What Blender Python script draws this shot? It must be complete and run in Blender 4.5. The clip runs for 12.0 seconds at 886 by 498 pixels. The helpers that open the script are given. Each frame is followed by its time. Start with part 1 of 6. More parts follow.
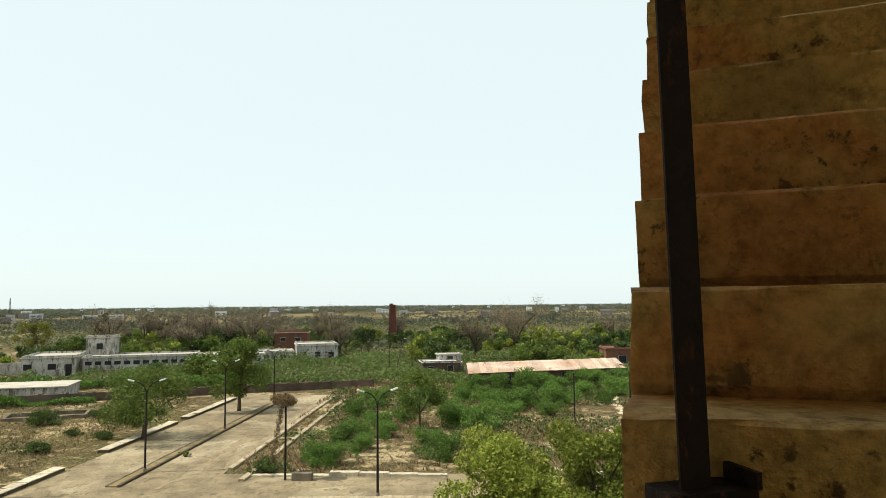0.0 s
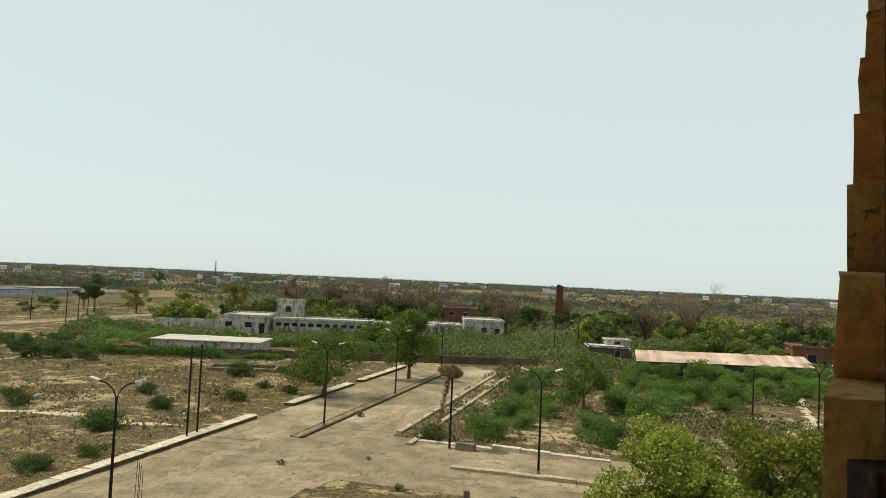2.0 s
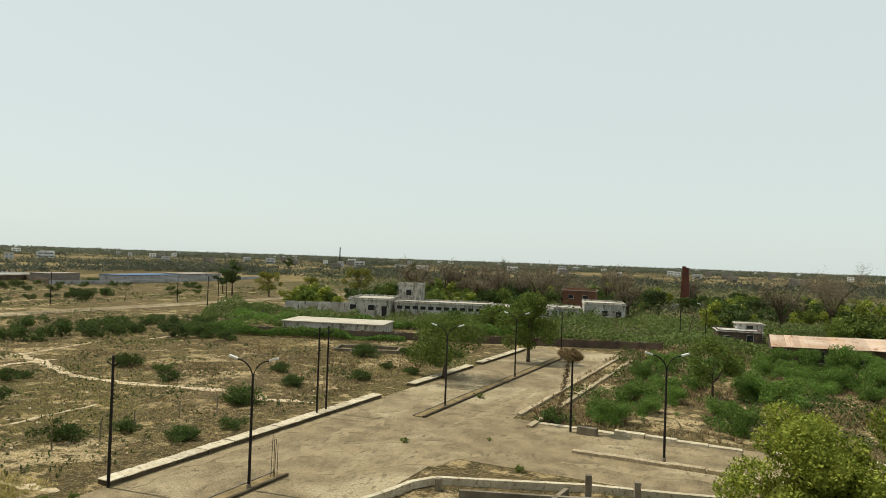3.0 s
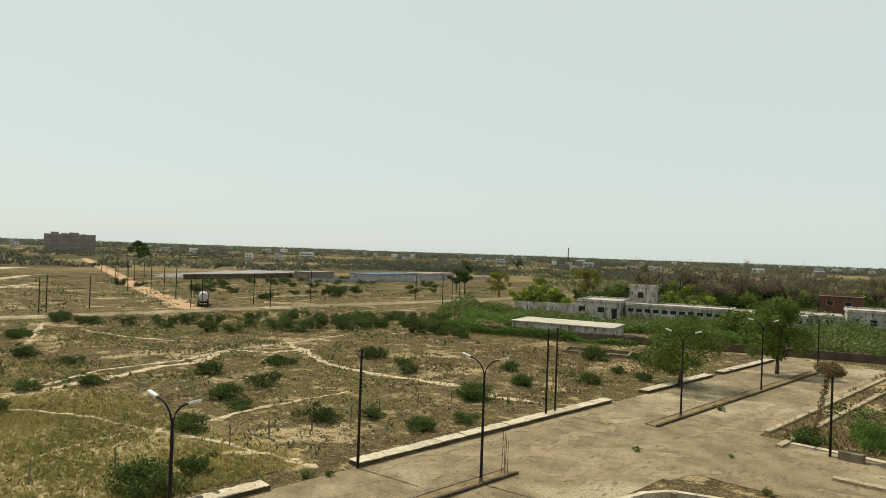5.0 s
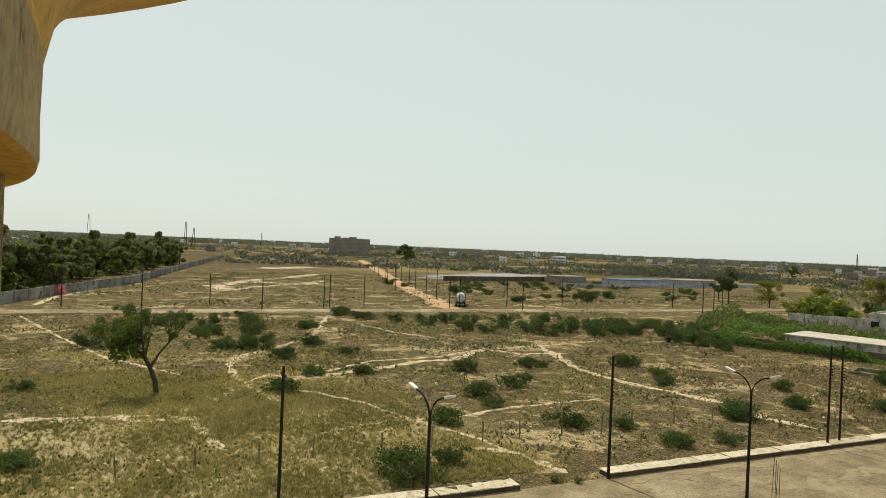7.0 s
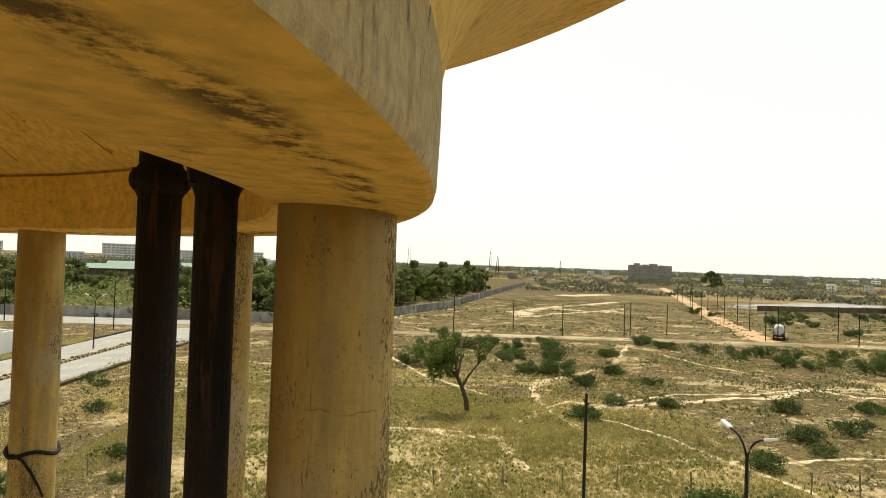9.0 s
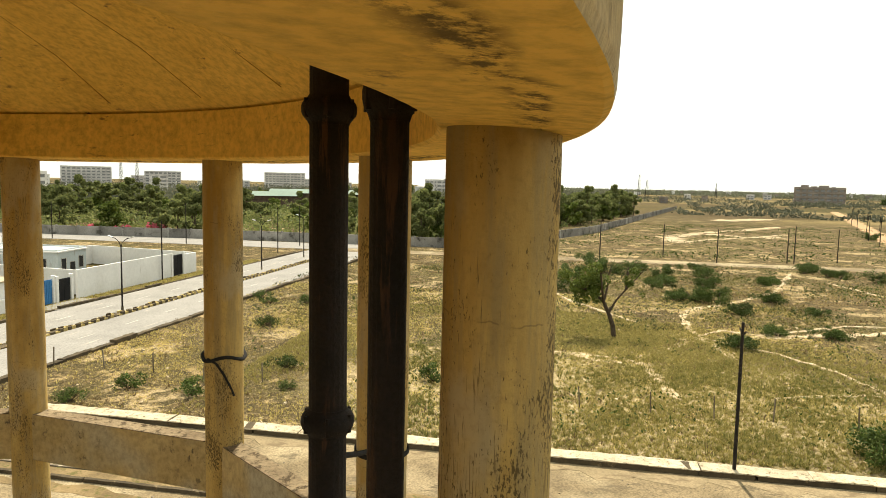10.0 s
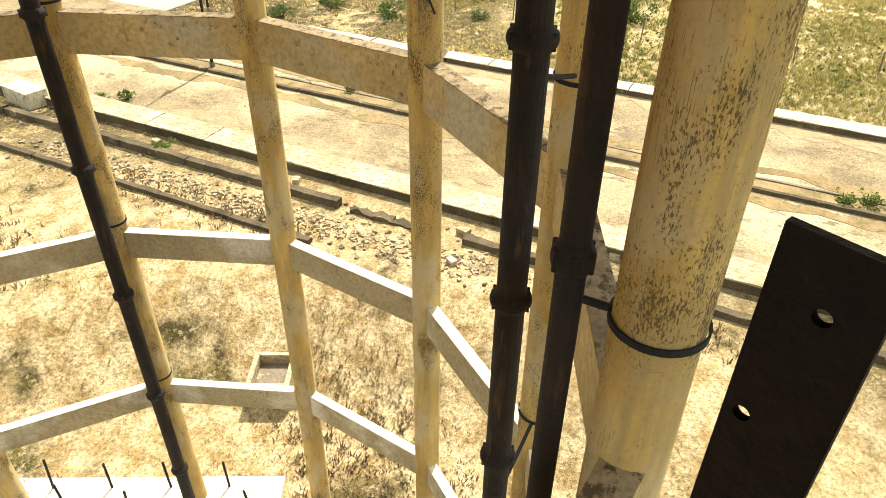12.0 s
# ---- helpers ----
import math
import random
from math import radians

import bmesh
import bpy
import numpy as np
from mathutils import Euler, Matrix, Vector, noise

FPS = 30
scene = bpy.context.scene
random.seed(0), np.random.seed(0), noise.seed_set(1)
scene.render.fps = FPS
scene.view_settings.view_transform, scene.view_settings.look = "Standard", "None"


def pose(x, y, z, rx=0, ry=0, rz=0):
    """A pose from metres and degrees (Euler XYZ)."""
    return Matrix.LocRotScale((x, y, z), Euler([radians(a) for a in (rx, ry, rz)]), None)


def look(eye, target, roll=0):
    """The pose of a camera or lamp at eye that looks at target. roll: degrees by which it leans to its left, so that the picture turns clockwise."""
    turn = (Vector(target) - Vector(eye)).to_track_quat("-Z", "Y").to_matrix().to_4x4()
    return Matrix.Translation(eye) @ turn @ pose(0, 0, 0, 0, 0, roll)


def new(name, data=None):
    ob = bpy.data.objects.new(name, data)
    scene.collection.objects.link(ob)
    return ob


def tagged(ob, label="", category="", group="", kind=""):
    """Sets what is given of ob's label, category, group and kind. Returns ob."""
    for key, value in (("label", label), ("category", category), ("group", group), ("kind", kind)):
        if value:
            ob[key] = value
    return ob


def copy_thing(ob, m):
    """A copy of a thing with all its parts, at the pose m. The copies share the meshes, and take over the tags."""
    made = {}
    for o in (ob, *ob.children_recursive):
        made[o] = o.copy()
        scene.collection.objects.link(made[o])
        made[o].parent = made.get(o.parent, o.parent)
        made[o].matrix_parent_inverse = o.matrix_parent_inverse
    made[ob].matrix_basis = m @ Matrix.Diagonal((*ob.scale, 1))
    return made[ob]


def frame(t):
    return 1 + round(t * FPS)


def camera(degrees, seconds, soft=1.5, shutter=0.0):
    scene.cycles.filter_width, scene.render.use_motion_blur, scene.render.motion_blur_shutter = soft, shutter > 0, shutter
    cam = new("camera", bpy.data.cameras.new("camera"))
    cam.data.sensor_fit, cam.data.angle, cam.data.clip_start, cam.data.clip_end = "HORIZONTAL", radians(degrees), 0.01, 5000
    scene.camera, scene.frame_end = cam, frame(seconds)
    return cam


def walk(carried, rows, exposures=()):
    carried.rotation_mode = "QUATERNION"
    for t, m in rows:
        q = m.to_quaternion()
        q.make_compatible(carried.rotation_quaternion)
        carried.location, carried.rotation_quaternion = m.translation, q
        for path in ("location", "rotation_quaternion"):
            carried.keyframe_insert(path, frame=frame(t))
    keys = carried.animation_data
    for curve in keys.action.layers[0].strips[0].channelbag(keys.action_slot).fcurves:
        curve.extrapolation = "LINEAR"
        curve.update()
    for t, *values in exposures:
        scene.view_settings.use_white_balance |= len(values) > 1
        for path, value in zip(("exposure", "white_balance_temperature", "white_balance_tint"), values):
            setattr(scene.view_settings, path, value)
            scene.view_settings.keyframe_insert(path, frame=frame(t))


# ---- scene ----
cam = camera(65.1, 12.0, soft=0.5)
PATH = [
    (0, (0.112, 0.239, 13.026), (0.126, 2.233, 13.182), -0.5),
    (0.5, (0.073, 0.197, 13.032), (-0.138, 2.176, 13.232), 0.8),
    (1, (0.081, 0.236, 13.016), (-0.239, 2.206, 13.146), 1.7),
    (1.5, (0.079, 0.141, 13.014), (-0.284, 2.105, 13.111), 1.7),
    (2, (0.059, 0.12, 13.005), (-0.406, 2.063, 13.093), 2.6),
    (2.5, (0.035, 0.125, 12.95), (-0.55, 2.038, 12.977), 1.8),
    (3, (0.057, 0.163, 12.95), (-0.727, 2.003, 12.977), 2.0),
    (3.2, (0.042, 0.147, 12.941), (-0.85, 1.937, 12.964), 1.9),
    (4.8, (0.037, 0.142, 13.019), (-1.248, 1.674, 13.029), 2.1),
    (5, (0.043, 0.153, 13.039), (-1.289, 1.645, 13.045), 2.0),
    (5.5, (0.063, 0.139, 13.037), (-1.383, 1.52, 13.057), 2.7),
    (6, (0.034, 0.158, 13.058), (-1.449, 1.5, 13.071), 2.6),
    (6.5, (-0.001, 0.169, 13.054), (-1.589, 1.385, 13.07), 3.1),
    (7, (-0.149, 0.392, 12.992), (-1.92, 1.32, 12.983), 2.4),
    (7.2, (-0.094, 0.264, 12.966), (-1.91, 1.101, 12.938), 1.7),
    (8.8, (-0.035, 0.22, 12.983), (-2.025, 0.422, 12.986), 1.7),
    (9, (-0.014, 0.206, 12.987), (-2.01, 0.323, 13.025), 1.9),
    (9.5, (0.049, 0.164, 12.976), (-1.948, 0.067, 12.936), 3.3),
    (10, (0.06, 0.127, 12.965), (-1.91, -0.161, 12.777), 1.2),
    (10.5, (0.089, 0.087, 12.939), (-1.803, -0.389, 12.498), 0.4),
    (11, (0.07, 0.057, 12.907), (-1.71, -0.523, 12.203), 1.8),
    (11.5, (0.064, 0.035, 12.872), (-1.568, -0.607, 11.911), 0.6),
    (12, (0.075, 0.024, 12.825), (-1.429, -0.634, 11.683), 0.7),
]
walk(cam, [(t, look(eye, target, roll)) for t, eye, target, roll in PATH],
     [(0, 0.26, 6250, 6), (0.4, 0.06, 6120, 7), (1.5, -0.05, 6250, 5), (3, -0.1, 6450, 5), (5, -0.15, 6550, 5), (7.2, -0.15, 6700, 6), (8.8, 0.35, 7000, 6), (9.5, 0.45, 7150, 7), (10.5, 0.82, 7250, 9), (11.2, 1.1, 7150, 9), (12, 1.28, 6800, 8)])

# ---- light ----
world = bpy.data.worlds.new("world")
scene.world = world
world.use_nodes = True
_wn = world.node_tree.nodes
_sky = _wn.new("ShaderNodeTexSky")
_sky.sky_type = 'NISHITA'
_sky.sun_disc = False
_sky.sun_elevation = radians(57)
_sky.sun_rotation = radians(-95)
_sky.air_density, _sky.dust_density, _sky.ozone_density = 1.0, 1.2, 1.0
# a hazy, dusty sky: the clear sky veiled with pale haze
_haze = _wn.new("ShaderNodeMix")
_haze.data_type = 'RGBA'
_haze.inputs[0].default_value = 0.8
_haze.inputs[7].default_value = (9.4, 10.1, 9.75, 1)
world.node_tree.links.new(_sky.outputs[0], _haze.inputs[6])
world.node_tree.links.new(_haze.outputs[2], _wn["Background"].inputs[0])
_wn["Background"].inputs[1].default_value = 0.09
sun_data = bpy.data.lights.new("sun", 'SUN')
sun_data.energy, sun_data.angle, sun_data.color = 5.0, radians(0.6), (1.0, 0.93, 0.82)
sun = new("sun", sun_data)
SUN_DIR = Vector((-1.0, -0.08, 1.55)).normalized()
sun.matrix_world = look((-60, -5, 90), Vector((-60, -5, 90)) - SUN_DIR)


# ---- materials ----
def mat(name, base, dark, big=0.6, fine=14.0, rough=0.85, bump=0.25, metal=0.0, stain=None, stain_at=0.6,
        stain_scale=(2.0, 2.0, 0.35), vary=0.12, fine_amt=0.35, third=None, third_scale=0.15, mask=0.0, spec=0.12):
    """A weathered surface: two scales of noise between base and dark, streaked stains, a little change from object to object."""
    m = bpy.data.materials.new(name)
    m.use_nodes = True
    n, l = m.node_tree.nodes, m.node_tree.links
    bsdf = n["Principled BSDF"]
    geo = n.new("ShaderNodeNewGeometry")

    def noise_at(scale, detail=4.0, vec=None, rough_=0.55):
        t = n.new("ShaderNodeTexNoise")
        t.inputs["Scale"].default_value, t.inputs["Detail"].default_value = scale, detail
        t.inputs["Roughness"].default_value = rough_
        l.new(vec or geo.outputs["Position"], t.inputs["Vector"])
        return t.outputs["Fac"]

    def ramp(fac, a, b):
        r = n.new("ShaderNodeMapRange")
        r.inputs[1].default_value, r.inputs[2].default_value = a, b
        l.new(fac, r.inputs[0])
        return r.outputs[0]

    def mix(fac, a, b, how='MIX'):
        x = n.new("ShaderNodeMix")
        x.data_type, x.blend_type = 'RGBA', how
        for k, v in ((0, fac), (6, a), (7, b)):
            if isinstance(v, bpy.types.NodeSocket):
                l.new(v, x.inputs[k])
            else:
                x.inputs[k].default_value = (*v, 1) if isinstance(v, tuple) else v
        return x.outputs[2]

    col = mix(ramp(noise_at(big), 0.35, 0.68), base, dark)
    if third:
        col = mix(ramp(noise_at(third_scale, 3.0), 0.5, 0.62), col, third)
    f2 = noise_at(fine, 5.0, None, 0.65)
    lo = tuple(c * (1 - fine_amt) for c in (1.0, 1.0, 1.0))
    col = mix(ramp(f2, 0.3, 0.6), mix(1.0, col, lo, 'MULTIPLY'), col)
    if stain:
        mp = n.new("ShaderNodeMapping")
        mp.inputs["Scale"].default_value = stain_scale
        l.new(geo.outputs["Position"], mp.inputs["Vector"])
        s1 = noise_at(1.0, 8.0, mp.outputs[0], 0.7)
        amount = ramp(s1, stain_at, stain_at + 0.08)
        if mask:
            mm = n.new("ShaderNodeMath")
            mm.operation = 'MULTIPLY'
            l.new(amount, mm.inputs[0])
            l.new(ramp(noise_at(mask, 3.0), 0.42, 0.6), mm.inputs[1])
            amount = mm.outputs[0]
        col = mix(amount, col, stain)
    if vary:
        oi = n.new("ShaderNodeObjectInfo")
        r = n.new("ShaderNodeMapRange")
        r.inputs[3].default_value, r.inputs[4].default_value = 1 - vary, 1 + vary
        l.new(oi.outputs["Random"], r.inputs[0])
        hsv = n.new("ShaderNodeHueSaturation")
        l.new(r.outputs[0], hsv.inputs["Value"])
        l.new(col, hsv.inputs["Color"])
        col = hsv.outputs[0]
    l.new(col, bsdf.inputs["Base Color"])
    bsdf.inputs["Roughness"].default_value, bsdf.inputs["Metallic"].default_value = rough, metal
    bsdf.inputs["Specular IOR Level"].default_value = spec
    if bump:
        b = n.new("ShaderNodeBump")
        b.inputs["Strength"].default_value, b.inputs["Distance"].default_value = bump, 0.02
        l.new(f2, b.inputs["Height"])
        l.new(b.outputs[0], bsdf.inputs["Normal"])
    return m


def leaf_mat(name, a, b, trans=0.35):
    """Leaves: colour changes from leaf to leaf and from plant to plant, a little light comes through."""
    m = bpy.data.materials.new(name)
    m.use_nodes = True
    n, l = m.node_tree.nodes, m.node_tree.links
    bsdf = n["Principled BSDF"]
    geo, oi = n.new("ShaderNodeNewGeometry"), n.new("ShaderNodeObjectInfo")
    x = n.new("ShaderNodeMix")
    x.data_type = 'RGBA'
    x.inputs[6].default_value, x.inputs[7].default_value = (*a, 1), (*b, 1)
    l.new(geo.outputs["Random Per Island"], x.inputs[0])
    r = n.new("ShaderNodeMapRange")
    r.inputs[3].default_value, r.inputs[4].default_value = 0.75, 1.25
    l.new(oi.outputs["Random"], r.inputs[0])
    hsv = n.new("ShaderNodeHueSaturation")
    l.new(r.outputs[0], hsv.inputs["Value"])
    l.new(x.outputs[2], hsv.inputs["Color"])
    l.new(hsv.outputs[0], bsdf.inputs["Base Color"])
    bsdf.inputs["Roughness"].default_value = 0.7
    bsdf.inputs["Specular IOR Level"].default_value = 0.15
    tr, ms = n.new("ShaderNodeBsdfTranslucent"), n.new("ShaderNodeMixShader")
    l.new(hsv.outputs[0], tr.inputs[0])
    ms.inputs[0].default_value = trans
    l.new(bsdf.outputs[0], ms.inputs[1])
    l.new(tr.outputs[0], ms.inputs[2])
    l.new(ms.outputs[0], n["Material Output"].inputs[0])
    return m


def column_material():
    """Yellow wash over concrete: clustered dark flecks where it peels, faint pour joints, soft vertical streaks."""
    m = bpy.data.materials.new("yellow_washed_concrete")
    m.use_nodes = True
    n, l = m.node_tree.nodes, m.node_tree.links
    bsdf = n["Principled BSDF"]
    geo = n.new("ShaderNodeNewGeometry")
    pos = geo.outputs["Position"]

    def nz(scale, detail=5.0, rgh=0.6):
        mp, t = n.new("ShaderNodeMapping"), n.new("ShaderNodeTexNoise")
        mp.inputs["Scale"].default_value = scale
        l.new(pos, mp.inputs["Vector"])
        l.new(mp.outputs[0], t.inputs["Vector"])
        t.inputs["Scale"].default_value, t.inputs["Detail"].default_value, t.inputs["Roughness"].default_value = 1.0, detail, rgh
        return t.outputs["Fac"]

    def rng(f, a, b, c=0.0, d=1.0):
        r = n.new("ShaderNodeMapRange")
        for k, v in zip((1, 2, 3, 4), (a, b, c, d)):
            r.inputs[k].default_value = v
        l.new(f, r.inputs[0])
        return r.outputs[0]

    def op(how, a, b):
        x = n.new("ShaderNodeMath")
        x.operation = how
        for k, v in ((0, a), (1, b)):
            if isinstance(v, bpy.types.NodeSocket):
                l.new(v, x.inputs[k])
            else:
                x.inputs[k].default_value = v
        return x.outputs[0]

    def mix(f, a, b):
        x = n.new("ShaderNodeMix")
        x.data_type = 'RGBA'
        for k, v in ((0, f), (6, a), (7, b)):
            if isinstance(v, bpy.types.NodeSocket):
                l.new(v, x.inputs[k])
            else:
                x.inputs[k].default_value = (*v, 1)
        return x.outputs[2]

    col = mix(rng(nz((2.2, 2.2, 0.7)), 0.4, 0.6), (0.53, 0.375, 0.135), (0.35, 0.225, 0.07))
    col = mix(rng(nz((9, 9, 0.8), 6, 0.7), 0.47, 0.6, 0, 0.8), col, (0.33, 0.25, 0.12))
    col = mix(rng(nz((1.7, 1.7, 0.9), 4), 0.52, 0.62, 0, 0.75), col, (0.43, 0.355, 0.22))
    patch = nz((2.6, 2.6, 1.3), 5, 0.6)
    # peeling flecks gather inside the patches
    fleck = op('ADD', nz((85, 85, 34), 6, 0.72), rng(patch, 0.36, 0.68, -0.16, 0.10))
    col = mix(rng(fleck, 0.543, 0.59, 0, 0.88), col, (0.085, 0.062, 0.03))
    streak = op('ADD', nz((120, 120, 7), 4, 0.6), rng(nz((1.3, 1.3, 0.6), 3), 0.4, 0.7, -0.2, 0.08))
    col = mix(rng(streak, 0.575, 0.64, 0, 0.7), col, (0.12, 0.09, 0.045))
    # pour joints
    sep = n.new("ShaderNodeSeparateXYZ")
    l.new(pos, sep.inputs[0])
    wob = op('MULTIPLY_ADD', nz((3, 3, 1), 4), 0.16)
    l.new(sep.outputs["Z"], wob.node.inputs[2])
    frac = op('FRACT', op('DIVIDE', wob, 1.93), 0.0)
    line = op('MULTIPLY', rng(op('ABSOLUTE', op('SUBTRACT', frac, 0.5), 0.0), 0.001, 0.0022, 1, 0), rng(nz((9, 9, 2), 4), 0.46, 0.54))
    col = mix(op('MULTIPLY', line, 0.4), col, (0.1, 0.07, 0.035))
    fine = nz((30, 30, 30), 5, 0.7)
    col = mix(rng(fine, 0.3, 0.5, 0.3, 0), col, (0.2, 0.14, 0.06))
    l.new(col, bsdf.inputs["Base Color"])
    bsdf.inputs["Roughness"].default_value, bsdf.inputs["Specular IOR Level"].default_value = 0.92, 0.2
    b = n.new("ShaderNodeBump")
    b.inputs["Strength"].default_value, b.inputs["Distance"].default_value = 0.5, 0.012
    b.invert = True
    l.new(op('ADD', rng(fleck, 0.54, 0.60, 0, 0.5), fine), b.inputs["Height"])
    l.new(b.outputs[0], bsdf.inputs["Normal"])
    return m


YELLOW = column_material()
BRACE = mat("grey_yellow_brace_concrete", (0.52, 0.40, 0.2), (0.4, 0.3, 0.14), 0.9, 14, 0.9, 0.45, stain=(0.12, 0.095, 0.06), stain_at=0.56, stain_scale=(9, 9, 7), vary=0.08, third=(0.44, 0.39, 0.28), third_scale=0.6, mask=1.0, spec=0.2)
BEAM = mat("yellow_beam_concrete", (0.8, 0.53, 0.14), (0.68, 0.43, 0.1), 0.7, 12, 0.9, 0.35, stain=(0.16, 0.105, 0.05), stain_at=0.6, stain_scale=(3.5, 3.5, 14), vary=0.03, mask=0.9, spec=0.2)
STEP = mat("stair_concrete", (0.56, 0.41, 0.17), (0.33, 0.24, 0.1), 2.5, 30, 0.9, 1.0, stain=(0.08, 0.06, 0.035), stain_at=0.54, stain_scale=(26, 26, 26), vary=0.12, third=(0.41, 0.22, 0.085), third_scale=2.3, mask=2.6, fine_amt=0.5, spec=0.2)
RUST = mat("rusty_cast_iron", (0.022, 0.016, 0.013), (0.012, 0.01, 0.009), 3, 40, 0.8, 0.6, stain=(0.06, 0.031, 0.016), stain_at=0.54, stain_scale=(14, 14, 1.5), vary=0.1, mask=1.4, spec=0.2)
IRON = mat("dark_painted_iron", (0.012, 0.009, 0.008), (0.02, 0.012, 0.009), 5, 60, 0.75, 0.3, stain=(0.09, 0.035, 0.015), stain_at=0.56, stain_scale=(30, 30, 14), vary=0.1, mask=6.0, spec=0.15)
POLE = mat("dark_pole_paint", (0.016, 0.014, 0.013), (0.03, 0.024, 0.02), 2, 20, 0.7, 0.1, spec=0.12)
# Lower brace concrete, toned down to deepen the shaded sides.
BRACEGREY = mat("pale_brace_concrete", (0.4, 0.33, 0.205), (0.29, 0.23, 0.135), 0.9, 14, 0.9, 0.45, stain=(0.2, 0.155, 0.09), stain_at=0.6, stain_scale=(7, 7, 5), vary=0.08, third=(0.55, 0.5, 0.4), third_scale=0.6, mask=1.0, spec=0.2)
DIRTYTOP = mat("dirty_flaking_cement", (0.3, 0.24, 0.15), (0.17, 0.13, 0.08), 2.0, 20, 0.95, 0.8, stain=(0.07, 0.052, 0.03), stain_at=0.52, stain_scale=(9, 9, 9), vary=0.1)
# Near-white cement: the sun on the lower brace tops, painted in.
SUNTOP = mat("sunlit_brace_top", (0.7, 0.64, 0.52), (0.55, 0.49, 0.38), 1.5, 14, 0.9, 0.3, stain=(0.35, 0.29, 0.19), stain_at=0.6, stain_scale=(5, 5, 5), vary=0.05)
# Concrete with the shade of kerb and drain faces put into its colour.
LOWDARK = mat("shade_darkened_concrete", (0.11, 0.084, 0.05), (0.055, 0.043, 0.027), 0.9, 10, 0.95, 0.6, stain=(0.24, 0.185, 0.11), stain_at=0.6, stain_scale=(1.3, 1.3, 1.3), vary=0.12, spec=0.15)
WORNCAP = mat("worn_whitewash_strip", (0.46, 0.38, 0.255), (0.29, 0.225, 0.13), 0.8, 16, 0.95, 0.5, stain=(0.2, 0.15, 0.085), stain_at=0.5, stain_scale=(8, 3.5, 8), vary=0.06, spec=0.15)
BLACK = mat("black_cable", (0.02, 0.02, 0.02), (0.03, 0.03, 0.03), 5, 40, 0.8, 0.0, vary=0, spec=0.1)
LAMPWHITE = mat("lamp_shell_white", (0.75, 0.75, 0.72), (0.6, 0.6, 0.57), 8, 40, 0.4, 0.0)
DUSTROAD = mat("dusty_asphalt", (0.29, 0.222, 0.127), (0.165, 0.126, 0.072), 0.5, 11, 0.95, 0.8, stain=(0.105, 0.083, 0.05), stain_at=0.52, stain_scale=(2.6, 1.1, 1), vary=0, third=(0.4, 0.325, 0.2), third_scale=0.1, fine_amt=0.6, mask=0.35, spec=0.15)
PALEROAD = mat("pale_concrete_road", (0.30, 0.287, 0.262), (0.24, 0.23, 0.21), 0.3, 6, 0.9, 0.2, stain=(0.36, 0.33, 0.28), stain_at=0.6, stain_scale=(0.15, 1.2, 1), vary=0)
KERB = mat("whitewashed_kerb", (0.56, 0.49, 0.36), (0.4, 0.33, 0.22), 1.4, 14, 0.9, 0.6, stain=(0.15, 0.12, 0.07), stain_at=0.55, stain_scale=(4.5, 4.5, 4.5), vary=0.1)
DARKKERB = mat("bare_kerb_concrete", (0.22, 0.18, 0.13), (0.11, 0.09, 0.062), 0.8, 14, 0.95, 0.5, stain=(0.42, 0.36, 0.25), stain_at=0.6, stain_scale=(1, 1, 1), vary=0.15)
EARTH = mat("dry_brown_earth", (0.25, 0.18, 0.09), (0.14, 0.1, 0.05), 0.7, 9, 0.95, 0.5, stain=(0.1, 0.09, 0.03), stain_at=0.54, stain_scale=(2, 2, 2), vary=0)
DRIFT = mat("blown_road_sand", (0.295, 0.23, 0.135), (0.23, 0.18, 0.105), 0.6, 10, 0.95, 0.4, stain=(0.16, 0.12, 0.07), stain_at=0.52, stain_scale=(2.5, 1, 2), vary=0)
PATHDIRT = mat("trodden_pale_soil", (0.56, 0.46, 0.31), (0.44, 0.34, 0.21), 0.5, 5, 0.95, 0.3, stain=(0.2, 0.145, 0.075), stain_at=0.52, stain_scale=(1.5, 1.5, 1.5), vary=0)
REDDIRT = mat("red_dirt", (0.46, 0.29, 0.16), (0.38, 0.25, 0.14), 0.2, 3, 0.95, 0.3, vary=0)
WHITEWALL = mat("white_plaster", (0.76, 0.75, 0.72), (0.68, 0.665, 0.63), 0.25, 3, 0.85, 0.1, stain=(0.42, 0.39, 0.33), stain_at=0.66, stain_scale=(0.9, 0.9, 0.12), vary=0.05, fine_amt=0.1)
OLDWALL = mat("stained_old_plaster", (0.55, 0.53, 0.48), (0.3, 0.28, 0.24), 0.5, 6, 0.9, 0.3, stain=(0.13, 0.12, 0.1), stain_at=0.51, stain_scale=(1.6, 1.6, 0.5), vary=0.08)
BRICK = mat("weathered_brick", (0.2, 0.092, 0.055), (0.15, 0.075, 0.05), 0.8, 10, 0.95, 0.4, stain=(0.09, 0.06, 0.045), stain_at=0.58, stain_scale=(0.9, 0.9, 0.4), vary=0.1)
DARKWALL = mat("sooty_compound_wall", (0.15, 0.105, 0.075), (0.08, 0.058, 0.045), 0.5, 8, 0.95, 0.4, stain=(0.3, 0.25, 0.2), stain_at=0.62, stain_scale=(0.6, 0.6, 0.5), vary=0.1)
PALEWORKS = mat("grey_works_plaster", (0.42, 0.41, 0.41), (0.3, 0.29, 0.29), 0.3, 4, 0.9, 0.1, stain=(0.16, 0.15, 0.14), stain_at=0.56, stain_scale=(0.4, 0.4, 0.5), vary=0.1)
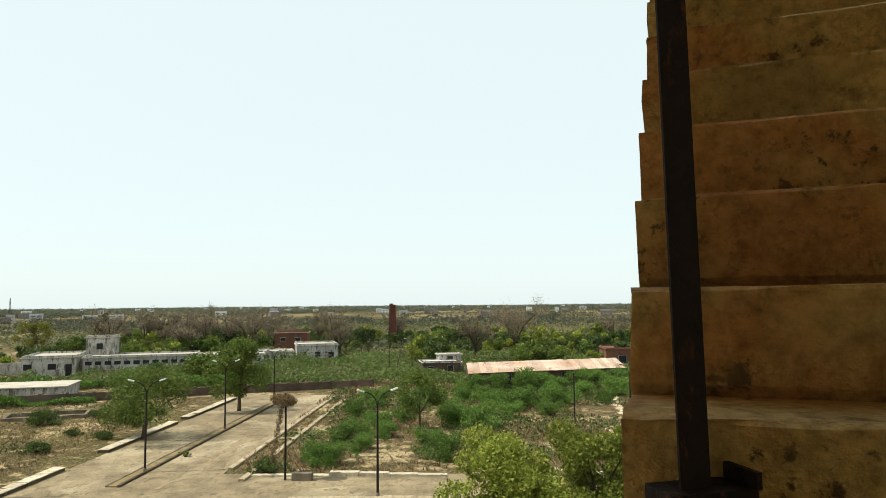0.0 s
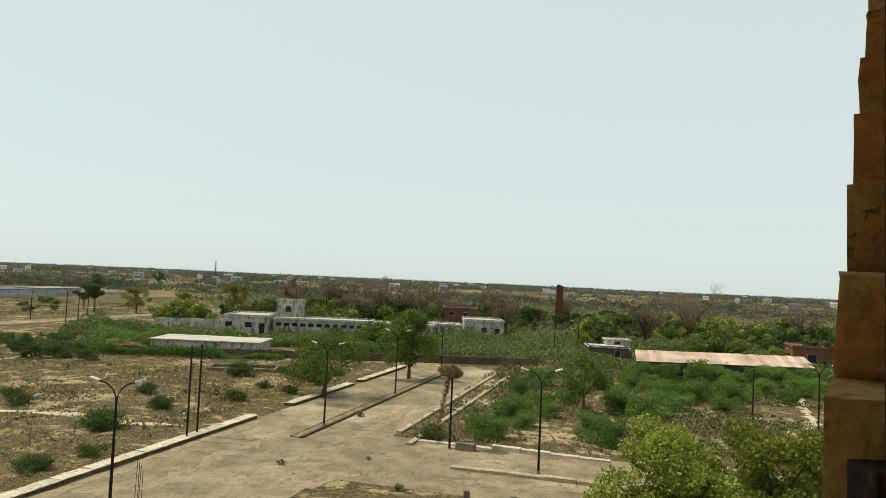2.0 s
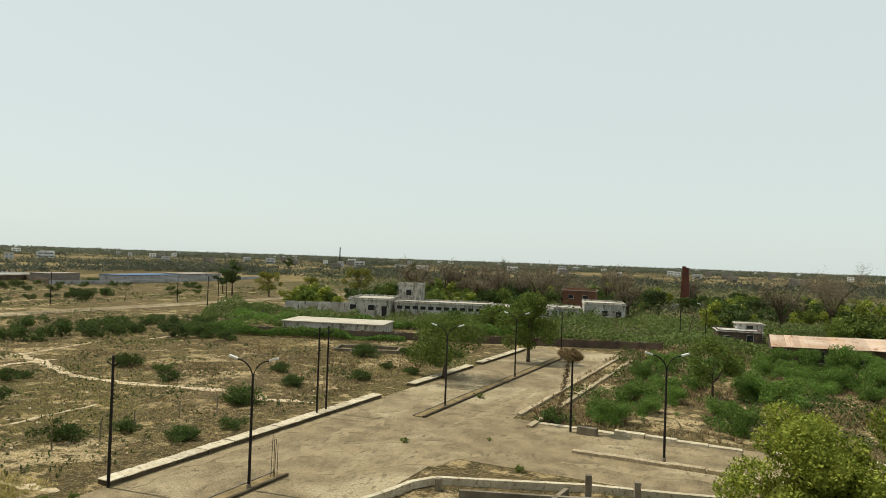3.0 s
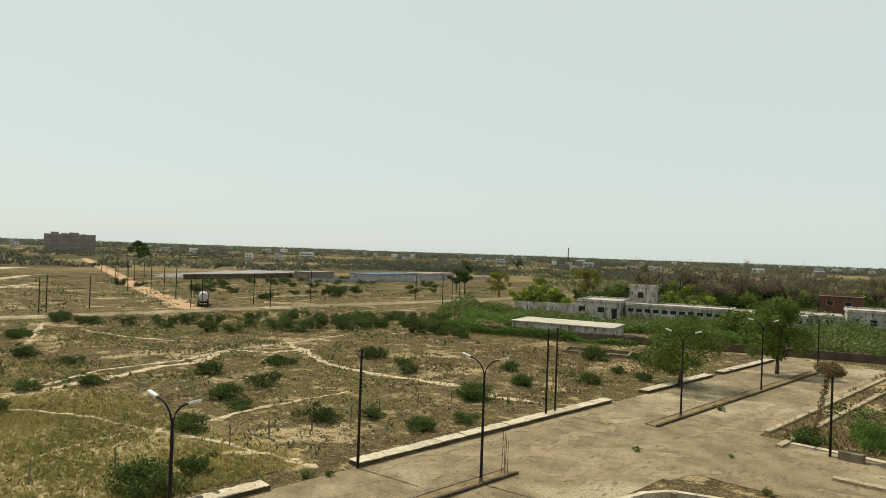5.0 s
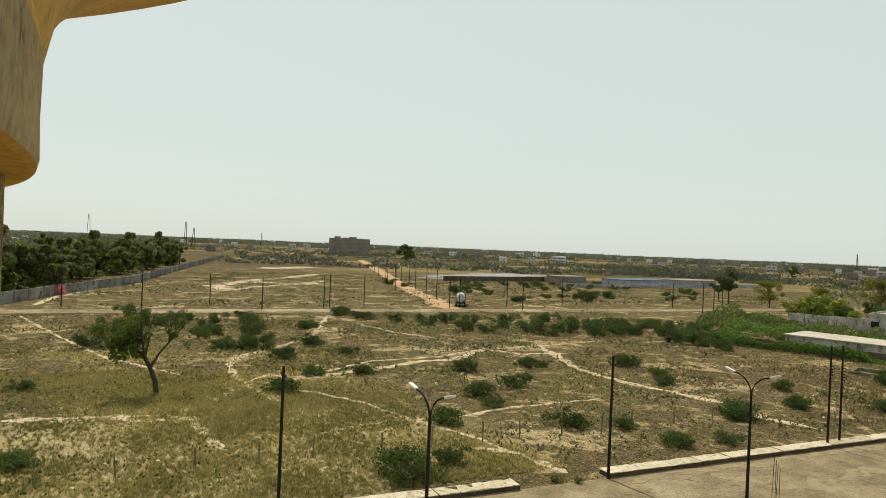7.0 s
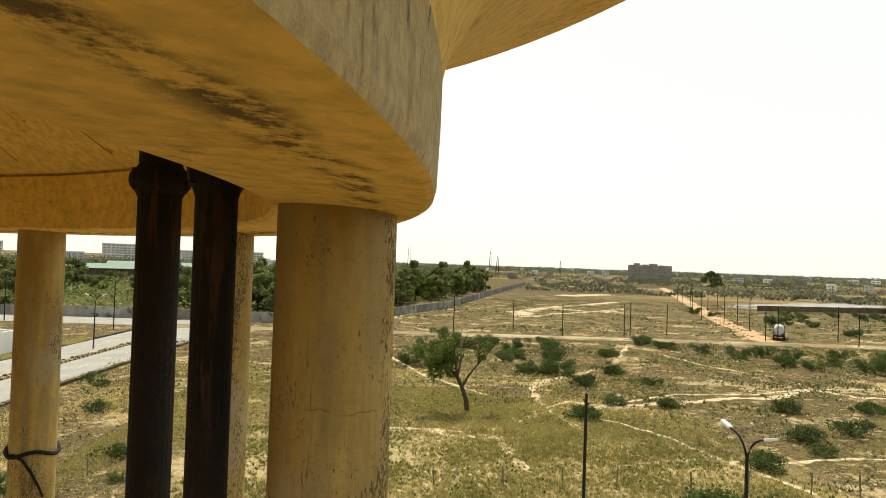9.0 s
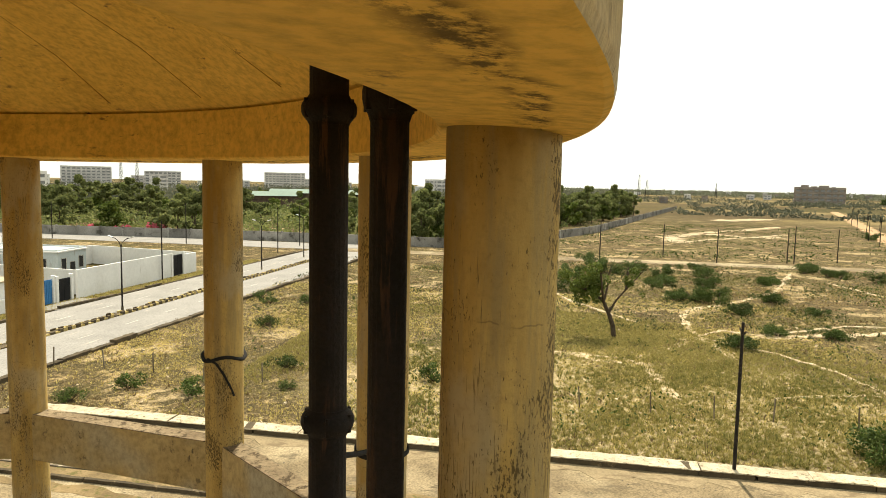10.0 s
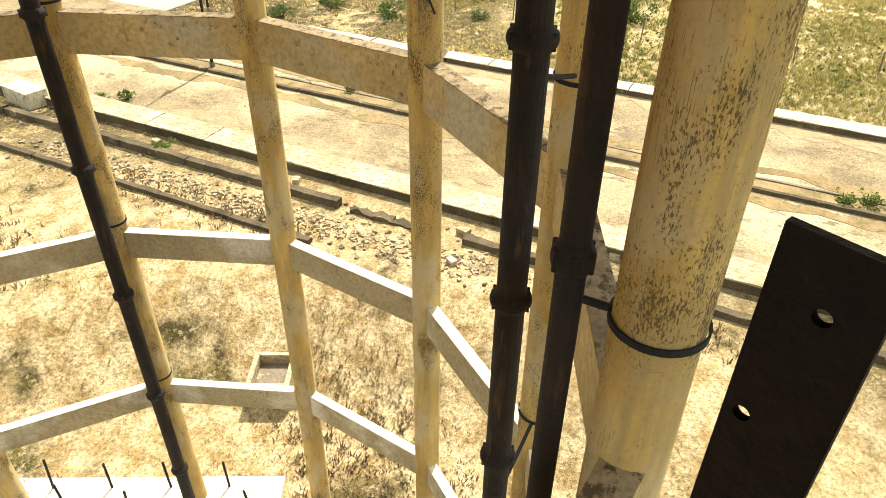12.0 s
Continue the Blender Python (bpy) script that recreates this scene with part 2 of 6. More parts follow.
BOUNDARY = mat("grey_boundary_plaster", (0.3, 0.285, 0.26), (0.16, 0.15, 0.135), 0.25, 5, 0.92, 0.2, stain=(0.07, 0.065, 0.055), stain_at=0.55, stain_scale=(0.5, 0.5, 0.6), vary=0.3)
TIN = mat("rusty_tin_roof", (0.55, 0.42, 0.32), (0.42, 0.27, 0.17), 0.25, 5, 0.6, 0.2, stain=(0.24, 0.1, 0.05), stain_at=0.56, stain_scale=(0.5, 0.3, 1), vary=0.2)
BLUE = mat("blue_painted_steel", (0.05, 0.2, 0.42), (0.04, 0.16, 0.34), 1, 10, 0.5, 0.1)
DARK = mat("dark_opening", (0.02, 0.02, 0.022), (0.03, 0.03, 0.03), 1, 8, 0.5, 0.0, vary=0)
GREENROOF = mat("green_sheet_roof", (0.14, 0.21, 0.165), (0.1, 0.155, 0.12), 0.05, 1, 0.5, 0.0)
# Grey plaster, lightened so the far town looks hazy.
GREYBLD = mat("grey_apartment_plaster", (0.6, 0.585, 0.57), (0.5, 0.485, 0.47), 0.05, 0.5, 0.9, 0.0, vary=0.2)
BROWNBLD = mat("unfinished_concrete_frame", (0.3, 0.26, 0.22), (0.2, 0.17, 0.15), 0.1, 1, 0.9, 0.0)
BARK = mat("bark", (0.10, 0.075, 0.05), (0.06, 0.045, 0.03), 3, 20, 0.95, 0.6)
LEAF = leaf_mat("leaf_green", (0.06, 0.095, 0.016), (0.15, 0.185, 0.036), 0.3)
LEAFLIGHT = leaf_mat("leaf_fresh_green", (0.105, 0.138, 0.018), (0.28, 0.3, 0.048), 0.35)
LEAFDARK = leaf_mat("leaf_deep_green", (0.036, 0.06, 0.018), (0.078, 0.105, 0.03), 0.25)
SHRUB = leaf_mat("shrub_green", (0.03, 0.056, 0.012), (0.095, 0.13, 0.03), 0.25)
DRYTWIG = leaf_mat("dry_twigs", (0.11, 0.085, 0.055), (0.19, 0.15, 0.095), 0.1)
STRAW = leaf_mat("dry_grass", (0.3, 0.215, 0.075), (0.46, 0.36, 0.14), 0.3)
PINK = leaf_mat("pink_blossom", (0.5, 0.08, 0.14), (0.6, 0.16, 0.2))


# ---- small building tools ----
def link(name, bm, material, parent=None, label="", smooth=False):
    me = bpy.data.meshes.new(name)
    bm.normal_update()
    bm.to_mesh(me)
    bm.free()
    for m in (material if isinstance(material, (list, tuple)) else [material]):
        me.materials.append(m)
    if smooth:
        for p in me.polygons:
            p.use_smooth = True
    ob = new(name, me)
    if parent:
        ob.parent = parent
    if label:
        ob["label"] = label
    return ob


def part(name, bm, material, parent, label="", smooth=False):
    """One mesh object under a thing or under a part."""
    return link(name, bm, material, parent, label, smooth)


def thing(name, at, label, category, group="", turn=0.0, kind=""):
    e = new(name)
    e.matrix_world = pose(*at, 0, 0, turn)
    return tagged(e, label, category, group, kind)


def box(bm, x0, x1, y0, y1, z0, z1, m=None, bevel=0.0):
    g = bmesh.ops.create_cube(bm, size=1.0)["verts"]
    for v in g:
        v.co = Vector(((x0 + x1) / 2 + v.co.x * (x1 - x0), (y0 + y1) / 2 + v.co.y * (y1 - y0), (z0 + z1) / 2 + v.co.z * (z1 - z0)))
    if m:
        bmesh.ops.transform(bm, matrix=m, verts=g)
    if bevel:
        es = list({e for v in g for e in v.link_edges})
        bmesh.ops.bevel(bm, geom=es, offset=bevel, segments=2, affect='EDGES', profile=0.6)
    return g


def tube(bm, pts, radii, seg=8, caps=True):
    """A round bar along points."""
    rings = []
    up = Vector((0, 0, 1))
    for i, p in enumerate(pts):
        p = Vector(p)
        d = (Vector(pts[min(i + 1, len(pts) - 1)]) - Vector(pts[max(i - 1, 0)])).normalized()
        a = d.cross(up if abs(d.z) < 0.9 else Vector((1, 0, 0))).normalized()
        b = d.cross(a)
        r = radii[i] if isinstance(radii, (list, tuple)) else radii
        rings.append([bm.verts.new(p + r * (math.cos(2 * math.pi * k / seg) * a + math.sin(2 * math.pi * k / seg) * b)) for k in range(seg)])
    for r0, r1 in zip(rings, rings[1:]):
        for k in range(seg):
            bm.faces.new((r0[k], r0[(k + 1) % seg], r1[(k + 1) % seg], r1[k]))
    if caps:
        bm.faces.new(rings[0])
        bm.faces.new(rings[-1][::-1])


def lathe(bm, profile, seg=96, wobble=0.0, a0=0.0, a1=2 * math.pi):
    """Turns a closed profile of (radius, z) round the z axis."""
    full = abs(a1 - a0) > 6.28
    cols = []
    for k in range(seg if full else seg + 1):
        a = a0 + (a1 - a0) * k / seg
        col = []
        for i, (r, z) in enumerate(profile):
            w = wobble * noise.noise(Vector((a * 9, i * 3.7, 0)))
            col.append(bm.verts.new(((r + w) * math.cos(a), (r + w) * math.sin(a), z + w * 0.6)))
        cols.append(col)
    n = len(cols)
    for k in range(n if full else n - 1):
        c0, c1 = cols[k], cols[(k + 1) % n]
        for i in range(len(profile)):
            j = (i + 1) % len(profile)
            bm.faces.new((c0[i], c1[i], c1[j], c0[j]))


RT = radians(2.35)


def uv(u, v, z=0.0):
    """The road's own frame: u across, v along."""
    return Vector((u * math.cos(RT) + v * math.sin(RT), -u * math.sin(RT) + v * math.cos(RT), z))


ROADM = Matrix.Rotation(-RT, 4, 'Z')


def strip(name, pts, width, z, material, label, category="path", kind="structure", rag=0.25, seed=0):
    """A flat track with ragged edges along points, as a thin slab."""
    rng = random.Random(seed)
    out = []
    for (x0, y0), (x1, y1) in zip(pts, pts[1:]):
        n = max(2, int(math.hypot(x1 - x0, y1 - y0) / 0.8))
        out += [(x0 + (x1 - x0) * k / n, y0 + (y1 - y0) * k / n) for k in range(n)]
    out.append(pts[-1])
    bm = bmesh.new()
    prev = None
    for i, (x, y) in enumerate(out):
        xa, ya = out[max(i - 2, 0)]
        xb, yb = out[min(i + 2, len(out) - 1)]
        d = Vector((xb - xa, yb - ya, 0)).normalized()
        s = Vector((-d.y, d.x, 0))
        end = min(1.0, 0.35 + 0.3 * min(i, len(out) - 1 - i))
        w0 = width * end * (0.5 + rag * rng.uniform(-1, 1))
        w1 = width * end * (0.5 + rag * rng.uniform(-1, 1))
        c = Vector((x, y, z)) + s * width * 0.35 * noise.noise(Vector((x * 0.3, y * 0.3, seed)))
        row = [bm.verts.new(c - s * w0 - Vector((0, 0, z + 0.02))), bm.verts.new(c - s * w0 * 0.85), bm.verts.new(c + s * w1 * 0.85), bm.verts.new(c + s * w1 - Vector((0, 0, z + 0.02)))]
        if prev:
            for k in range(3):
                bm.faces.new((prev[k], prev[k + 1], row[k + 1], row[k]))
        prev = row
    ob = link(name, bm, material)
    return tagged(ob, label, category, kind=kind)


# ---- ground ----
def ground_material():
    m = bpy.data.materials.new("dry_field_ground")
    m.use_nodes = True
    n, l = m.node_tree.nodes, m.node_tree.links
    bsdf = n["Principled BSDF"]
    geo = n.new("ShaderNodeNewGeometry")

    def nz(scale, detail=5.0, rgh=0.6):
        t = n.new("ShaderNodeTexNoise")
        t.inputs["Scale"].default_value, t.inputs["Detail"].default_value, t.inputs["Roughness"].default_value = scale, detail, rgh
        l.new(geo.outputs["Position"], t.inputs["Vector"])
        return t.outputs["Fac"]

    def rng(f, a, b, c=0.0, d=1.0):
        r = n.new("ShaderNodeMapRange")
        for k, v in zip((1, 2, 3, 4), (a, b, c, d)):
            r.inputs[k].default_value = v
        l.new(f, r.inputs[0])
        return r.outputs[0]

    def mix(f, a, b, how='MIX'):
        x = n.new("ShaderNodeMix")
        x.data_type, x.blend_type = 'RGBA', how
        for k, v in ((0, f), (6, a), (7, b)):
            if isinstance(v, bpy.types.NodeSocket):
                l.new(v, x.inputs[k])
            else:
                x.inputs[k].default_value = (*v, 1) if isinstance(v, tuple) else v
        return x.outputs[2]

    def mul(a, b):
        x = n.new("ShaderNodeMath")
        x.operation = 'MULTIPLY'
        l.new(a, x.inputs[0])
        l.new(b, x.inputs[1])
        return x.outputs[0]

    col = mix(rng(nz(0.35), 0.38, 0.62), (0.175, 0.125, 0.055), (0.085, 0.06, 0.03))
    col = mix(rng(nz(0.045, 4), 0.45, 0.58), col, (0.105, 0.092, 0.025))
    col = mix(rng(nz(1.8, 6, 0.7), 0.47, 0.58), col, (0.055, 0.042, 0.019))
    col = mix(rng(nz(0.11, 8, 0.66), 0.555, 0.6), col, (0.45, 0.345, 0.19))
    col = mix(rng(nz(0.42, 8, 0.68), 0.545, 0.6, 0, 0.85), col, (0.44, 0.325, 0.165))
    col = mix(rng(nz(0.7, 7, 0.72), 0.525, 0.58, 0, 0.92), col, (0.05, 0.042, 0.017))
    col = mix(rng(nz(3.4, 9, 0.8), 0.52, 0.545, 0, 0.75), col, (0.048, 0.038, 0.018))
    col = mix(rng(nz(5.2, 9, 0.8), 0.55, 0.57, 0, 0.75), col, (0.4, 0.315, 0.19))
    # bare trodden sand under and round the tower
    off, flat, ln = n.new("ShaderNodeVectorMath"), n.new("ShaderNodeVectorMath"), n.new("ShaderNodeVectorMath")
    off.operation, flat.operation, ln.operation = 'SUBTRACT', 'MULTIPLY', 'LENGTH'
    off.inputs[1].default_value, flat.inputs[1].default_value = (-8.0, -10.0, 0), (0.8, 0.5, 1)
    l.new(geo.outputs["Position"], off.inputs[0])
    l.new(off.outputs[0], flat.inputs[0])
    l.new(flat.outputs[0], ln.inputs[0])
    # pale soil between the weeds near the road
    off2, flat2, ln2 = n.new("ShaderNodeVectorMath"), n.new("ShaderNodeVectorMath"), n.new("ShaderNodeVectorMath")
    off2.operation, flat2.operation, ln2.operation = 'SUBTRACT', 'MULTIPLY', 'LENGTH'
    off2.inputs[1].default_value, flat2.inputs[1].default_value = (-43.5, 6.0, 0), (0.095, 0.055, 0)
    l.new(geo.outputs["Position"], off2.inputs[0])
    l.new(off2.outputs[0], flat2.inputs[0])
    l.new(flat2.outputs[0], ln2.inputs[0])
    weedy = mul(rng(ln2.outputs["Value"], 0.8, 1.25, 0.95, 0), rng(nz(0.6, 7, 0.7), 0.36, 0.48))
    col = mix(weedy, col, mix(rng(nz(4.0, 8, 0.75), 0.45, 0.55), (0.5, 0.405, 0.235), (0.33, 0.26, 0.135)))
    sandy = mul(rng(ln.outputs["Value"], 7, 12, 1, 0), rng(nz(0.42, 6, 0.65), 0.35, 0.46))
    col = mix(sandy, col, mix(rng(nz(1.3, 6, 0.7), 0.4, 0.6), (0.52, 0.41, 0.24), (0.3, 0.21, 0.095)))
    # farther fields
    vl = n.new("ShaderNodeVectorMath")
    vl.operation = 'LENGTH'
    l.new(geo.outputs["Position"], vl.inputs[0])
    cells = n.new("ShaderNodeTexVoronoi")
    cells.inputs["Scale"].default_value = 0.011
    mp = n.new("ShaderNodeMapping")
    mp.inputs["Scale"].default_value = (1.0, 0.45, 1.0)
    l.new(geo.outputs["Position"], mp.inputs["Vector"])
    l.new(mp.outputs[0], cells.inputs["Vector"])
    sep = n.new("ShaderNodeSeparateColor")
    l.new(cells.outputs["Color"], sep.inputs[0])
    field = mix(rng(sep.outputs[0], 0.35, 0.75), (0.1, 0.078, 0.032), (0.05, 0.052, 0.02))
    field = mix(mul(rng(sep.outputs[1], 0.42, 0.46), rng(vl.outputs["Value"], 290, 340)), field, (0.25, 0.19, 0.09))
    field = mix(rng(sep.outputs[2], 0.6, 0.75), field, (0.1, 0.075, 0.04))
    field = mix(rng(nz(0.03, 7, 0.7), 0.46, 0.6, 0, 0.7), field, (0.075, 0.062, 0.03))
    col = mix(rng(vl.outputs["Value"], 190, 340, 0, 0.8), col, field)
    fine = nz(9.0, 6, 0.75)
    col = mix(rng(fine, 0.34, 0.56, 0.75, 0.0), col, (0.05, 0.038, 0.02))
    l.new(col, bsdf.inputs["Base Color"])
    bsdf.inputs["Roughness"].default_value = 1.0
    bsdf.inputs["Specular IOR Level"].default_value = 0.04
    b = n.new("ShaderNodeBump")
    b.inputs["Strength"].default_value, b.inputs["Distance"].default_value = 0.9, 0.22
    l.new(nz(2.2, 7, 0.7), b.inputs["Height"])
    l.new(b.outputs[0], bsdf.inputs["Normal"])
    return m


GROUND = ground_material()
CX, CY, RR = -2.03, -6.13, 6.15


def ground_z(x, y):
    """The plain is level; round the tower's feet it sinks two metres."""
    q = min(1.0, max(0.0, (13.5 - math.hypot(x - CX, y - CY)) / 4.7))
    return -2.0 * q * q * (3 - 2 * q)


bm = bmesh.new()
prev = [bm.verts.new((CX, CY, ground_z(CX, CY)))] * 96
for r in [4.0, 8.0] + [8.8 + 0.4 * k for k in range(13)] + [40.0, 200.0, 4300.0]:
    ring = [bm.verts.new((CX + r * math.cos(k * math.pi / 48), CY + r * math.sin(k * math.pi / 48), ground_z(CX + r * math.cos(k * math.pi / 48), CY + r * math.sin(k * math.pi / 48)))) for k in range(96)]
    for k in range(96):
        j = (k + 1) % 96
        bm.faces.new((prev[k], ring[k], ring[j]) if prev[k] is prev[j] else (prev[k], ring[k], ring[j], prev[j]))
    prev = ring
ground = tagged(link("ground", bm, GROUND, smooth=True), "dry sandy field with sparse grass and soil", "ground", kind="structure")


def slab(name, u0, u1, v0, v1, z0, z1, material, label, category, nseg=1):
    bm = bmesh.new()
    box(bm, u0, u1, v0, v1, z0, z1)
    ob = link(name, bm, material)
    ob.matrix_world = ROADM
    return tagged(ob, label, category, kind="structure")


# main road beside the tower, its side roads
slab("road", -32.0, -18.9, -70, 101, -0.2, 0.03, DUSTROAD, "dusty worn asphalt road with sand drifts", "road")
slab("road_east", -18.9, 60, 41.5, 54.5, -0.2, 0.026, DUSTROAD, "dusty side road of worn asphalt", "road")
slab("road_west", -140, -32.0, -48.5, -35.2, -0.2, 0.028, PALEROAD, "pale concrete road with two lanes", "road")
slab("road_far", -128.5, -122.5, -48.6, 330, -0.2, 0.06, DUSTROAD, "distant pale road across the field", "road")
slab("road_south", -136.5, -124.5, -200, -48.6, -0.2, 0.05, PALEROAD, "pale concrete road along a boundary wall", "road")


def kerb_run(name, u0, u1, v0, v1, h, material, label, piece=3.0, group="kerbs", parent=None, gap=0.006, seed=1, z0=-0.1, wear=0.012, second=None):
    """A kerb of cast pieces, each its own block with worn edges."""
    rng = random.Random(seed)
    e = parent or thing(name, (0, 0, 0), label, "kerb", group, kind="structure")
    along_v = (v1 - v0) > (u1 - u0)
    length = (v1 - v0) if along_v else (u1 - u0)
    n = max(1, round(length / piece))
    step = length / n
    kinds = []
    for k in range(5 if wear else 1):
        bm = bmesh.new()
        if along_v:
            box(bm, u0, u1, 0, step - gap, z0, h)
        else:
            box(bm, 0, step - gap, v0, v1, z0, h)
        cuts = max(1, min(5, int(step / 0.4)))
        bmesh.ops.subdivide_edges(bm, edges=[ed for ed in bm.edges if ed.calc_length() > step * 0.9 and abs((ed.verts[0].co - ed.verts[1].co)[1 if along_v else 0]) > step * 0.9], cuts=cuts)
        for v in bm.verts:
            if v.co.z > h - 0.01:
                v.co.z += rng.uniform(-wear * 1.6, wear * 0.5)
                v.co[0 if along_v else 1] += rng.uniform(-wear, wear)
        kinds.append(bm)
    meshes = []
    for k in range(n):
        off = k * step
        at = uv(0, v0 + off) if along_v else uv(u0 + off, 0)
        if len(meshes) < len(kinds):
            ob = part("kerb_stone", kinds[len(meshes)], second if second and k % 2 else material, e)
            meshes.append(ob.data)
        else:
            ob = new("kerb_stone", meshes[k % 2 if second else rng.randrange(len(meshes))])
            ob.parent = e
        ob.matrix_basis = Matrix.Translation(at + Vector((0, 0, rng.uniform(-wear, wear * 0.5)))) @ ROADM @ pose(0, 0, 0, rng.uniform(-0.15, 0.15), 0, rng.uniform(-0.15, 0.15))
    return e


# Kerb bodies carry painted shade below their pale tops.
kerb_run("kerb", -32.85, -31.93, 26.6, 55.5, 0.3, LOWDARK, "concrete body of a wide kerb, darkened for shade", 2.4, seed=1, wear=0.02)
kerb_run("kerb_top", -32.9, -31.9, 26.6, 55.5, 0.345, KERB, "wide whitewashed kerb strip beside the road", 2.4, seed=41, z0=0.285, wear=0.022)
kerb_run("kerb", -32.85, -31.93, -30.0, 20.6, 0.3, LOWDARK, "concrete body of a wide kerb, darkened for shade", 2.4, seed=2, wear=0.02)
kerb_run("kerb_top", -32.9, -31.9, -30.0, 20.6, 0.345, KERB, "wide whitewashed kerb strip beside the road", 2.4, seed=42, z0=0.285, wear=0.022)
kerb_run("kerb", -32.85, -31.93, 62.0, 77.0, 0.3, LOWDARK, "concrete body of a wide kerb, darkened for shade", 2.4, seed=3, wear=0.02)
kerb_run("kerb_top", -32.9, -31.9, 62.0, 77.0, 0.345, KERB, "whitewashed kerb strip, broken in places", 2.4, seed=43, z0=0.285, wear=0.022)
kerb_run("kerb", -32.85, -31.93, 80.0, 96.4, 0.3, LOWDARK, "concrete body of a wide kerb, darkened for shade", 2.4, seed=4, wear=0.02)
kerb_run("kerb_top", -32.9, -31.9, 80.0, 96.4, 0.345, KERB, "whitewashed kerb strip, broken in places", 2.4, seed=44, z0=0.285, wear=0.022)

for a, b, sd in ((-34.0, 11.0, 6), (22.0, 33.0, 7), (50.5, 92.0, 5)):
    kerb_run("median", -25.2, -25.0, a, b, 0.2, LOWDARK, "dark concrete edge of the earth-filled median", 2.8, "medians", seed=sd)
    kerb_run("median", -26.12, -25.98, a, b, 0.16, DARKKERB, "thin concrete edge of the earth-filled median", 2.8, "medians", seed=sd + 30)
    slab("median_fill", -25.98, -25.2, a, b, -0.1, 0.11, EARTH, "dry earth filling the road median", "soil")
kerb_run("kerb", -19.0, -18.55, 55.8, 98.5, 0.2, WORNCAP, "bare concrete kerb beside dry ground", 2.4, seed=8)
kerb_run("kerb", -16.95, -16.5, 52.2, 95.5, 0.2, WORNCAP, "bare concrete drain edge beside dry ground", 2.4, seed=9)
kerb_run("kerb", -17.0, -1.5, 53.6, 54.2, 0.22, KERB, "whitewashed kerb of the side road", 2.2, seed=10)
kerb_run("kerb", 0.5, 40, 54.6, 55.2, 0.22, KERB, "whitewashed kerb of the side road", 2.2, seed=11)
kerb_run("median", -12.0, 14.0, 46.9, 47.5, 0.2, WORNCAP, "low concrete median of the side road", 2.2, "medians", seed=12)
kerb_run("kerb", -19.4, -18.55, -58, 31.0, 0.37, LOWDARK, "high concrete road edge, darkened for its shaded face", 3.2, seed=13)
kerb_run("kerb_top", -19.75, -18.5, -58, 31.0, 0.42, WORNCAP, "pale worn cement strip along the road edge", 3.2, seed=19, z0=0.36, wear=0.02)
kerb_run("drain_wall", -17.32, -17.0, -58, -12.4, 0.32, LOWDARK, "bare concrete drain wall beside the road", 3.4, seed=14, wear=0.025)
kerb_run("drain_wall", -17.3, -17.0, -11.9, -8.6, 0.2, LOWDARK, "half collapsed concrete drain wall", 0.8, seed=24, wear=0.07)
kerb_run("drain_wall", -17.3, -17.0, -7.6, 29.0, 0.28, LOWDARK, "broken concrete drain wall beside the road", 3.0, seed=20, wear=0.035)
kerb_run("drain_wall", -14.9, -14.68, -58, -12.0, 0.2, LOWDARK, "thin concrete edging in dry grass", 3.4, seed=15, wear=0.02, z0=-0.5)
kerb_run("kerb", -120, -36, -34.9, -34.4, 0.3, LOWDARK, "bare concrete edge of the pale road", 2.8, seed=16, wear=0.03)
YELLOWSTONE = mat("faded_yellow_kerb_paint", (0.5, 0.38, 0.14), (0.36, 0.28, 0.13), 0.9, 9, 0.9, 0.3, vary=0.15)
kerb_run("median", -108, -37.5, -41.45, -41.25, 0.24, LOWDARK, "median edge of dark and yellow kerb stones", 0.5, "medians", seed=17, second=YELLOWSTONE)
kerb_run("median", -108, -37.5, -42.2, -42.02, 0.2, LOWDARK, "far median edge of dark and yellow kerb stones", 0.5, "medians", seed=27, second=YELLOWSTONE)
slab("median_fill", -108, -37.5, -42.02, -41.45, -0.1, 0.12, LOWDARK, "dark earth filling the road median", "soil")
kerb_run("kerb", -120, -36, -48.9, -48.5, 0.2, LOWDARK, "concrete edge of the pale road", 2.8, seed=18, wear=0.02)
# worn lane dashes on the pale road
LANEPAINT = mat("worn_white_road_paint", (0.5, 0.48, 0.43), (0.38, 0.36, 0.31), 2, 12, 0.9, 0.1, vary=0.1)
for v in (-38.4, -45.3):
    e = thing("lane_marking", (0, 0, 0), "worn white dashes on the pale road", "road marking", "lane markings", kind="structure")
    for k in range(13):
        bm = bmesh.new()
        box(bm, -44 - 6.0 * k, -42 - 6.0 * k, v - 0.06, v + 0.06, 0.0, 0.033)
        ob = part("dash", bm, LANEPAINT, e)
        ob.matrix_basis = ROADM


# ---- water tower ----
tower = thing("water_tower", (CX, CY, 0), "yellow washed concrete water tower on ringed columns", "water tower")
ANGLES = [96 + 30 * k for k in range(12)]
ANGLES[1] += 1.2
ANGLES[3] -= 0.9
ANGLES[4] -= 1.8


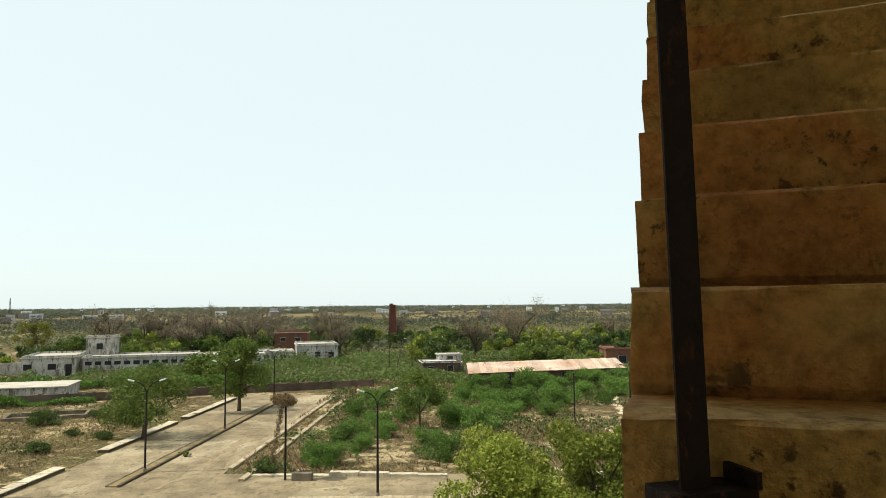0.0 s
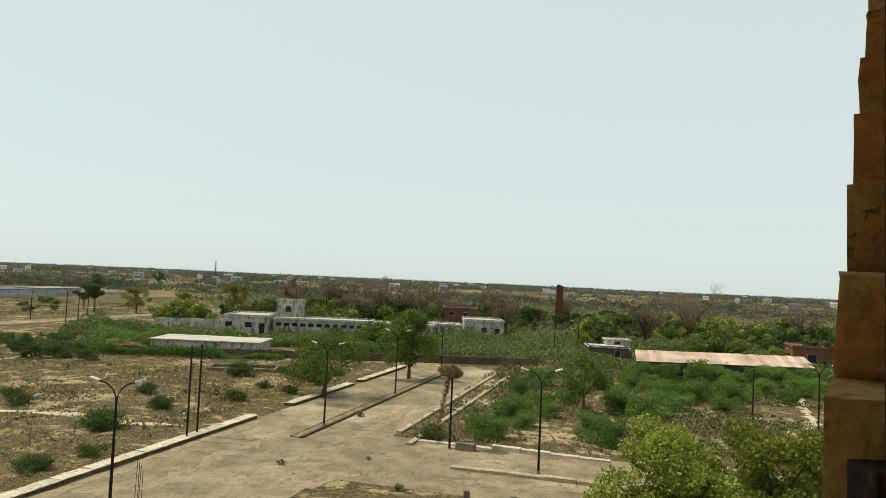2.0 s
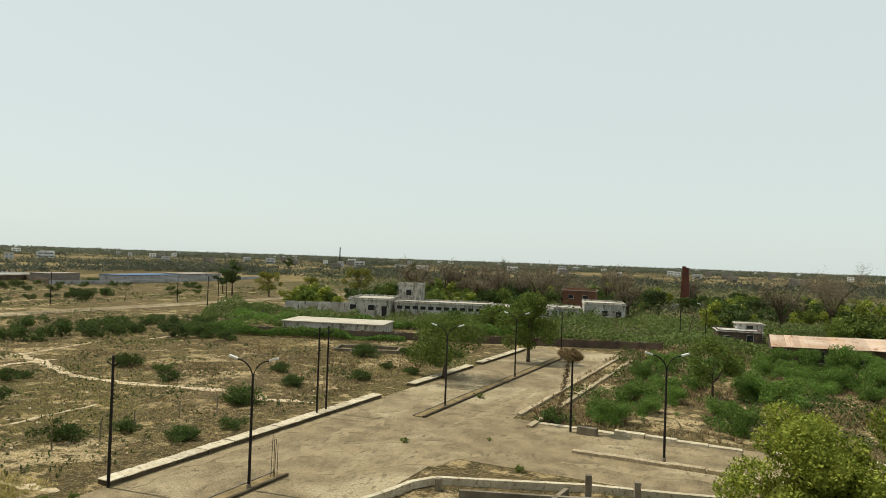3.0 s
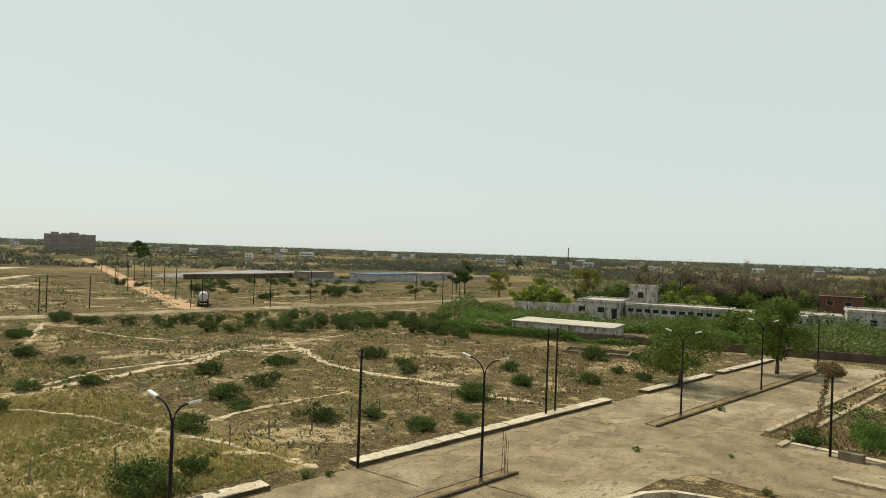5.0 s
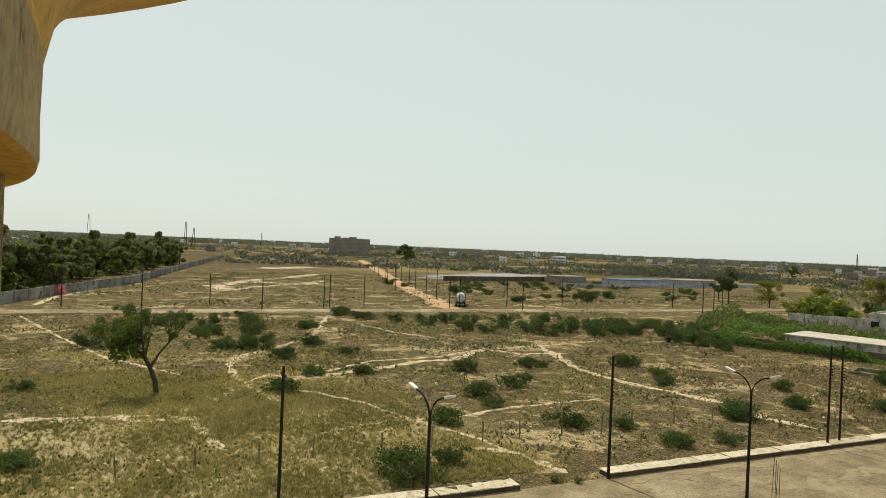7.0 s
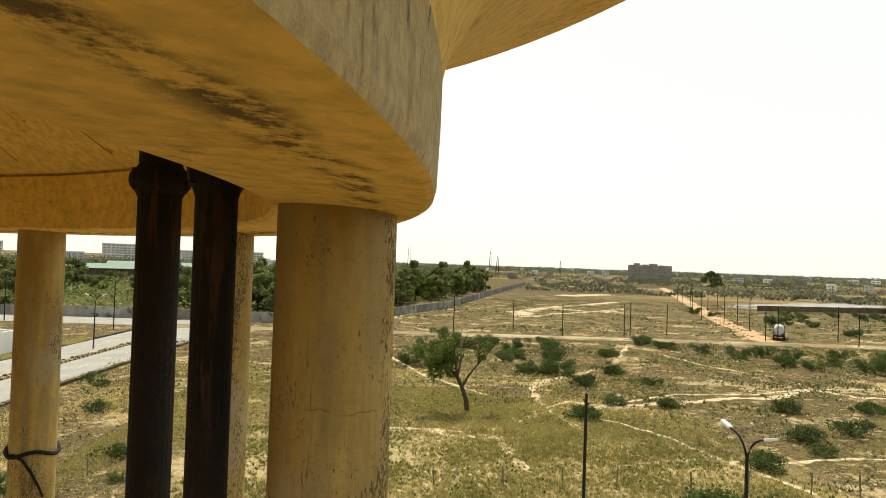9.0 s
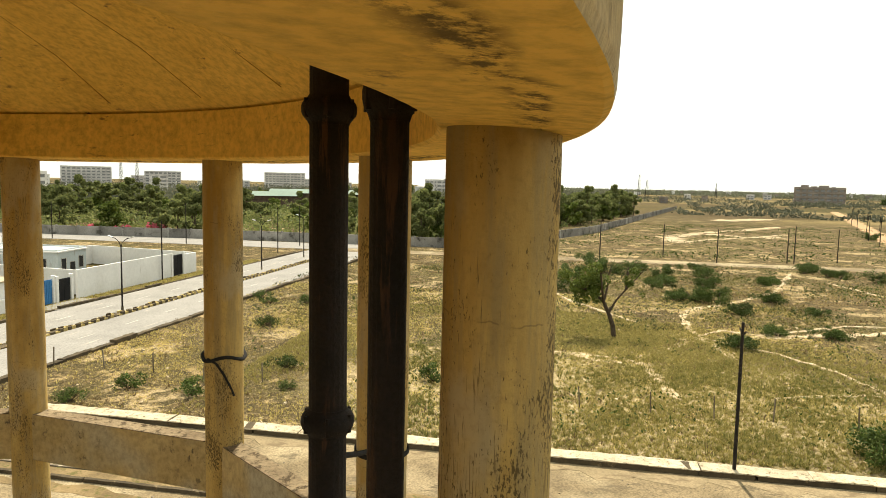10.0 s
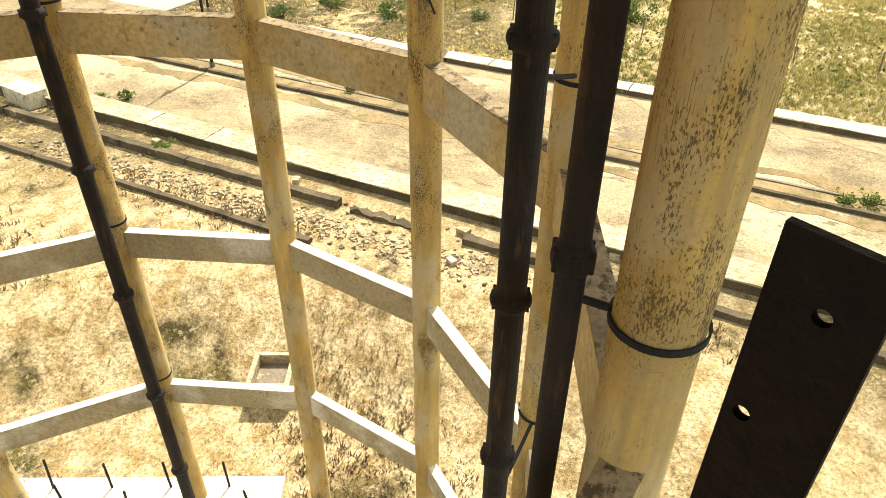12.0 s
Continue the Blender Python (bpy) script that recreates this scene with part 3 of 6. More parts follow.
def column(a):
    bm = bmesh.new()
    rr = RR - 0.03 if a == 96 else RR
    x, y = rr * math.cos(radians(a)), rr * math.sin(radians(a))
    seg, zs = 28, [-2.2, -1.6, -1.0, -0.4, 0.2] + [i * 0.65 for i in range(1, 21)] + [13.22]
    rings = []
    for z in zs:
        ring = []
        for k in range(seg):
            t = 2 * math.pi * k / seg
            r = 0.225 + 0.005 * noise.noise(Vector((math.cos(t) * 2 + a, math.sin(t) * 2, z * 1.2)))
            ring.append(bm.verts.new((x + r * math.cos(t), y + r * math.sin(t), z)))
        rings.append(ring)
    for r0, r1 in zip(rings, rings[1:]):
        for k in range(seg):
            bm.faces.new((r0[k], r0[(k + 1) % seg], r1[(k + 1) % seg], r1[k]))
    return part("column", bm, YELLOW, tower, smooth=True)


for a in ANGLES:
    column(a)
for top, half, tall in ((9.8, 0.125, 0.31), (5.9, 0.095, 0.27), (2.07, 0.095, 0.27)):
    for k in range(12):
        a0, a1 = ANGLES[k], ANGLES[(k + 1) % 12] + (360 if k == 11 else 0)
        p0 = Vector((RR * math.cos(radians(a0)), RR * math.sin(radians(a0)), 0))
        p1 = Vector((RR * math.cos(radians(a1)), RR * math.sin(radians(a1)), 0))
        d = (p1 - p0)
        m = Matrix.Translation((p0 + p1) / 2 + Vector((0, 0, top - tall))) @ Matrix.Rotation(math.atan2(d.y, d.x), 4, 'Z')
        bm = bmesh.new()
        box(bm, -d.length / 2 + 0.12, d.length / 2 - 0.12, -half, half, -tall, tall, m, 0.012)
        part("brace", bm, BRACE if top > 9 else BRACEGREY, tower)
        bm = bmesh.new()
        if top > 9:
            box(bm, -d.length / 2 + 0.2, d.length / 2 - 0.2, -half + 0.007, half - 0.007, tall - 0.01, tall + 0.007, m)
            part("brace_top", bm, DIRTYTOP, tower, "dirty flaking cement on the brace")
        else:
            # Thin cap added so the top looks sunlit against the sides.
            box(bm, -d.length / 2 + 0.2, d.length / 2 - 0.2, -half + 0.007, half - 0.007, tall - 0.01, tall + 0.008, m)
            part("brace_top", bm, SUNTOP, tower, "pale brace top with sunlight in its colour")
def ring_material():
    """The beam's concrete with a mouldy drip line along the outer part of its underside."""
    m = BEAM.copy()
    m.name = "ring_beam_concrete"
    n, l = m.node_tree.nodes, m.node_tree.links
    bsdf = n["Principled BSDF"]
    old = bsdf.inputs["Base Color"].links[0].from_socket
    geo = n.new("ShaderNodeNewGeometry")
    off, flat, ln = n.new("ShaderNodeVectorMath"), n.new("ShaderNodeVectorMath"), n.new("ShaderNodeVectorMath")
    off.operation, flat.operation, ln.operation = 'SUBTRACT', 'MULTIPLY', 'LENGTH'
    off.inputs[1].default_value, flat.inputs[1].default_value = (CX, CY, 0), (1, 1, 0)
    l.new(geo.outputs["Position"], off.inputs[0])
    l.new(off.outputs[0], flat.inputs[0])
    l.new(flat.outputs[0], ln.inputs[0])
    wob = n.new("ShaderNodeTexNoise")
    wob.inputs["Scale"].default_value, wob.inputs["Detail"].default_value = 2.2, 6
    l.new(geo.outputs["Position"], wob.inputs["Vector"])
    add = n.new("ShaderNodeMath")
    add.operation = 'MULTIPLY_ADD'
    l.new(wob.outputs["Fac"], add.inputs[0])
    add.inputs[1].default_value = 0.28
    l.new(ln.outputs["Value"], add.inputs[2])
    up = n.new("ShaderNodeMapRange")
    up.inputs[1].default_value, up.inputs[2].default_value = 6.27, 6.35
    dn = n.new("ShaderNodeMapRange")
    dn.inputs[1].default_value, dn.inputs[2].default_value, dn.inputs[3].default_value, dn.inputs[4].default_value = 6.41, 6.46, 1, 0
    l.new(add.outputs[0], up.inputs[0])
    l.new(add.outputs[0], dn.inputs[0])
    fine = n.new("ShaderNodeTexNoise")
    fine.inputs["Scale"].default_value, fine.inputs["Detail"].default_value, fine.inputs["Roughness"].default_value = 9, 8, 0.75
    l.new(geo.outputs["Position"], fine.inputs["Vector"])
    fr = n.new("ShaderNodeMapRange")
    fr.inputs[1].default_value, fr.inputs[2].default_value, fr.inputs[4].default_value = 0.46, 0.56, 0.9
    l.new(fine.outputs["Fac"], fr.inputs[0])
    a, b = n.new("ShaderNodeMath"), n.new("ShaderNodeMath")
    a.operation = b.operation = 'MULTIPLY'
    l.new(up.outputs[0], a.inputs[0])
    l.new(dn.outputs[0], a.inputs[1])
    l.new(a.outputs[0], b.inputs[0])
    l.new(fr.outputs[0], b.inputs[1])
    x = n.new("ShaderNodeMix")
    x.data_type = 'RGBA'
    l.new(b.outputs[0], x.inputs[0])
    l.new(old, x.inputs[6])
    x.inputs[7].default_value = (0.07, 0.047, 0.02, 1)
    l.new(x.outputs[2], bsdf.inputs["Base Color"])
    return m


RINGMAT = ring_material()
WEATHERED = mat("rain_washed_beam_face", (0.6, 0.46, 0.24), (0.46, 0.35, 0.18), 1.6, 26, 0.92, 0.6, stain=(0.1, 0.075, 0.04), stain_at=0.55, stain_scale=(26, 26, 9), vary=0, third=(0.5, 0.43, 0.3), third_scale=0.9, mask=1.6, spec=0.2)
bm = bmesh.new()
lathe(bm, [(5.85, 13.72), (5.85, 13.2), (5.87, 13.182), (6.14, 13.172), (6.40, 13.152), (6.418, 13.158), (6.425, 13.18), (6.425, 13.3), (6.425, 13.415), (6.38, 13.72)], 240, 0.006)
bm.faces.ensure_lookup_table()
for k, f in enumerate(bm.faces):
    f.material_index = 1 if 5 <= k % 10 <= 7 else 0
part("ring_beam", bm, [RINGMAT, WEATHERED], tower, smooth=False)
bm = bmesh.new()
lathe(bm, [(6.40, 13.42), (6.43, 13.5), (6.46, 13.63), (6.5, 13.73), (6.6, 13.89), (6.8, 14.09), (7.0, 14.25), (7.5, 14.56), (8.0, 14.82), (8.5, 15.0), (8.56, 15.02), (8.56, 15.2), (8.3, 15.25), (7.2, 14.8), (6.5, 14.2), (6.3, 13.74)], 120, 0.01)
part("flared_tank_bottom", bm, BEAM, tower)
bm = bmesh.new()
lathe(bm, [(5.95, 13.70), (5.0, 14.25), (4.0, 14.68), (3.0, 14.98), (2.0, 15.18), (1.0, 15.3), (0.02, 15.34), (0.02, 15.5), (3.0, 15.2), (6.2, 13.9)], 120, 0.015)
part("inner_tank_bottom", bm, BEAM, tower)
SEAM = mat("faint_form_seam", (0.5, 0.32, 0.09), (0.3, 0.19, 0.06), 3, 30, 0.95, 0.2)
for k in range(24):
    bm = bmesh.new()
    c, sn = math.cos(radians(15 * k + 4)), math.sin(radians(15 * k + 4))
    tube(bm, [(r * c, r * sn, z + 0.003) for r, z in ((5.7, 13.84), (5.0, 14.25), (4.0, 14.68), (3.0, 14.98))], 0.005, 5)
    part("form_seam", bm, SEAM, tower, "thin seam in the concrete")
bm = bmesh.new()
lathe(bm, [(8.3, 15.15), (8.45, 15.15), (8.45, 19.5), (4.0, 21.0), (0.02, 21.6), (0.02, 21.4), (4.0, 20.8), (8.3, 19.4)], 96)
part("tank_wall", bm, BEAM, tower)


# pipes under the tank
def pipe(x, y, r, flanges, z0, z1, label):
    e = thing("water_pipe", (x, y, z0), label, "pipe", "tower pipes")
    bm = bmesh.new()
    tube(bm, [(0, 0, 0), (0, 0, z1 - z0)], r, 20)
    part("pipe_run", bm, RUST, e, smooth=False)
    bolt = None
    for f in flanges:
        bm = bmesh.new()
        h = f - z0
        tube(bm, [(0, 0, h - 0.1), (0, 0, h - 0.075), (0, 0, h - 0.04), (0, 0, h - 0.015), (0, 0, h + 0.015), (0, 0, h + 0.04), (0, 0, h + 0.07), (0, 0, h + 0.09)], [r * 1.02, r * 1.12, r * 1.36, r * 1.42, r * 1.42, r * 1.36, r * 1.12, r * 1.02], 20)
        fl = part("flange", bm, RUST, e, "bolted flange", smooth=True)
        for k in range(6):
            a = k * math.pi / 3 + 0.3
            if bolt is None:
                bm = bmesh.new()
                tube(bm, [(0, 0, -0.06), (0, 0, 0.06)], 0.015, 6)
                b = part("bolt", bm, RUST, fl)
                bolt = b.data
            else:
                b = new("bolt", bolt)
                b.parent = fl
            b.matrix_basis = pose(r * 1.3 * math.cos(a), r * 1.3 * math.sin(a), h)
    return e


def polar(az, d, ex=0.06, ey=0.1):
    return ex - d * math.sin(radians(az)), ey + d * math.cos(radians(az))


P1 = polar(107.4, 4.55)
P2 = polar(102.3, 2.75)
P3 = polar(144.4, 11.6)
pipe(*P1, 0.125, (13.42, 11.38, 9.2, 7.2, 5.1, 3.0, 1.0, -1.0), -2.1, 14.4, "black rusty riser pipe with bolted flanges")
pipe(*P2, 0.077, (13.30, 10.93, 7.6, 4.7, 1.8, -1.0), -2.1, 14.2, "slim black rusty riser pipe beside a column")
pipe(*P3, 0.128, (13.0, 9.9, 7.4, 4.8, 2.2, -0.2), -2.1, 14.2, "black rusty riser pipe beside a far column")


def band(x, y, z, r, tail, name, label):
    """A strap round a column with a tail to a pipe."""
    e = thing(name, (x, y, z), label, "strap")
    bm = bmesh.new()
    lathe(bm, [(r, -0.02), (r + 0.012, -0.02), (r + 0.012, 0.02), (r, 0.02)], 32)
    part("loop", bm, BLACK, e)
    bm = bmesh.new()
    t = Vector(tail) - Vector((x, y, z))
    tube(bm, [t * (r / t.length), t * 0.5 + Vector((0, 0, -0.01)), t], 0.022, 8)
    part("tail", bm, BLACK, e)
    return e


def colxy(k):
    rr = RR - 0.03 if k == 0 else RR
    return CX + rr * math.cos(radians(ANGLES[k])), CY + rr * math.sin(radians(ANGLES[k]))


band(*colxy(0), 10.66, 0.232, (P2[0], P2[1], 10.7), "iron_band", "black iron band clamping a pipe to a column")
band(*colxy(1), 10.62, 0.232, (P1[0], P1[1], 11.12), "iron_band", "black iron band clamping a pipe to a column")
band(*colxy(1), 6.4, 0.232, (P1[0], P1[1], 6.4), "iron_band", "black iron band clamping a pipe to a column")
band(*colxy(4), 9.95, 0.232, (P3[0], P3[1], 9.95), "iron_band", "black iron band clamping a pipe to a column")
band(*colxy(4), 6.1, 0.232, (P3[0], P3[1], 6.1), "iron_band", "black iron band clamping a pipe to a column")
band(*colxy(4), 2.3, 0.232, (P3[0], P3[1], 2.3), "iron_band", "black iron band clamping a pipe to a column")
cx2, cy2 = colxy(2)
wire = thing("tied_cable", (cx2, cy2, 10.86), "black cable tied round a column with a loose end", "cable")
bm = bmesh.new()
tube(bm, [(0.245 * math.cos(a), 0.245 * math.sin(a), 0.03 * math.sin(a * 3)) for a in [k * 2 * math.pi / 24 for k in range(25)]], 0.022, 6)
part("loop", bm, BLACK, wire)
bm = bmesh.new()
tube(bm, [(0.22, -0.1, 0), (0.25, 0.02, -0.04), (0.26, 0.12, -0.16), (0.23, 0.2, -0.34), (0.22, 0.23, -0.42)], 0.014, 6)
part("loose_end", bm, BLACK, wire)

# ---- outer stair ----
G = Vector((0.345, 0.939, 0))
U = Vector((0.939, -0.345, 0))
NOSE1 = Vector((0.43, 1.40, 13.05))
RISE, GO = 0.18, 0.19
stair = thing("stair", (0, 0, 0), "steep stained concrete stair with worn steps", "stair", kind="structure")


def step_mesh(k):
    rng = random.Random(40 + k)
    bm = bmesh.new()
    o = NOSE1 + (k - 1) * (GO * G + Vector((0, 0, RISE)))
    m = Matrix((( U.x, G.x, 0, o.x), (U.y, G.y, 0, o.y), (0, 0, 1, o.z), (0, 0, 0, 1)))
    n = 14
    rows = []
    for i in range(n + 1):
        x = 1.25 * i / n
        wv = lambda q: 0.009 * noise.noise(Vector((x * 6, k * 5.1, q))) + rng.uniform(-0.003, 0.003)
        lo = 0.012 if i == 0 else 0.0
        prof = [(0.05 + wv(0), -RISE - 0.02), (0.018 + wv(1) + lo, -RISE + 0.02), (0.006 + wv(2) + lo, -0.06), (-0.004 + wv(3) + lo, -0.008), (0.002 + wv(4) + lo, -0.001 - lo), (0.06, wv(5) * 0.4), (0.30, 0.0), (0.30, -RISE - 0.16)]
        rows.append([bm.verts.new(m @ Vector((x + (0.012 * noise.noise(Vector((k * 3.3, y * 9, z * 9))) if i == 0 else 0), y, z))) for y, z in prof])
    for r0, r1 in zip(rows, rows[1:]):
        for j in range(len(r0)):
            bm.faces.new((r0[j], r1[j], r1[(j + 1) % len(r0)], r0[(j + 1) % len(r0)]))
    bm.faces.new(rows[0])
    bm.faces.new(rows[-1][::-1])
    bmesh.ops.recalc_face_normals(bm, faces=bm.faces)
    return part("step", bm, STEP, stair)


for k in range(-6, 12):
    step_mesh(k)
bm = bmesh.new()
o = NOSE1 - 8 * (GO * G + Vector((0, 0, RISE)))
m = Matrix(((U.x, G.x, 0, o.x), (U.y, G.y, 0, o.y), (0, 0, 1, o.z), (0, 0, 0, 1)))
box(bm, 0, 1.25, -0.55, 0.3, -0.16, 0, m, 0.01)
part("landing", bm, STEP, stair)


def angle_post(x, y, z0, z1, turn, w, holes, label, side=True):
    """An upright of angle iron: a face leg, pierced by bolt holes (depth below the top, offset), and a side leg."""
    e = thing("rail_post", (x, y, z0), label, "post", "stair rail posts", turn)
    h = z1 - z0
    bm = bmesh.new()
    t = w * 0.11
    cuts = sorted([0.0, h] + [c for hz, _ in holes for c in (h - hz - 0.0065, h - hz + 0.0065)])
    for a, b in zip(cuts, cuts[1:]):
        off = [o for hz, o in holes if abs((a + b) / 2 - (h - hz)) < 0.003]
        if off:
            c, r, n = (a + b) / 2, 0.0038, 16
            for y0 in (0.0, t):
                outer, inner = [], []
                for k in range(n):
                    q = 2 * math.pi * k / n
                    s = 1 / max(abs(math.cos(q)), abs(math.sin(q)))
                    outer.append(bm.verts.new((w / 2 * s * math.cos(q), y0, c + 0.0065 * s * math.sin(q))))
                    inner.append(bm.verts.new((r * math.cos(q) + off[0] * w, y0, c + r * math.sin(q))))
                for k in range(n):
                    bm.faces.new((outer[k], outer[(k + 1) % n], inner[(k + 1) % n], inner[k]))
            for x0 in (-w / 2, w / 2):
                bm.faces.new([bm.verts.new(p) for p in ((x0, 0, a), (x0, t, a), (x0, t, b), (x0, 0, b))])
        else:
            box(bm, -w / 2, w / 2, 0, t, a, b)
    part("face_leg", bm, IRON, e)
    if side:
        bm = bmesh.new()
        box(bm, w / 2 - t, w / 2, t, w, 0, h, None, 0.0008)
        part("side_leg", bm, IRON, e)
    return e


HOLES = ((0.030, 0.04), (0.091, -0.3))
# the post beside the steps, on its channel bracket
post = angle_post(0.434, 1.13, 12.79, 14.0, 12, 0.042, (), "dark rusty angle iron rail post bolted to a step")
bm = bmesh.new()
box(bm, -0.045, 0.075, -0.02, 0.05, -0.11, 0.0, None, 0.003)
box(bm, 0.066, 0.075, -0.028, 0.05, 0.0, 0.022, None, 0.002)
part("bracket", bm, IRON, post, "rusty channel bracket")
post.matrix_basis = post.matrix_basis @ pose(0, 0, 0, 0, -1.0, 0)
angle_post(-0.152, 0.070, 11.45, 12.696, 64, 0.042, HOLES, "dark flat iron rail post with bolt holes", False)

# ---- poles and lamps ----
def lamp_post(x, y, turn, h=7.1, arms=2):
    e = thing("street_lamp", (x, y, 0), "dark street lamp with two curved arms" if arms == 2 else "dark street lamp with one curved arm", "street lamp", "street lamps", turn)
    bm = bmesh.new()
    tube(bm, [(0, 0, -0.3), (0, 0, h * 0.45), (0, 0, h * 0.86)], [0.09, 0.075, 0.06], 10)
    part("pole", bm, POLE, e)
    bm = bmesh.new()
    tube(bm, [(0, 0, 0), (0, 0, 0.35)], 0.13, 10)
    part("base_collar", bm, DARKKERB, e)
    for s in (1, -1)[:arms]:
        bm = bmesh.new()
        pts = [(s * 1.0 * (q ** 1.7), 0, h * 0.85 + 1.05 * (1 - (1 - q) ** 1.8)) for q in (0, 0.2, 0.4, 0.6, 0.8, 1.0)]
        tube(bm, pts, 0.04, 8)
        part("arm", bm, POLE, e)
        bm = bmesh.new()
        box(bm, -0.26, 0.26, -0.1, 0.1, -0.05, 0.06, pose(s * 1.18, 0, h * 0.85 + 1.13, 0, -s * 18, 0), 0.03)
        part("lamp_head", bm, LAMPWHITE, e, "white lamp head")
    return e


for u, v, tn in ((-25.3, 55.0, 90), (-25.5, 73.6, 90), (-25.3, 91.5, 90), (-25.3, 30.0, 90), (-25.3, 12.0, 90), (-25.6, -25.7, 90)):
    p = uv(u, v)
    lamp_post(p.x, p.y, 2 + 10)
lamp_post(-4.1, 48.2, 20)
lamp_post(18.5, 67.9, 160, 7.0)
lamp_post(-61.6, -40.4, 85)
lamp_post(-44.9, -40.2, 85)
lamp_post(-34.3, -31.2, 60)
lamp_post(-94.8, -40.2, 85)
lamp_post(-112.5, -40.2, 85)
lamp_post(-4.5, 120.0, 200, 7.0, 1)


def wire_pole(x, y, h=7.1, bars=True, turn=0.0, r=0.09, label="dark steel pole with cross arms"):
    e = thing("utility_pole", (x, y, 0), label, "pole", "poles", turn)
    bm = bmesh.new()
    tube(bm, [(0, 0, -0.3), (0, 0, h)], [r, r * 0.75], 8)
    part("pole", bm, POLE, e)
    if bars:
        for z, w in ((h - 0.6, 0.45), (h - 1.2, 0.0)):
            if w:
                bm = bmesh.new()
                tube(bm, [(-w, 0, z + 0.25), (0, 0, z), (w, 0, z + 0.25)], 0.04, 6)
                part("cross_arm", bm, POLE, e)
        for k in range(6):
            bm = bmesh.new()
            tube(bm, [(0.06, 0, h - 1.4 - k * 0.22), (0.2, 0, h - 1.38 - k * 0.22)], 0.035, 6)
            part("insulator", bm, POLE, e)
    return e


wire_pole(-30.75, 27.75)
wire_pole(-32.0, 9.0)
wire_pole(-30.5, 47.4, turn=10)
wire_pole(-30.6, 48.9, turn=10)
wire_pole(-11.4, 53.1, 6.4, False)
wire_pole(14.6, 75.7, 5.4, False)
wire_pole(-81.4, -47.8, 7.5, False)
wire_pole(-8.6, 122.6, 5.8, False, label="dark pole with a slanting stay in scrub")
stay = thing("pole_stay", (-8.6, 122.6, 0), "slanting stay pole leaning on an upright", "pole", "poles")
bm = bmesh.new()
tube(bm, [(0.9, -0.4, -0.1), (2.1, 0.0, 5.2)], 0.08, 8)
part("pole", bm, BARK, stay)


# ---- plants ----
def quad_mesh(name, centers, normals_rng, sizes, material, aspect=0.6):
    """Many small leaf blades, each a folded pair of triangles."""
    n = len(centers)
    a = normals_rng.normal(size=(n, 3))
    a /= np.linalg.norm(a, axis=1)[:, None]
    b = normals_rng.normal(size=(n, 3))
    b -= (b * a).sum(1)[:, None] * a
    b /= np.linalg.norm(b, axis=1)[:, None]
    c = np.cross(a, b)
    s = sizes[:, None]
    v = np.stack([centers - a * s, centers + b * s * aspect + c * s * 0.15, centers + a * s, centers - b * s * aspect + c * s * 0.15], 1).reshape(-1, 3)
    me = bpy.data.meshes.new(name)
    me.vertices.add(4 * n)
    me.vertices.foreach_set("co", v.astype(np.float32).ravel())
    me.loops.add(4 * n)
    me.loops.foreach_set("vertex_index", np.arange(4 * n, dtype=np.int32))
    me.polygons.add(n)
    me.polygons.foreach_set("loop_start", np.arange(0, 4 * n, 4, dtype=np.int32))
    me.polygons.foreach_set("loop_total", np.full(n, 4, dtype=np.int32))
    me.update(calc_edges=True)
    me.materials.append(material)
    return me


def clump_points(rng, clumps, count, squash=0.8):
    """Points gathered in the shells of clumps (x, y, z, r)."""
    cl = np.array(clumps)
    w = cl[:, 3] ** 2
    pick = rng.choice(len(cl), count, p=w / w.sum())
    d = rng.normal(size=(count, 3))
    d /= np.linalg.norm(d, axis=1)[:, None]
    r = cl[pick, 3] * rng.uniform(0.25, 1.08, count) ** 0.6
    return cl[pick, :3] + d * r[:, None] * np.array([1, 1, squash])


def make_tree(name, seed, height, spread, leaves, size, leafmat, trunk_h=0.35, clumps=16, trunk_r=0.16, lean=0.0, label="", category="tree", low=0.0, forks=7):
    rng = np.random.default_rng(seed)
    e = thing(name, (0, 0, 0), label, category, "trees")
    cl = []
    for k in range(clumps):
        a, q = rng.uniform(0, 6.28), rng.uniform(0, 1) ** 0.6
        zz = rng.uniform(0, 1)
        rad = spread * q * (0.55 + 0.6 * math.sin(math.pi * min(1, 0.15 + zz * 0.85)))
        cl.append((rad * math.cos(a) * 0.8 + lean * zz, rad * math.sin(a) * 0.8, height * (trunk_h + low + (0.92 - trunk_h - low) * zz), spread * rng.uniform(0.2, 0.36)))
    bm = bmesh.new()
    th = height * trunk_h
    tube(bm, [(0, 0, -0.3), (0.05, 0, th * 0.4), (lean * 0.3, 0.04, th)], [trunk_r * 1.25, trunk_r, trunk_r * 0.85], 8)
    for c in cl[:forks]:
        m = (lean * 0.3 + (c[0] - lean * 0.3) * 0.45, c[1] * 0.4, th + (c[2] - th) * 0.55)
        tube(bm, [(lean * 0.3, 0.04, th * 0.92), m, c[:3]], [trunk_r * 0.6, trunk_r * 0.36, trunk_r * 0.1], 6)
    part("trunk", bm, BARK, e)
    if leaves:
        pts = clump_points(rng, cl, leaves)
        me = quad_mesh("crown", pts, rng, rng.uniform(0.6, 1.3, leaves) * size, leafmat)
        ob = new("crown", me)
        ob.parent = e
    return e


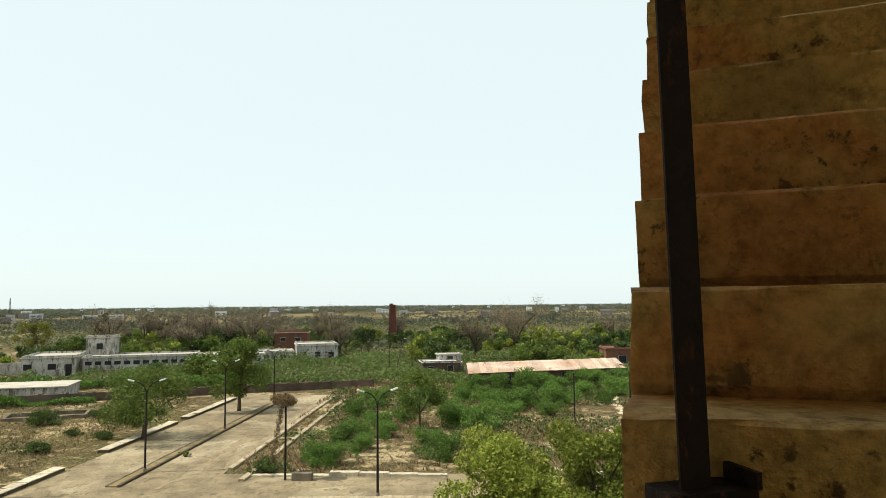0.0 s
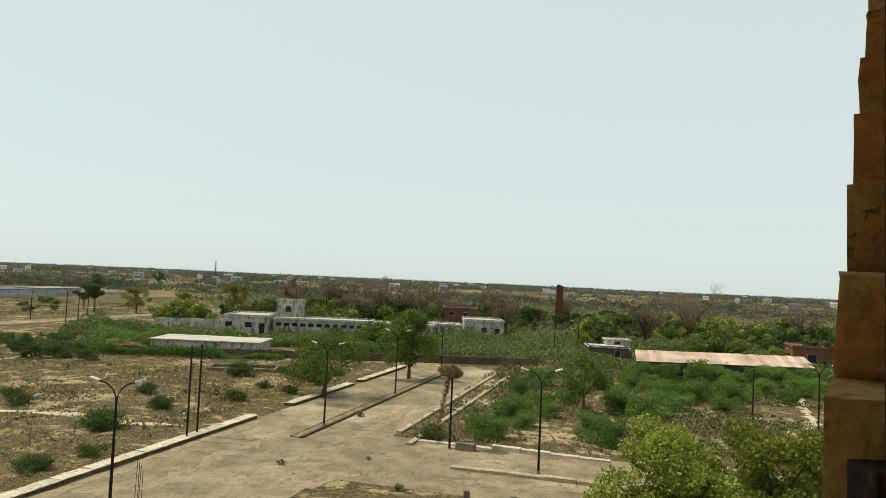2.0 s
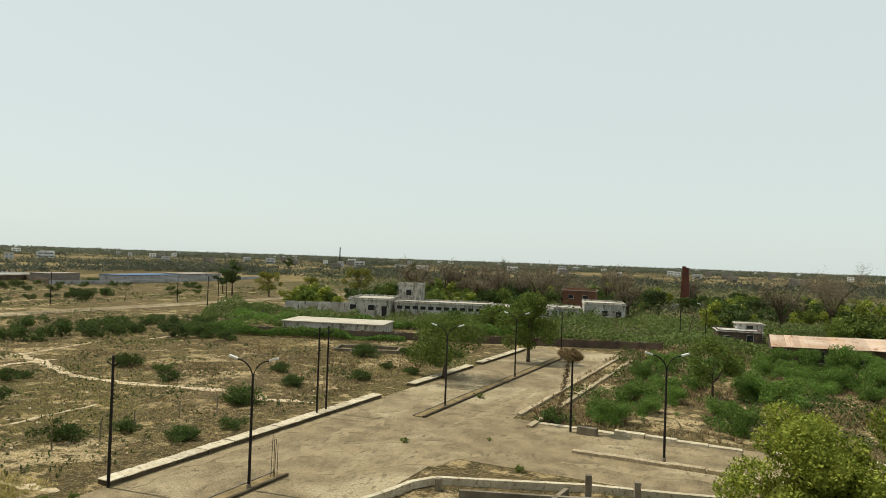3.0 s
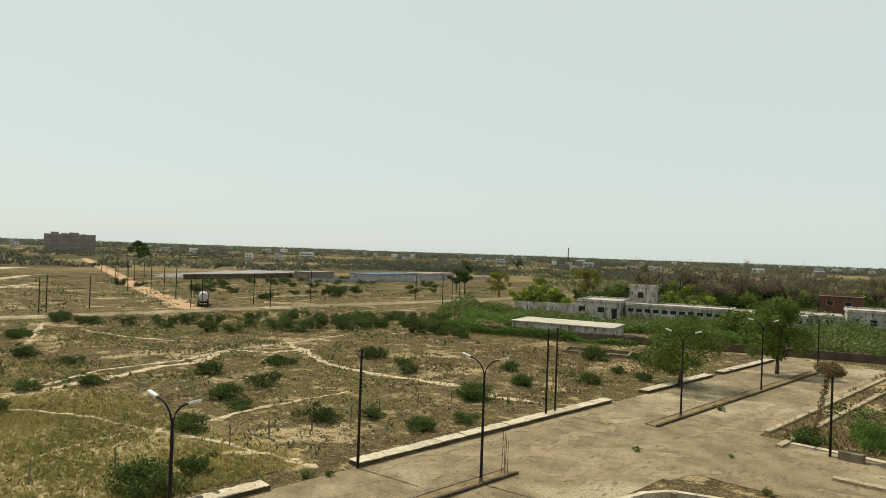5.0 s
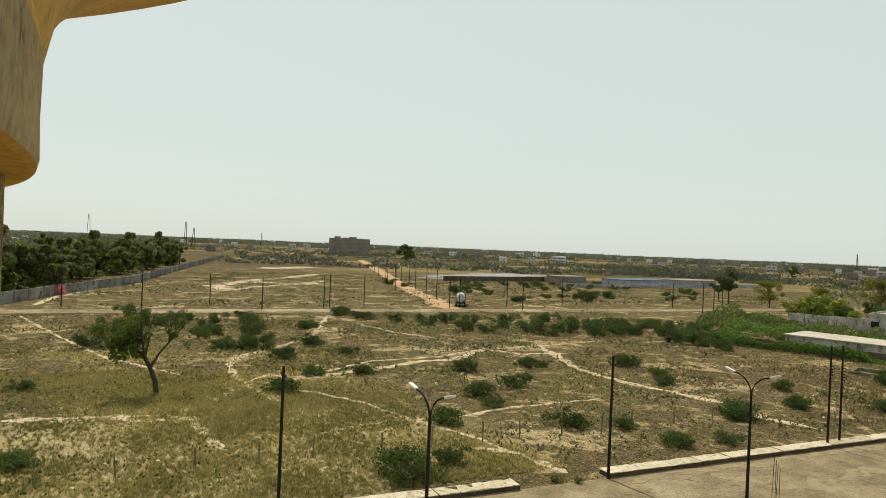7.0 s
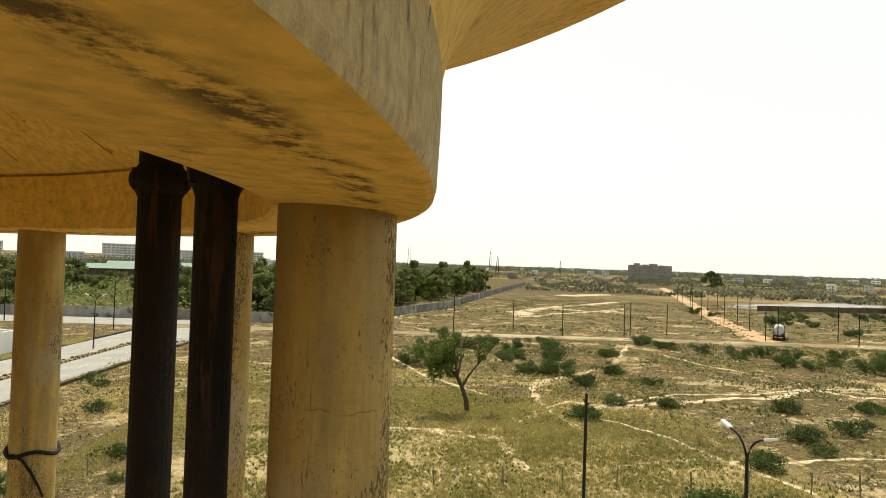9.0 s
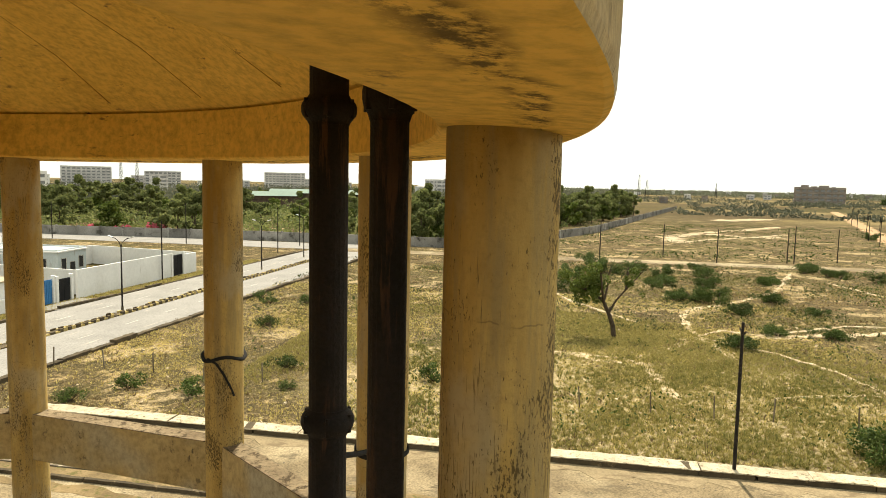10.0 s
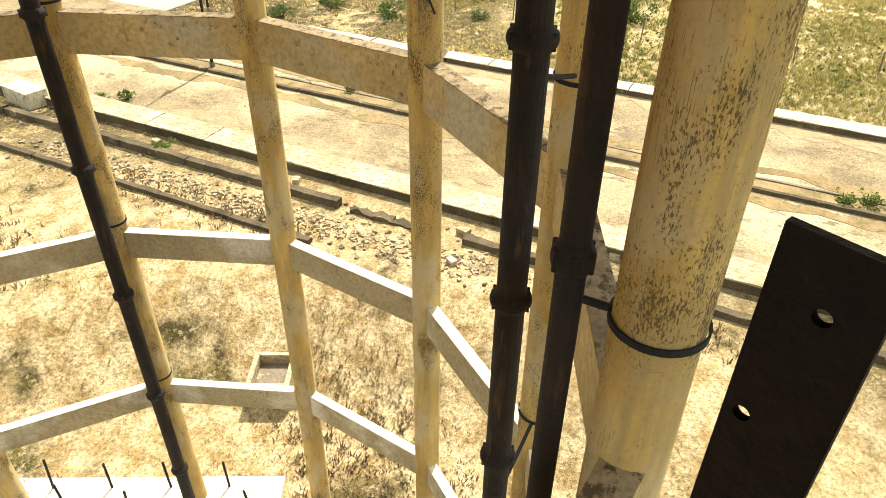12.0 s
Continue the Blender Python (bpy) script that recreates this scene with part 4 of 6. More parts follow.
def make_bare_tree(name, seed, height, spread, label, twigs=2600):
    rng = np.random.default_rng(seed)
    e = thing(name, (0, 0, 0), label, "tree", "trees")
    bm = bmesh.new()
    tube(bm, [(0, 0, -0.3), (0, 0, height * 0.3)], [0.28, 0.22], 7)
    tips = []
    for k in range(11):
        a = rng.uniform(0, 6.28)
        p1 = Vector((math.cos(a) * spread * 0.35, math.sin(a) * spread * 0.35, height * rng.uniform(0.45, 0.65)))
        p2 = p1 + Vector((math.cos(a + rng.uniform(-0.8, 0.8)) * spread * 0.5, math.sin(a) * spread * 0.5, height * rng.uniform(0.15, 0.35)))
        tube(bm, [(0, 0, height * 0.27), p1, p2], [0.16, 0.1, 0.03], 5, False)
        for j in range(4):
            q = p1.lerp(p2, rng.uniform(0, 0.9))
            t = q + Vector((rng.normal() * spread * 0.22, rng.normal() * spread * 0.22, abs(rng.normal()) * height * 0.12))
            tube(bm, [q, t], [0.055, 0.015], 4, False)
            tips.append(t)
        tips.append(p2)
    part("trunk", bm, BARK, e)
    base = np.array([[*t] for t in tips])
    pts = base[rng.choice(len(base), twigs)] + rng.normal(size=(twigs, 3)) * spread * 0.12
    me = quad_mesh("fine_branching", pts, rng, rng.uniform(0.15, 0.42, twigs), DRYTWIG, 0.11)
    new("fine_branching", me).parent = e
    return e


def scatter(proto, places, seed=0, lo=0.75, hi=1.3):
    """The first place takes the prototype itself, the others copies."""
    rng = random.Random(seed)
    for i, (x, y) in enumerate(places):
        s = rng.uniform(lo, hi)
        m = pose(x, y, 0, 0, 0, rng.uniform(0, 360)) @ Matrix.Diagonal((s * rng.uniform(0.9, 1.15), s, s * rng.uniform(0.85, 1.1), 1))
        if i == 0:
            proto.matrix_basis = m
        else:
            ob = copy_thing(proto, Matrix.Identity(4))
            ob.matrix_basis = m


def make_shrub(seed, h, spread, leaves, size, leafmat, label, name="shrub"):
    rng = np.random.default_rng(seed)
    e = thing(name, (0, 0, 0), label, "shrub", "shrubs")
    cl = [(rng.normal() * spread * 0.42, rng.normal() * spread * 0.42, h * rng.uniform(0.12, 0.75), spread * rng.uniform(0.12, 0.34)) for _ in range(20)]
    bm = bmesh.new()
    for c in cl[:8]:
        tube(bm, [(c[0] * 0.1, c[1] * 0.1, -0.05), (c[0] * 0.5, c[1] * 0.5, c[2] * 0.5), c[:3]], [0.03, 0.02, 0.006], 5, False)
    for k in range(10):
        a = rng.uniform(0, 6.28)
        tube(bm, [(0, 0, 0), (math.cos(a) * spread * 0.7, math.sin(a) * spread * 0.7, h * rng.uniform(0.7, 1.15))], [0.02, 0.004], 4, False)
    part("woody_base", bm, BARK, e)
    pts = clump_points(rng, cl, leaves, 0.75)
    pts[:, 2] = np.abs(pts[:, 2]) + 0.03
    me = quad_mesh("foliage", pts, rng, rng.uniform(0.5, 1.4, leaves) * size, leafmat, 0.45)
    new("foliage", me).parent = e
    return e


# the broad tree close under the stair, two lobes of crown
near = make_tree("tree", 11, 7.2, 3.9, 26000, 0.095, LEAFLIGHT, 0.3, 30, 0.2, 0.0, "broad leafy tree with fresh yellow-green leaves", low=0.02, forks=12)
near.matrix_basis = pose(2.9, 35.0, 0, 0, 0, 20) @ Matrix.Scale(0.95, 4)
near2 = make_tree("tree", 12, 6.9, 3.6, 22000, 0.095, LEAFLIGHT, 0.3, 26, 0.18, 0.0, "leafy tree with fresh green leaves beside another", low=0.02, forks=12)
near2.matrix_basis = pose(8.2, 36.5, 0, 0, 0, 75)

roadtree = make_tree("tree", 21, 9.0, 4.3, 10000, 0.15, LEAF, 0.26, 30, 0.22, 0, "green roadside tree with a dense crown")
roadtree.matrix_basis = pose(-24.6, 87.2, 0)
t2 = make_tree("tree", 22, 6.6, 5.2, 9000, 0.13, LEAF, 0.28, 28, 0.22, 0.8, "spreading roadside tree with crooked trunk")
t2.matrix_basis = pose(-28.9, 69.6, 0)
t3 = make_tree("tree", 23, 6.2, 3.0, 3600, 0.13, LEAF, 0.25, 20, 0.12, 0, "slender thinly leaved tree in scrub")
t3.matrix_basis = pose(-2.0, 74.6, 0)
# the lone tree in the open field: leaning trunk and a bare limb
lone = thing("tree", (-60.9, 6.4, 0), "lone field tree with a leaning trunk", "tree", "trees", 95)
rng = np.random.default_rng(24)
limbs = [[(0, 0, -0.3), (-0.15, 0.05, 1.0), (-0.55, 0.1, 2.1), (-1.0, 0.1, 3.0)], [(-1.0, 0.1, 3.0), (-1.9, 0.3, 3.9), (-2.7, 0.5, 4.9)], [(-1.0, 0.1, 3.0), (-1.3, -0.6, 4.3), (-1.5, -0.9, 5.6)],
         [(-0.55, 0.1, 2.1), (0.1, 0.2, 3.2), (0.9, 0.1, 4.2), (2.0, -0.2, 5.6)], [(0.9, 0.1, 4.2), (1.0, 0.6, 5.2), (1.2, 0.9, 6.0)], [(-1.0, 0.1, 3.0), (-0.6, 0.9, 4.2), (-0.4, 1.4, 5.4)], [(-1.9, 0.3, 3.9), (-2.9, -0.3, 4.2), (-3.4, -0.5, 4.3)]]
bm = bmesh.new()
for k, pp in enumerate(limbs):
    tube(bm, pp, [0.24, 0.2, 0.17, 0.15] if k == 0 else [0.13, 0.09, 0.06, 0.03][:len(pp)], 8)
for k in range(26):
    a = Vector(limbs[1 + k % 6][-1 if k % 3 else -2])
    tube(bm, [a, a + Vector((rng.normal() * 0.6, rng.normal() * 0.6, 0.25 + abs(rng.normal()) * 0.6))], [0.03, 0.008], 4, False)
part("trunk", bm, BARK, lone)
cl = [(-2.0 + rng.normal() * 0.85, rng.normal() * 0.9, 4.7 + rng.normal() * 0.7, rng.uniform(0.45, 0.85)) for _ in range(20)] + [(1.2 + rng.normal() * 0.5, rng.normal() * 0.4, 5.1 + rng.normal() * 0.5, rng.uniform(0.25, 0.45)) for _ in range(8)]
pts = clump_points(rng, cl, 4200)
new("crown", quad_mesh("crown", pts, rng, rng.uniform(0.6, 1.3, 4200) * 0.12, LEAF)).parent = lone

# scrub trees in the green belt behind the compound wall
belt = []
rs = random.Random(5)
for k in range(620):
    x, y = rs.uniform(-100, 62), rs.uniform(116, 250)
    if x < -58 and y < 125:
        continue
    if -70 < x < -24 and 128 < y < 150 or 2 < x < 34 and 98 < y < 124 or -45 < x < -22 and 126 < y < 186 or -20 < x < -6 and y < 206 or -86 < x < -40 and 118 < y < 150 or -4 < x < 40 and y < 132:
        continue
    belt.append((x, y))
belt = belt[:260]
protos = [make_tree("scrub_tree", 31 + k, h, s, n, 0.26, lm, 0.16, 14, 0.12, 0, lab, low=0.0, forks=6)
          for k, (h, s, n, lm, lab) in enumerate(((4.6, 3.6, 1500, LEAF, "low green scrub tree"), (5.4, 3.4, 1400, LEAFLIGHT, "low scrub tree with fresh leaves"),
                                                  (4.2, 4.2, 1500, SHRUB, "wide green thorn tree"), (5.0, 3.2, 1200, LEAFDARK, "dark green scrub tree")))]
for k, p in enumerate(protos):
    scatter(p, belt[k::4], k, 0.7, 1.2)
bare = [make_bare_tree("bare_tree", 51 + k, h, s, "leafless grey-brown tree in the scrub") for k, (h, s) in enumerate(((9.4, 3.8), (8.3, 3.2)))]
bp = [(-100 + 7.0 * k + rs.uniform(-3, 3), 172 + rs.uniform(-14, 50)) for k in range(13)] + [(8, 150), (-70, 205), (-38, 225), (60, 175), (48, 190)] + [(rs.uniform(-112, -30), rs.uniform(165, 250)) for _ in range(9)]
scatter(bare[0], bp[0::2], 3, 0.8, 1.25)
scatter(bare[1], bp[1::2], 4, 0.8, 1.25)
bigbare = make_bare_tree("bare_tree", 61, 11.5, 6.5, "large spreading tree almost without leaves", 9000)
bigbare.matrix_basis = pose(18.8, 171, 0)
YELLOWLEAF = leaf_mat("yellow_green_leaf", (0.14, 0.15, 0.025), (0.28, 0.26, 0.055), 0.35)
tt = make_tree("tree", 62, 9, 4.4, 3600, 0.2, YELLOWLEAF, 0.25, 20, 0.22, 0, "yellow-green tree beside the field road")
scatter(tt, [(-125, 166), (-121, 181), (-113, 196), (-98, 205)], 8)
td = make_tree("tree", 63, 10, 3.6, 2200, 0.24, LEAFDARK, 0.4, 14, 0.2, 0, "dark tree standing alone by the fields")
scatter(td, [(-135, 162), (-147, 172), (-420, 196), (-300, 420), (-180, 380)], 9, 0.8, 1.2)
ft = make_tree("tree", 64, 12.5, 7.5, 1800, 0.5, LEAFDARK, 0.2, 16, 0.3, 0, "large dark tree far out in the fields")
ft.matrix_basis = pose(-452, 207, 0)

# shrubs in the open field and beside the road
SH_A = make_shrub(71, 1.25, 2.2, 3000, 0.075, SHRUB, "low green thorn bush in dry grass")
SH_B = make_shrub(72, 1.9, 2.0, 3200, 0.08, SHRUB, "bushy green shrub in dry grass")
SH_C = make_shrub(73, 1.1, 1.6, 2400, 0.07, SHRUB, "small spreading green bush")
field_bushes = [(-59.3, 16.3), (-64.9, 25.7), (-63.6, 36.6), (-62.9, 46.3), (-52.4, 31.5), (-41.0, 33.1), (-35.0, 37.1), (-36.4, 20.6), (-34.7, 16.5), (-65.0, -3.3), (-43.8, -2.5), (-55.2, 56.3), (-39.8, 58.0), (-48.3, 30.7),
                (-44.8, 24.2), (-54.6, 37.0), (-84.0, 15.4), (-76.8, 28.8), (-105.0, 23.1), (-74.7, 20.3), (-64.6, 21.0), (-116.4, 24.6), (-119.4, 43.3), (-63.4, 44.4), (-38.8, 48.0), (-84.1, 26.3), (-96.4, 16.8), (-97.4, 82.3)]
row_bushes = [(-114.9, 40.6), (-107.3, 48.0), (-101.3, 51.4), (-93.8, 53.6), (-96.1, 62.3), (-98.7, 72.1), (-87.8, 69.7), (-93.6, 80.3), (-86.0, 81.0), (-85.0, 87.5), (-73.1, 82.2), (-67.9, 80.9), (-93.5, 85.3), (-95.6, 95.0),
              (-86.6, 95.6), (-76.2, 78.9), (-70.0, 82.8), (-82.2, 93.2), (-89.3, 78.6), (-104, 56), (-101, 66), (-90, 63), (-96, 76), (-92, 90), (-80, 86), (-99, 58), (-110, 44), (-88, 74), (-84, 79), (-78, 84)]
right_bushes = [(-10.1, 59.1), (-9.0, 58.0), (-9.6, 82.2), (-5.3, 69.6), (-1.0, 66.0), (3.3, 93.9), (9.8, 96.3), (4.3, 74.3), (12.5, 104.5), (-3.4, 87.8), (11.3, 88.8), (16.2, 98.0), (19.6, 97.7), (-8.9, 67.8), (1.6, 76.3),
                (6.5, 90.7), (0.5, 59.6), (-7, 63), (-4, 79), (2, 84), (8, 80), (12, 94), (15, 90), (22, 92), (6, 99), (-2, 97), (9, 86), (25, 99), (-6, 74), (-8, 90), (13, 82), (18, 104), (0, 92), (4, 103), (28, 104)]
left_bushes = [(-51.4, 52.8), (-38.6, 48.0), (-39.6, 57.2), (-34.3, 36.9), (-32.8, 70.2), (-40.1, 83.5), (-60.7, 57.0), (-39.5, 36.9), (-45.8, 62.9), (-33.5, 41.2), (-34.0, 85.2), (-37, 72), (-44, 78), (-13.4, 55.4), (-36, 64)]
west_bushes = [(-68.8, -28.2), (-45.1, -17.3), (-40.4, -15.5), (-38.5, -25.0), (-35.5, -26.6), (-38.4, -20.5), (-44.2, -6.9), (-69.8, -24.7), (-72, -30.5), (-58, -24), (-88, -20)]
far_bushes = [(rs.uniform(-215, -138), rs.uniform(88, 190)) for _ in range(46)] + [(rs.uniform(-120, -75), rs.uniform(0, 35)) for _ in range(14)]
scatter(SH_A, field_bushes[0::2] + left_bushes[0::2], 11, 0.7, 1.3)
scatter(SH_C, field_bushes[1::2] + left_bushes[1::2] + far_bushes[1::3], 12, 0.75, 1.35)
SH_W = make_shrub(76, 0.9, 1.1, 900, 0.07, SHRUB, "small dark bush in golden grass")
scatter(SH_W, west_bushes, 17, 0.6, 1.3)
scatter(SH_B, row_bushes + [(x + 3.1, y + 2.2) for x, y in row_bushes[::3]] + far_bushes[0::3] + far_bushes[2::3], 13, 0.75, 1.35)
RSHRUB = leaf_mat("feathery_green", (0.055, 0.115, 0.02), (0.15, 0.225, 0.042), 0.35)
SH_D = make_shrub(74, 2.3, 2.6, 5200, 0.085, RSHRUB, "dense feathery green thorn bush")
scatter(SH_D, right_bushes, 14, 0.7, 1.3)
SH_F = make_shrub(77, 3.7, 3.0, 3000, 0.12, RSHRUB, "tall feathery green bush before a shed")
scatter(SH_F, [(5.4 + 2.4 * k + 0.7 * math.sin(k * 2.3), 102.6 + 0.66 * k - 1.6 * abs(math.sin(k * 1.7))) for k in range(10)] + [(-44.0 + 2.6 * k, 101.8 + 0.95 * k + 0.8 * math.sin(k * 1.9)) for k in range(6)], 16, 0.75, 1.1)
SH_E = make_shrub(75, 0.45, 0.5, 260, 0.06, LEAF, "small weed on the road verge", "weed")
scatter(SH_E, [(-25.4, 4.6), (-25.6, 5.4), (-26.8, -16.6), (-21.1, -26.5), (-18.3, -20.4), (-21.7, -25.5), (-27.2, -16.9), (-18.5, -20.5), (-21.8, 61.5), (-16, 47.5), (-12, 41.5), (-31.5, 24.5), (-30.8, 25.6), (-21, 44)], 15, 0.5, 1.05)


# ---- dry grass ----
def tufts(name, n, area, mask, hmin, hmax, material, label, seed, blades=4):
    rng = np.random.default_rng(seed)
    x0, x1, y0, y1 = area
    xs, ys = rng.uniform(x0, x1, n * 3), rng.uniform(y0, y1, n * 3)
    keep = np.array([mask(x, y) > rng.uniform() for x, y in zip(xs, ys)])
    xs, ys = xs[keep][:n], ys[keep][:n]
    k = len(xs)
    base = np.repeat(np.stack([xs, ys, np.array([ground_z(x, y) for x, y in zip(xs, ys)])], 1), blades, 0)
    m = len(base)
    h = np.repeat(rng.uniform(hmin, hmax, k), blades) * rng.uniform(0.6, 1.2, m)
    a = rng.uniform(0, 6.28, m)
    off = np.stack([np.cos(a), np.sin(a), np.zeros(m)], 1)
    root = base + off * rng.uniform(0, 0.12, m)[:, None]
    side = np.stack([-np.sin(a), np.cos(a), np.zeros(m)], 1) * (h * 0.16)[:, None]
    tip = root + off * (h * 0.7)[:, None] + np.array([0, 0, 1]) * h[:, None]
    v = np.stack([root - side, root + side, tip], 1).reshape(-1, 3)
    me = bpy.data.meshes.new(name)
    me.vertices.add(3 * m)
    me.vertices.foreach_set("co", v.astype(np.float32).ravel())
    me.loops.add(3 * m)
    me.loops.foreach_set("vertex_index", np.arange(3 * m, dtype=np.int32))
    me.polygons.add(m)
    me.polygons.foreach_set("loop_start", np.arange(0, 3 * m, 3, dtype=np.int32))
    me.polygons.foreach_set("loop_total", np.full(m, 3, dtype=np.int32))
    me.update(calc_edges=True)
    me.materials.append(material)
    return tagged(new(name, me), label, "grass", kind="stuff")


def patchy(scale, off, lo=0.0):
    return lambda x, y: max(0.0, 0.35 + 1.3 * noise.noise(Vector((x * scale, y * scale, off)))) + lo


WEED = leaf_mat("olive_weeds", (0.22, 0.19, 0.055), (0.42, 0.355, 0.125), 0.35)
GOLD = leaf_mat("golden_dry_grass", (0.36, 0.29, 0.085), (0.58, 0.47, 0.175), 0.4)
BROWNGRASS = leaf_mat("brown_dead_grass", (0.12, 0.085, 0.045), (0.22, 0.155, 0.075), 0.2)
tufts("dry_grass", 24000, (-122, -33.5, -33, 98), patchy(0.06, 1.0, -0.15), 0.06, 0.2, STRAW, "tufts of dry straw-coloured grass", 81)
tufts("dead_grass", 26000, (-122, -33.5, -33, 98), patchy(0.3, 5.0, -0.25), 0.08, 0.26, BROWNGRASS, "tufts of dead brown grass", 82)
tufts("low_weeds", 26000, (-72, -33.5, -20, 26), patchy(0.05, 9.0), 0.07, 0.2, WEED, "low olive weeds on dry soil", 83, 9)
OLIVE = leaf_mat("olive_weed_clumps", (0.1, 0.1, 0.026), (0.23, 0.205, 0.06), 0.25)
tufts("olive_weeds", 7500, (-54, -33.5, -12, 24), patchy(0.22, 31.0, 0.1), 0.1, 0.24, OLIVE, "dark olive weed clumps on pale soil", 91, 9)
tufts("olive_weeds", 9000, (-110, -54, -25, 30), patchy(0.12, 33.0, -0.1), 0.08, 0.2, OLIVE, "thin olive weeds in the field", 92, 7)
tufts("golden_grass", 36000, (-84, -33.5, -33, 27), patchy(0.09, 21.0, 0.0), 0.05, 0.15, GOLD, "carpet of short golden dry grass", 88)
tufts("verge_grass", 6500, (-106, -40, -49.5, -44.0), lambda x, y: 0.8 if -51.2 < x * math.sin(RT) + y * math.cos(RT) < -49.0 else 0.0, 0.06, 0.2, WEED, "dry green grass on the verge before white walls", 89)
tufts("dark_weeds", 16000, (-122, -33.5, -33, 98), lambda x, y: 0.0 if x > -64 and y < 24 else patchy(0.16, 15.0, -0.32)(x, y), 0.1, 0.3, LEAFDARK, "clumps of dark low weeds in the field", 87, 6)
tufts("dry_grass", 9000, (-16.5, -3, -30, 2), patchy(0.16, 3.0, -0.4), 0.04, 0.12, STRAW, "thin dry grass under the tower", 84, 5)
tufts("dead_grass", 11000, (-16.5, -3, -30, 2), patchy(0.15, 13.0, -0.42), 0.06, 0.2, BROWNGRASS, "brown dead grass under the tower", 90, 5)
tufts("dead_grass", 7000, (-16, 34, 55.5, 112), patchy(0.12, 4.0), 0.15, 0.5, BROWNGRASS, "dead grass between green bushes", 85)
tufts("dead_grass", 4000, (-60, -33.2, 55, 98), patchy(0.1, 6.0), 0.1, 0.28, BROWNGRASS, "dead grass beside the road", 86)

# ---- trodden paths ----
paths = [
    [(-76.9, 56.0), (-60.0, 49.5), (-53.9, 49.6), (-48.8, 50.7), (-42.7, 52.0), (-37.9, 50.9), (-33.6, 51.5)],
    [(-70.9, 55.6), (-71.3, 49.8), (-76.0, 46.9), (-70.0, 38.7), (-69.6, 34.2), (-66.2, 26.8), (-64.1, 20.8), (-62.5, 13.6), (-55.4, 9.2), (-52.1, 6.0)],
    [(-62.5, 13.6), (-71.0, 14.0), (-76.9, 15.9), (-83.8, 22.7), (-94.2, 30.2), (-115.1, 38.5)],
    [(-62.5, 13.6), (-58.6, 14.7), (-54.8, 15.1)],
    [(-105.0, 40.1), (-93.6, 42.0), (-86.9, 45.1)],
    [(-54.6, -3.9), (-53.7, 1.1), (-52.1, 6.0), (-51.4, 9.3)],
    [(-44.8, 14.8), (-46.8, 20.6), (-46.0, 25.8), (-47.5, 31.8), (-48.0, 41.7)],
    [(-39.2, 23.0), (-36.4, 25.5), (-33.5, 25.8), (-32.4, 26.0)],
    [(-76.8, 74.7), (-76.9, 80.5), (-79.5, 87.4), (-83.9, 94.2), (-87.5, 94.8)],
    [(14.2, 66.1), (21.1, 77.9), (23.5, 94.0), (27.1, 110.0)],
    [(-76.0, 46.9), (-77.5, 60.0), (-80, 70)],
    [(-54.6, -3.9), (-53.8, 2.2), (-53.3, 6.2), (-51.1, 7.8), (-43.1, 8.7)],
    [(-62.6, 13.7), (-59.5, 15.9), (-57.5, 18.5), (-53, 21), (-47.2, 22.5), (-41, 24.6), (-36.6, 25.2)],
    [(-62.6, 13.7), (-66.0, 16.4), (-64.3, 19.3), (-70.9, 29.3), (-71.9, 38.3), (-76.2, 47.0)],
    [(-119.6, -7), (-94.3, -1.0), (-80, 3), (-68, 9)],
]
for k, (pp, w) in enumerate(zip(paths, (1.0, 1.1, 0.7, 1.1, 0.6, 1.1, 0.45, 0.9, 0.8, 1.0, 0.5, 0.7, 0.5, 0.6, 0.5))):
    strip("footpath", pp, w, 0.012 + 0.004 * k, PATHDIRT, "pale trodden footpath across dry field", "path", rag=0.42, seed=k)
strip("dirt_road", [(-126.5, 69.0), (-149.0, 76.0), (-200.0, 91.0), (-251.0, 108.5), (-340.0, 138.0), (-480, 184)], 5.0, 0.02, REDDIRT, "reddish dirt road between rows of poles", "road", rag=0.06, seed=30)
strip("footpath", [(-137, -6), (-154.5, -3.2), (-178, 5.3), (-207, 15.8), (-311, 40)], 1.3, 0.012, PATHDIRT, "pale trodden track beside a long wall", "path", seed=31)



# ---- fence posts and poles in the field ----
def fence_post(x, y, h, tilt):
    bm = bmesh.new()
    box(bm, -0.035, 0.035, -0.035, 0.035, -0.2, h, pose(0, 0, 0, tilt, tilt * 0.5, 0), 0.006)
    ob = link("fence_post", bm, DARKKERB)
    ob.matrix_world = pose(x, y, 0)
    return tagged(ob, "thin weathered fence post in dry grass", "fence post", "fence posts")


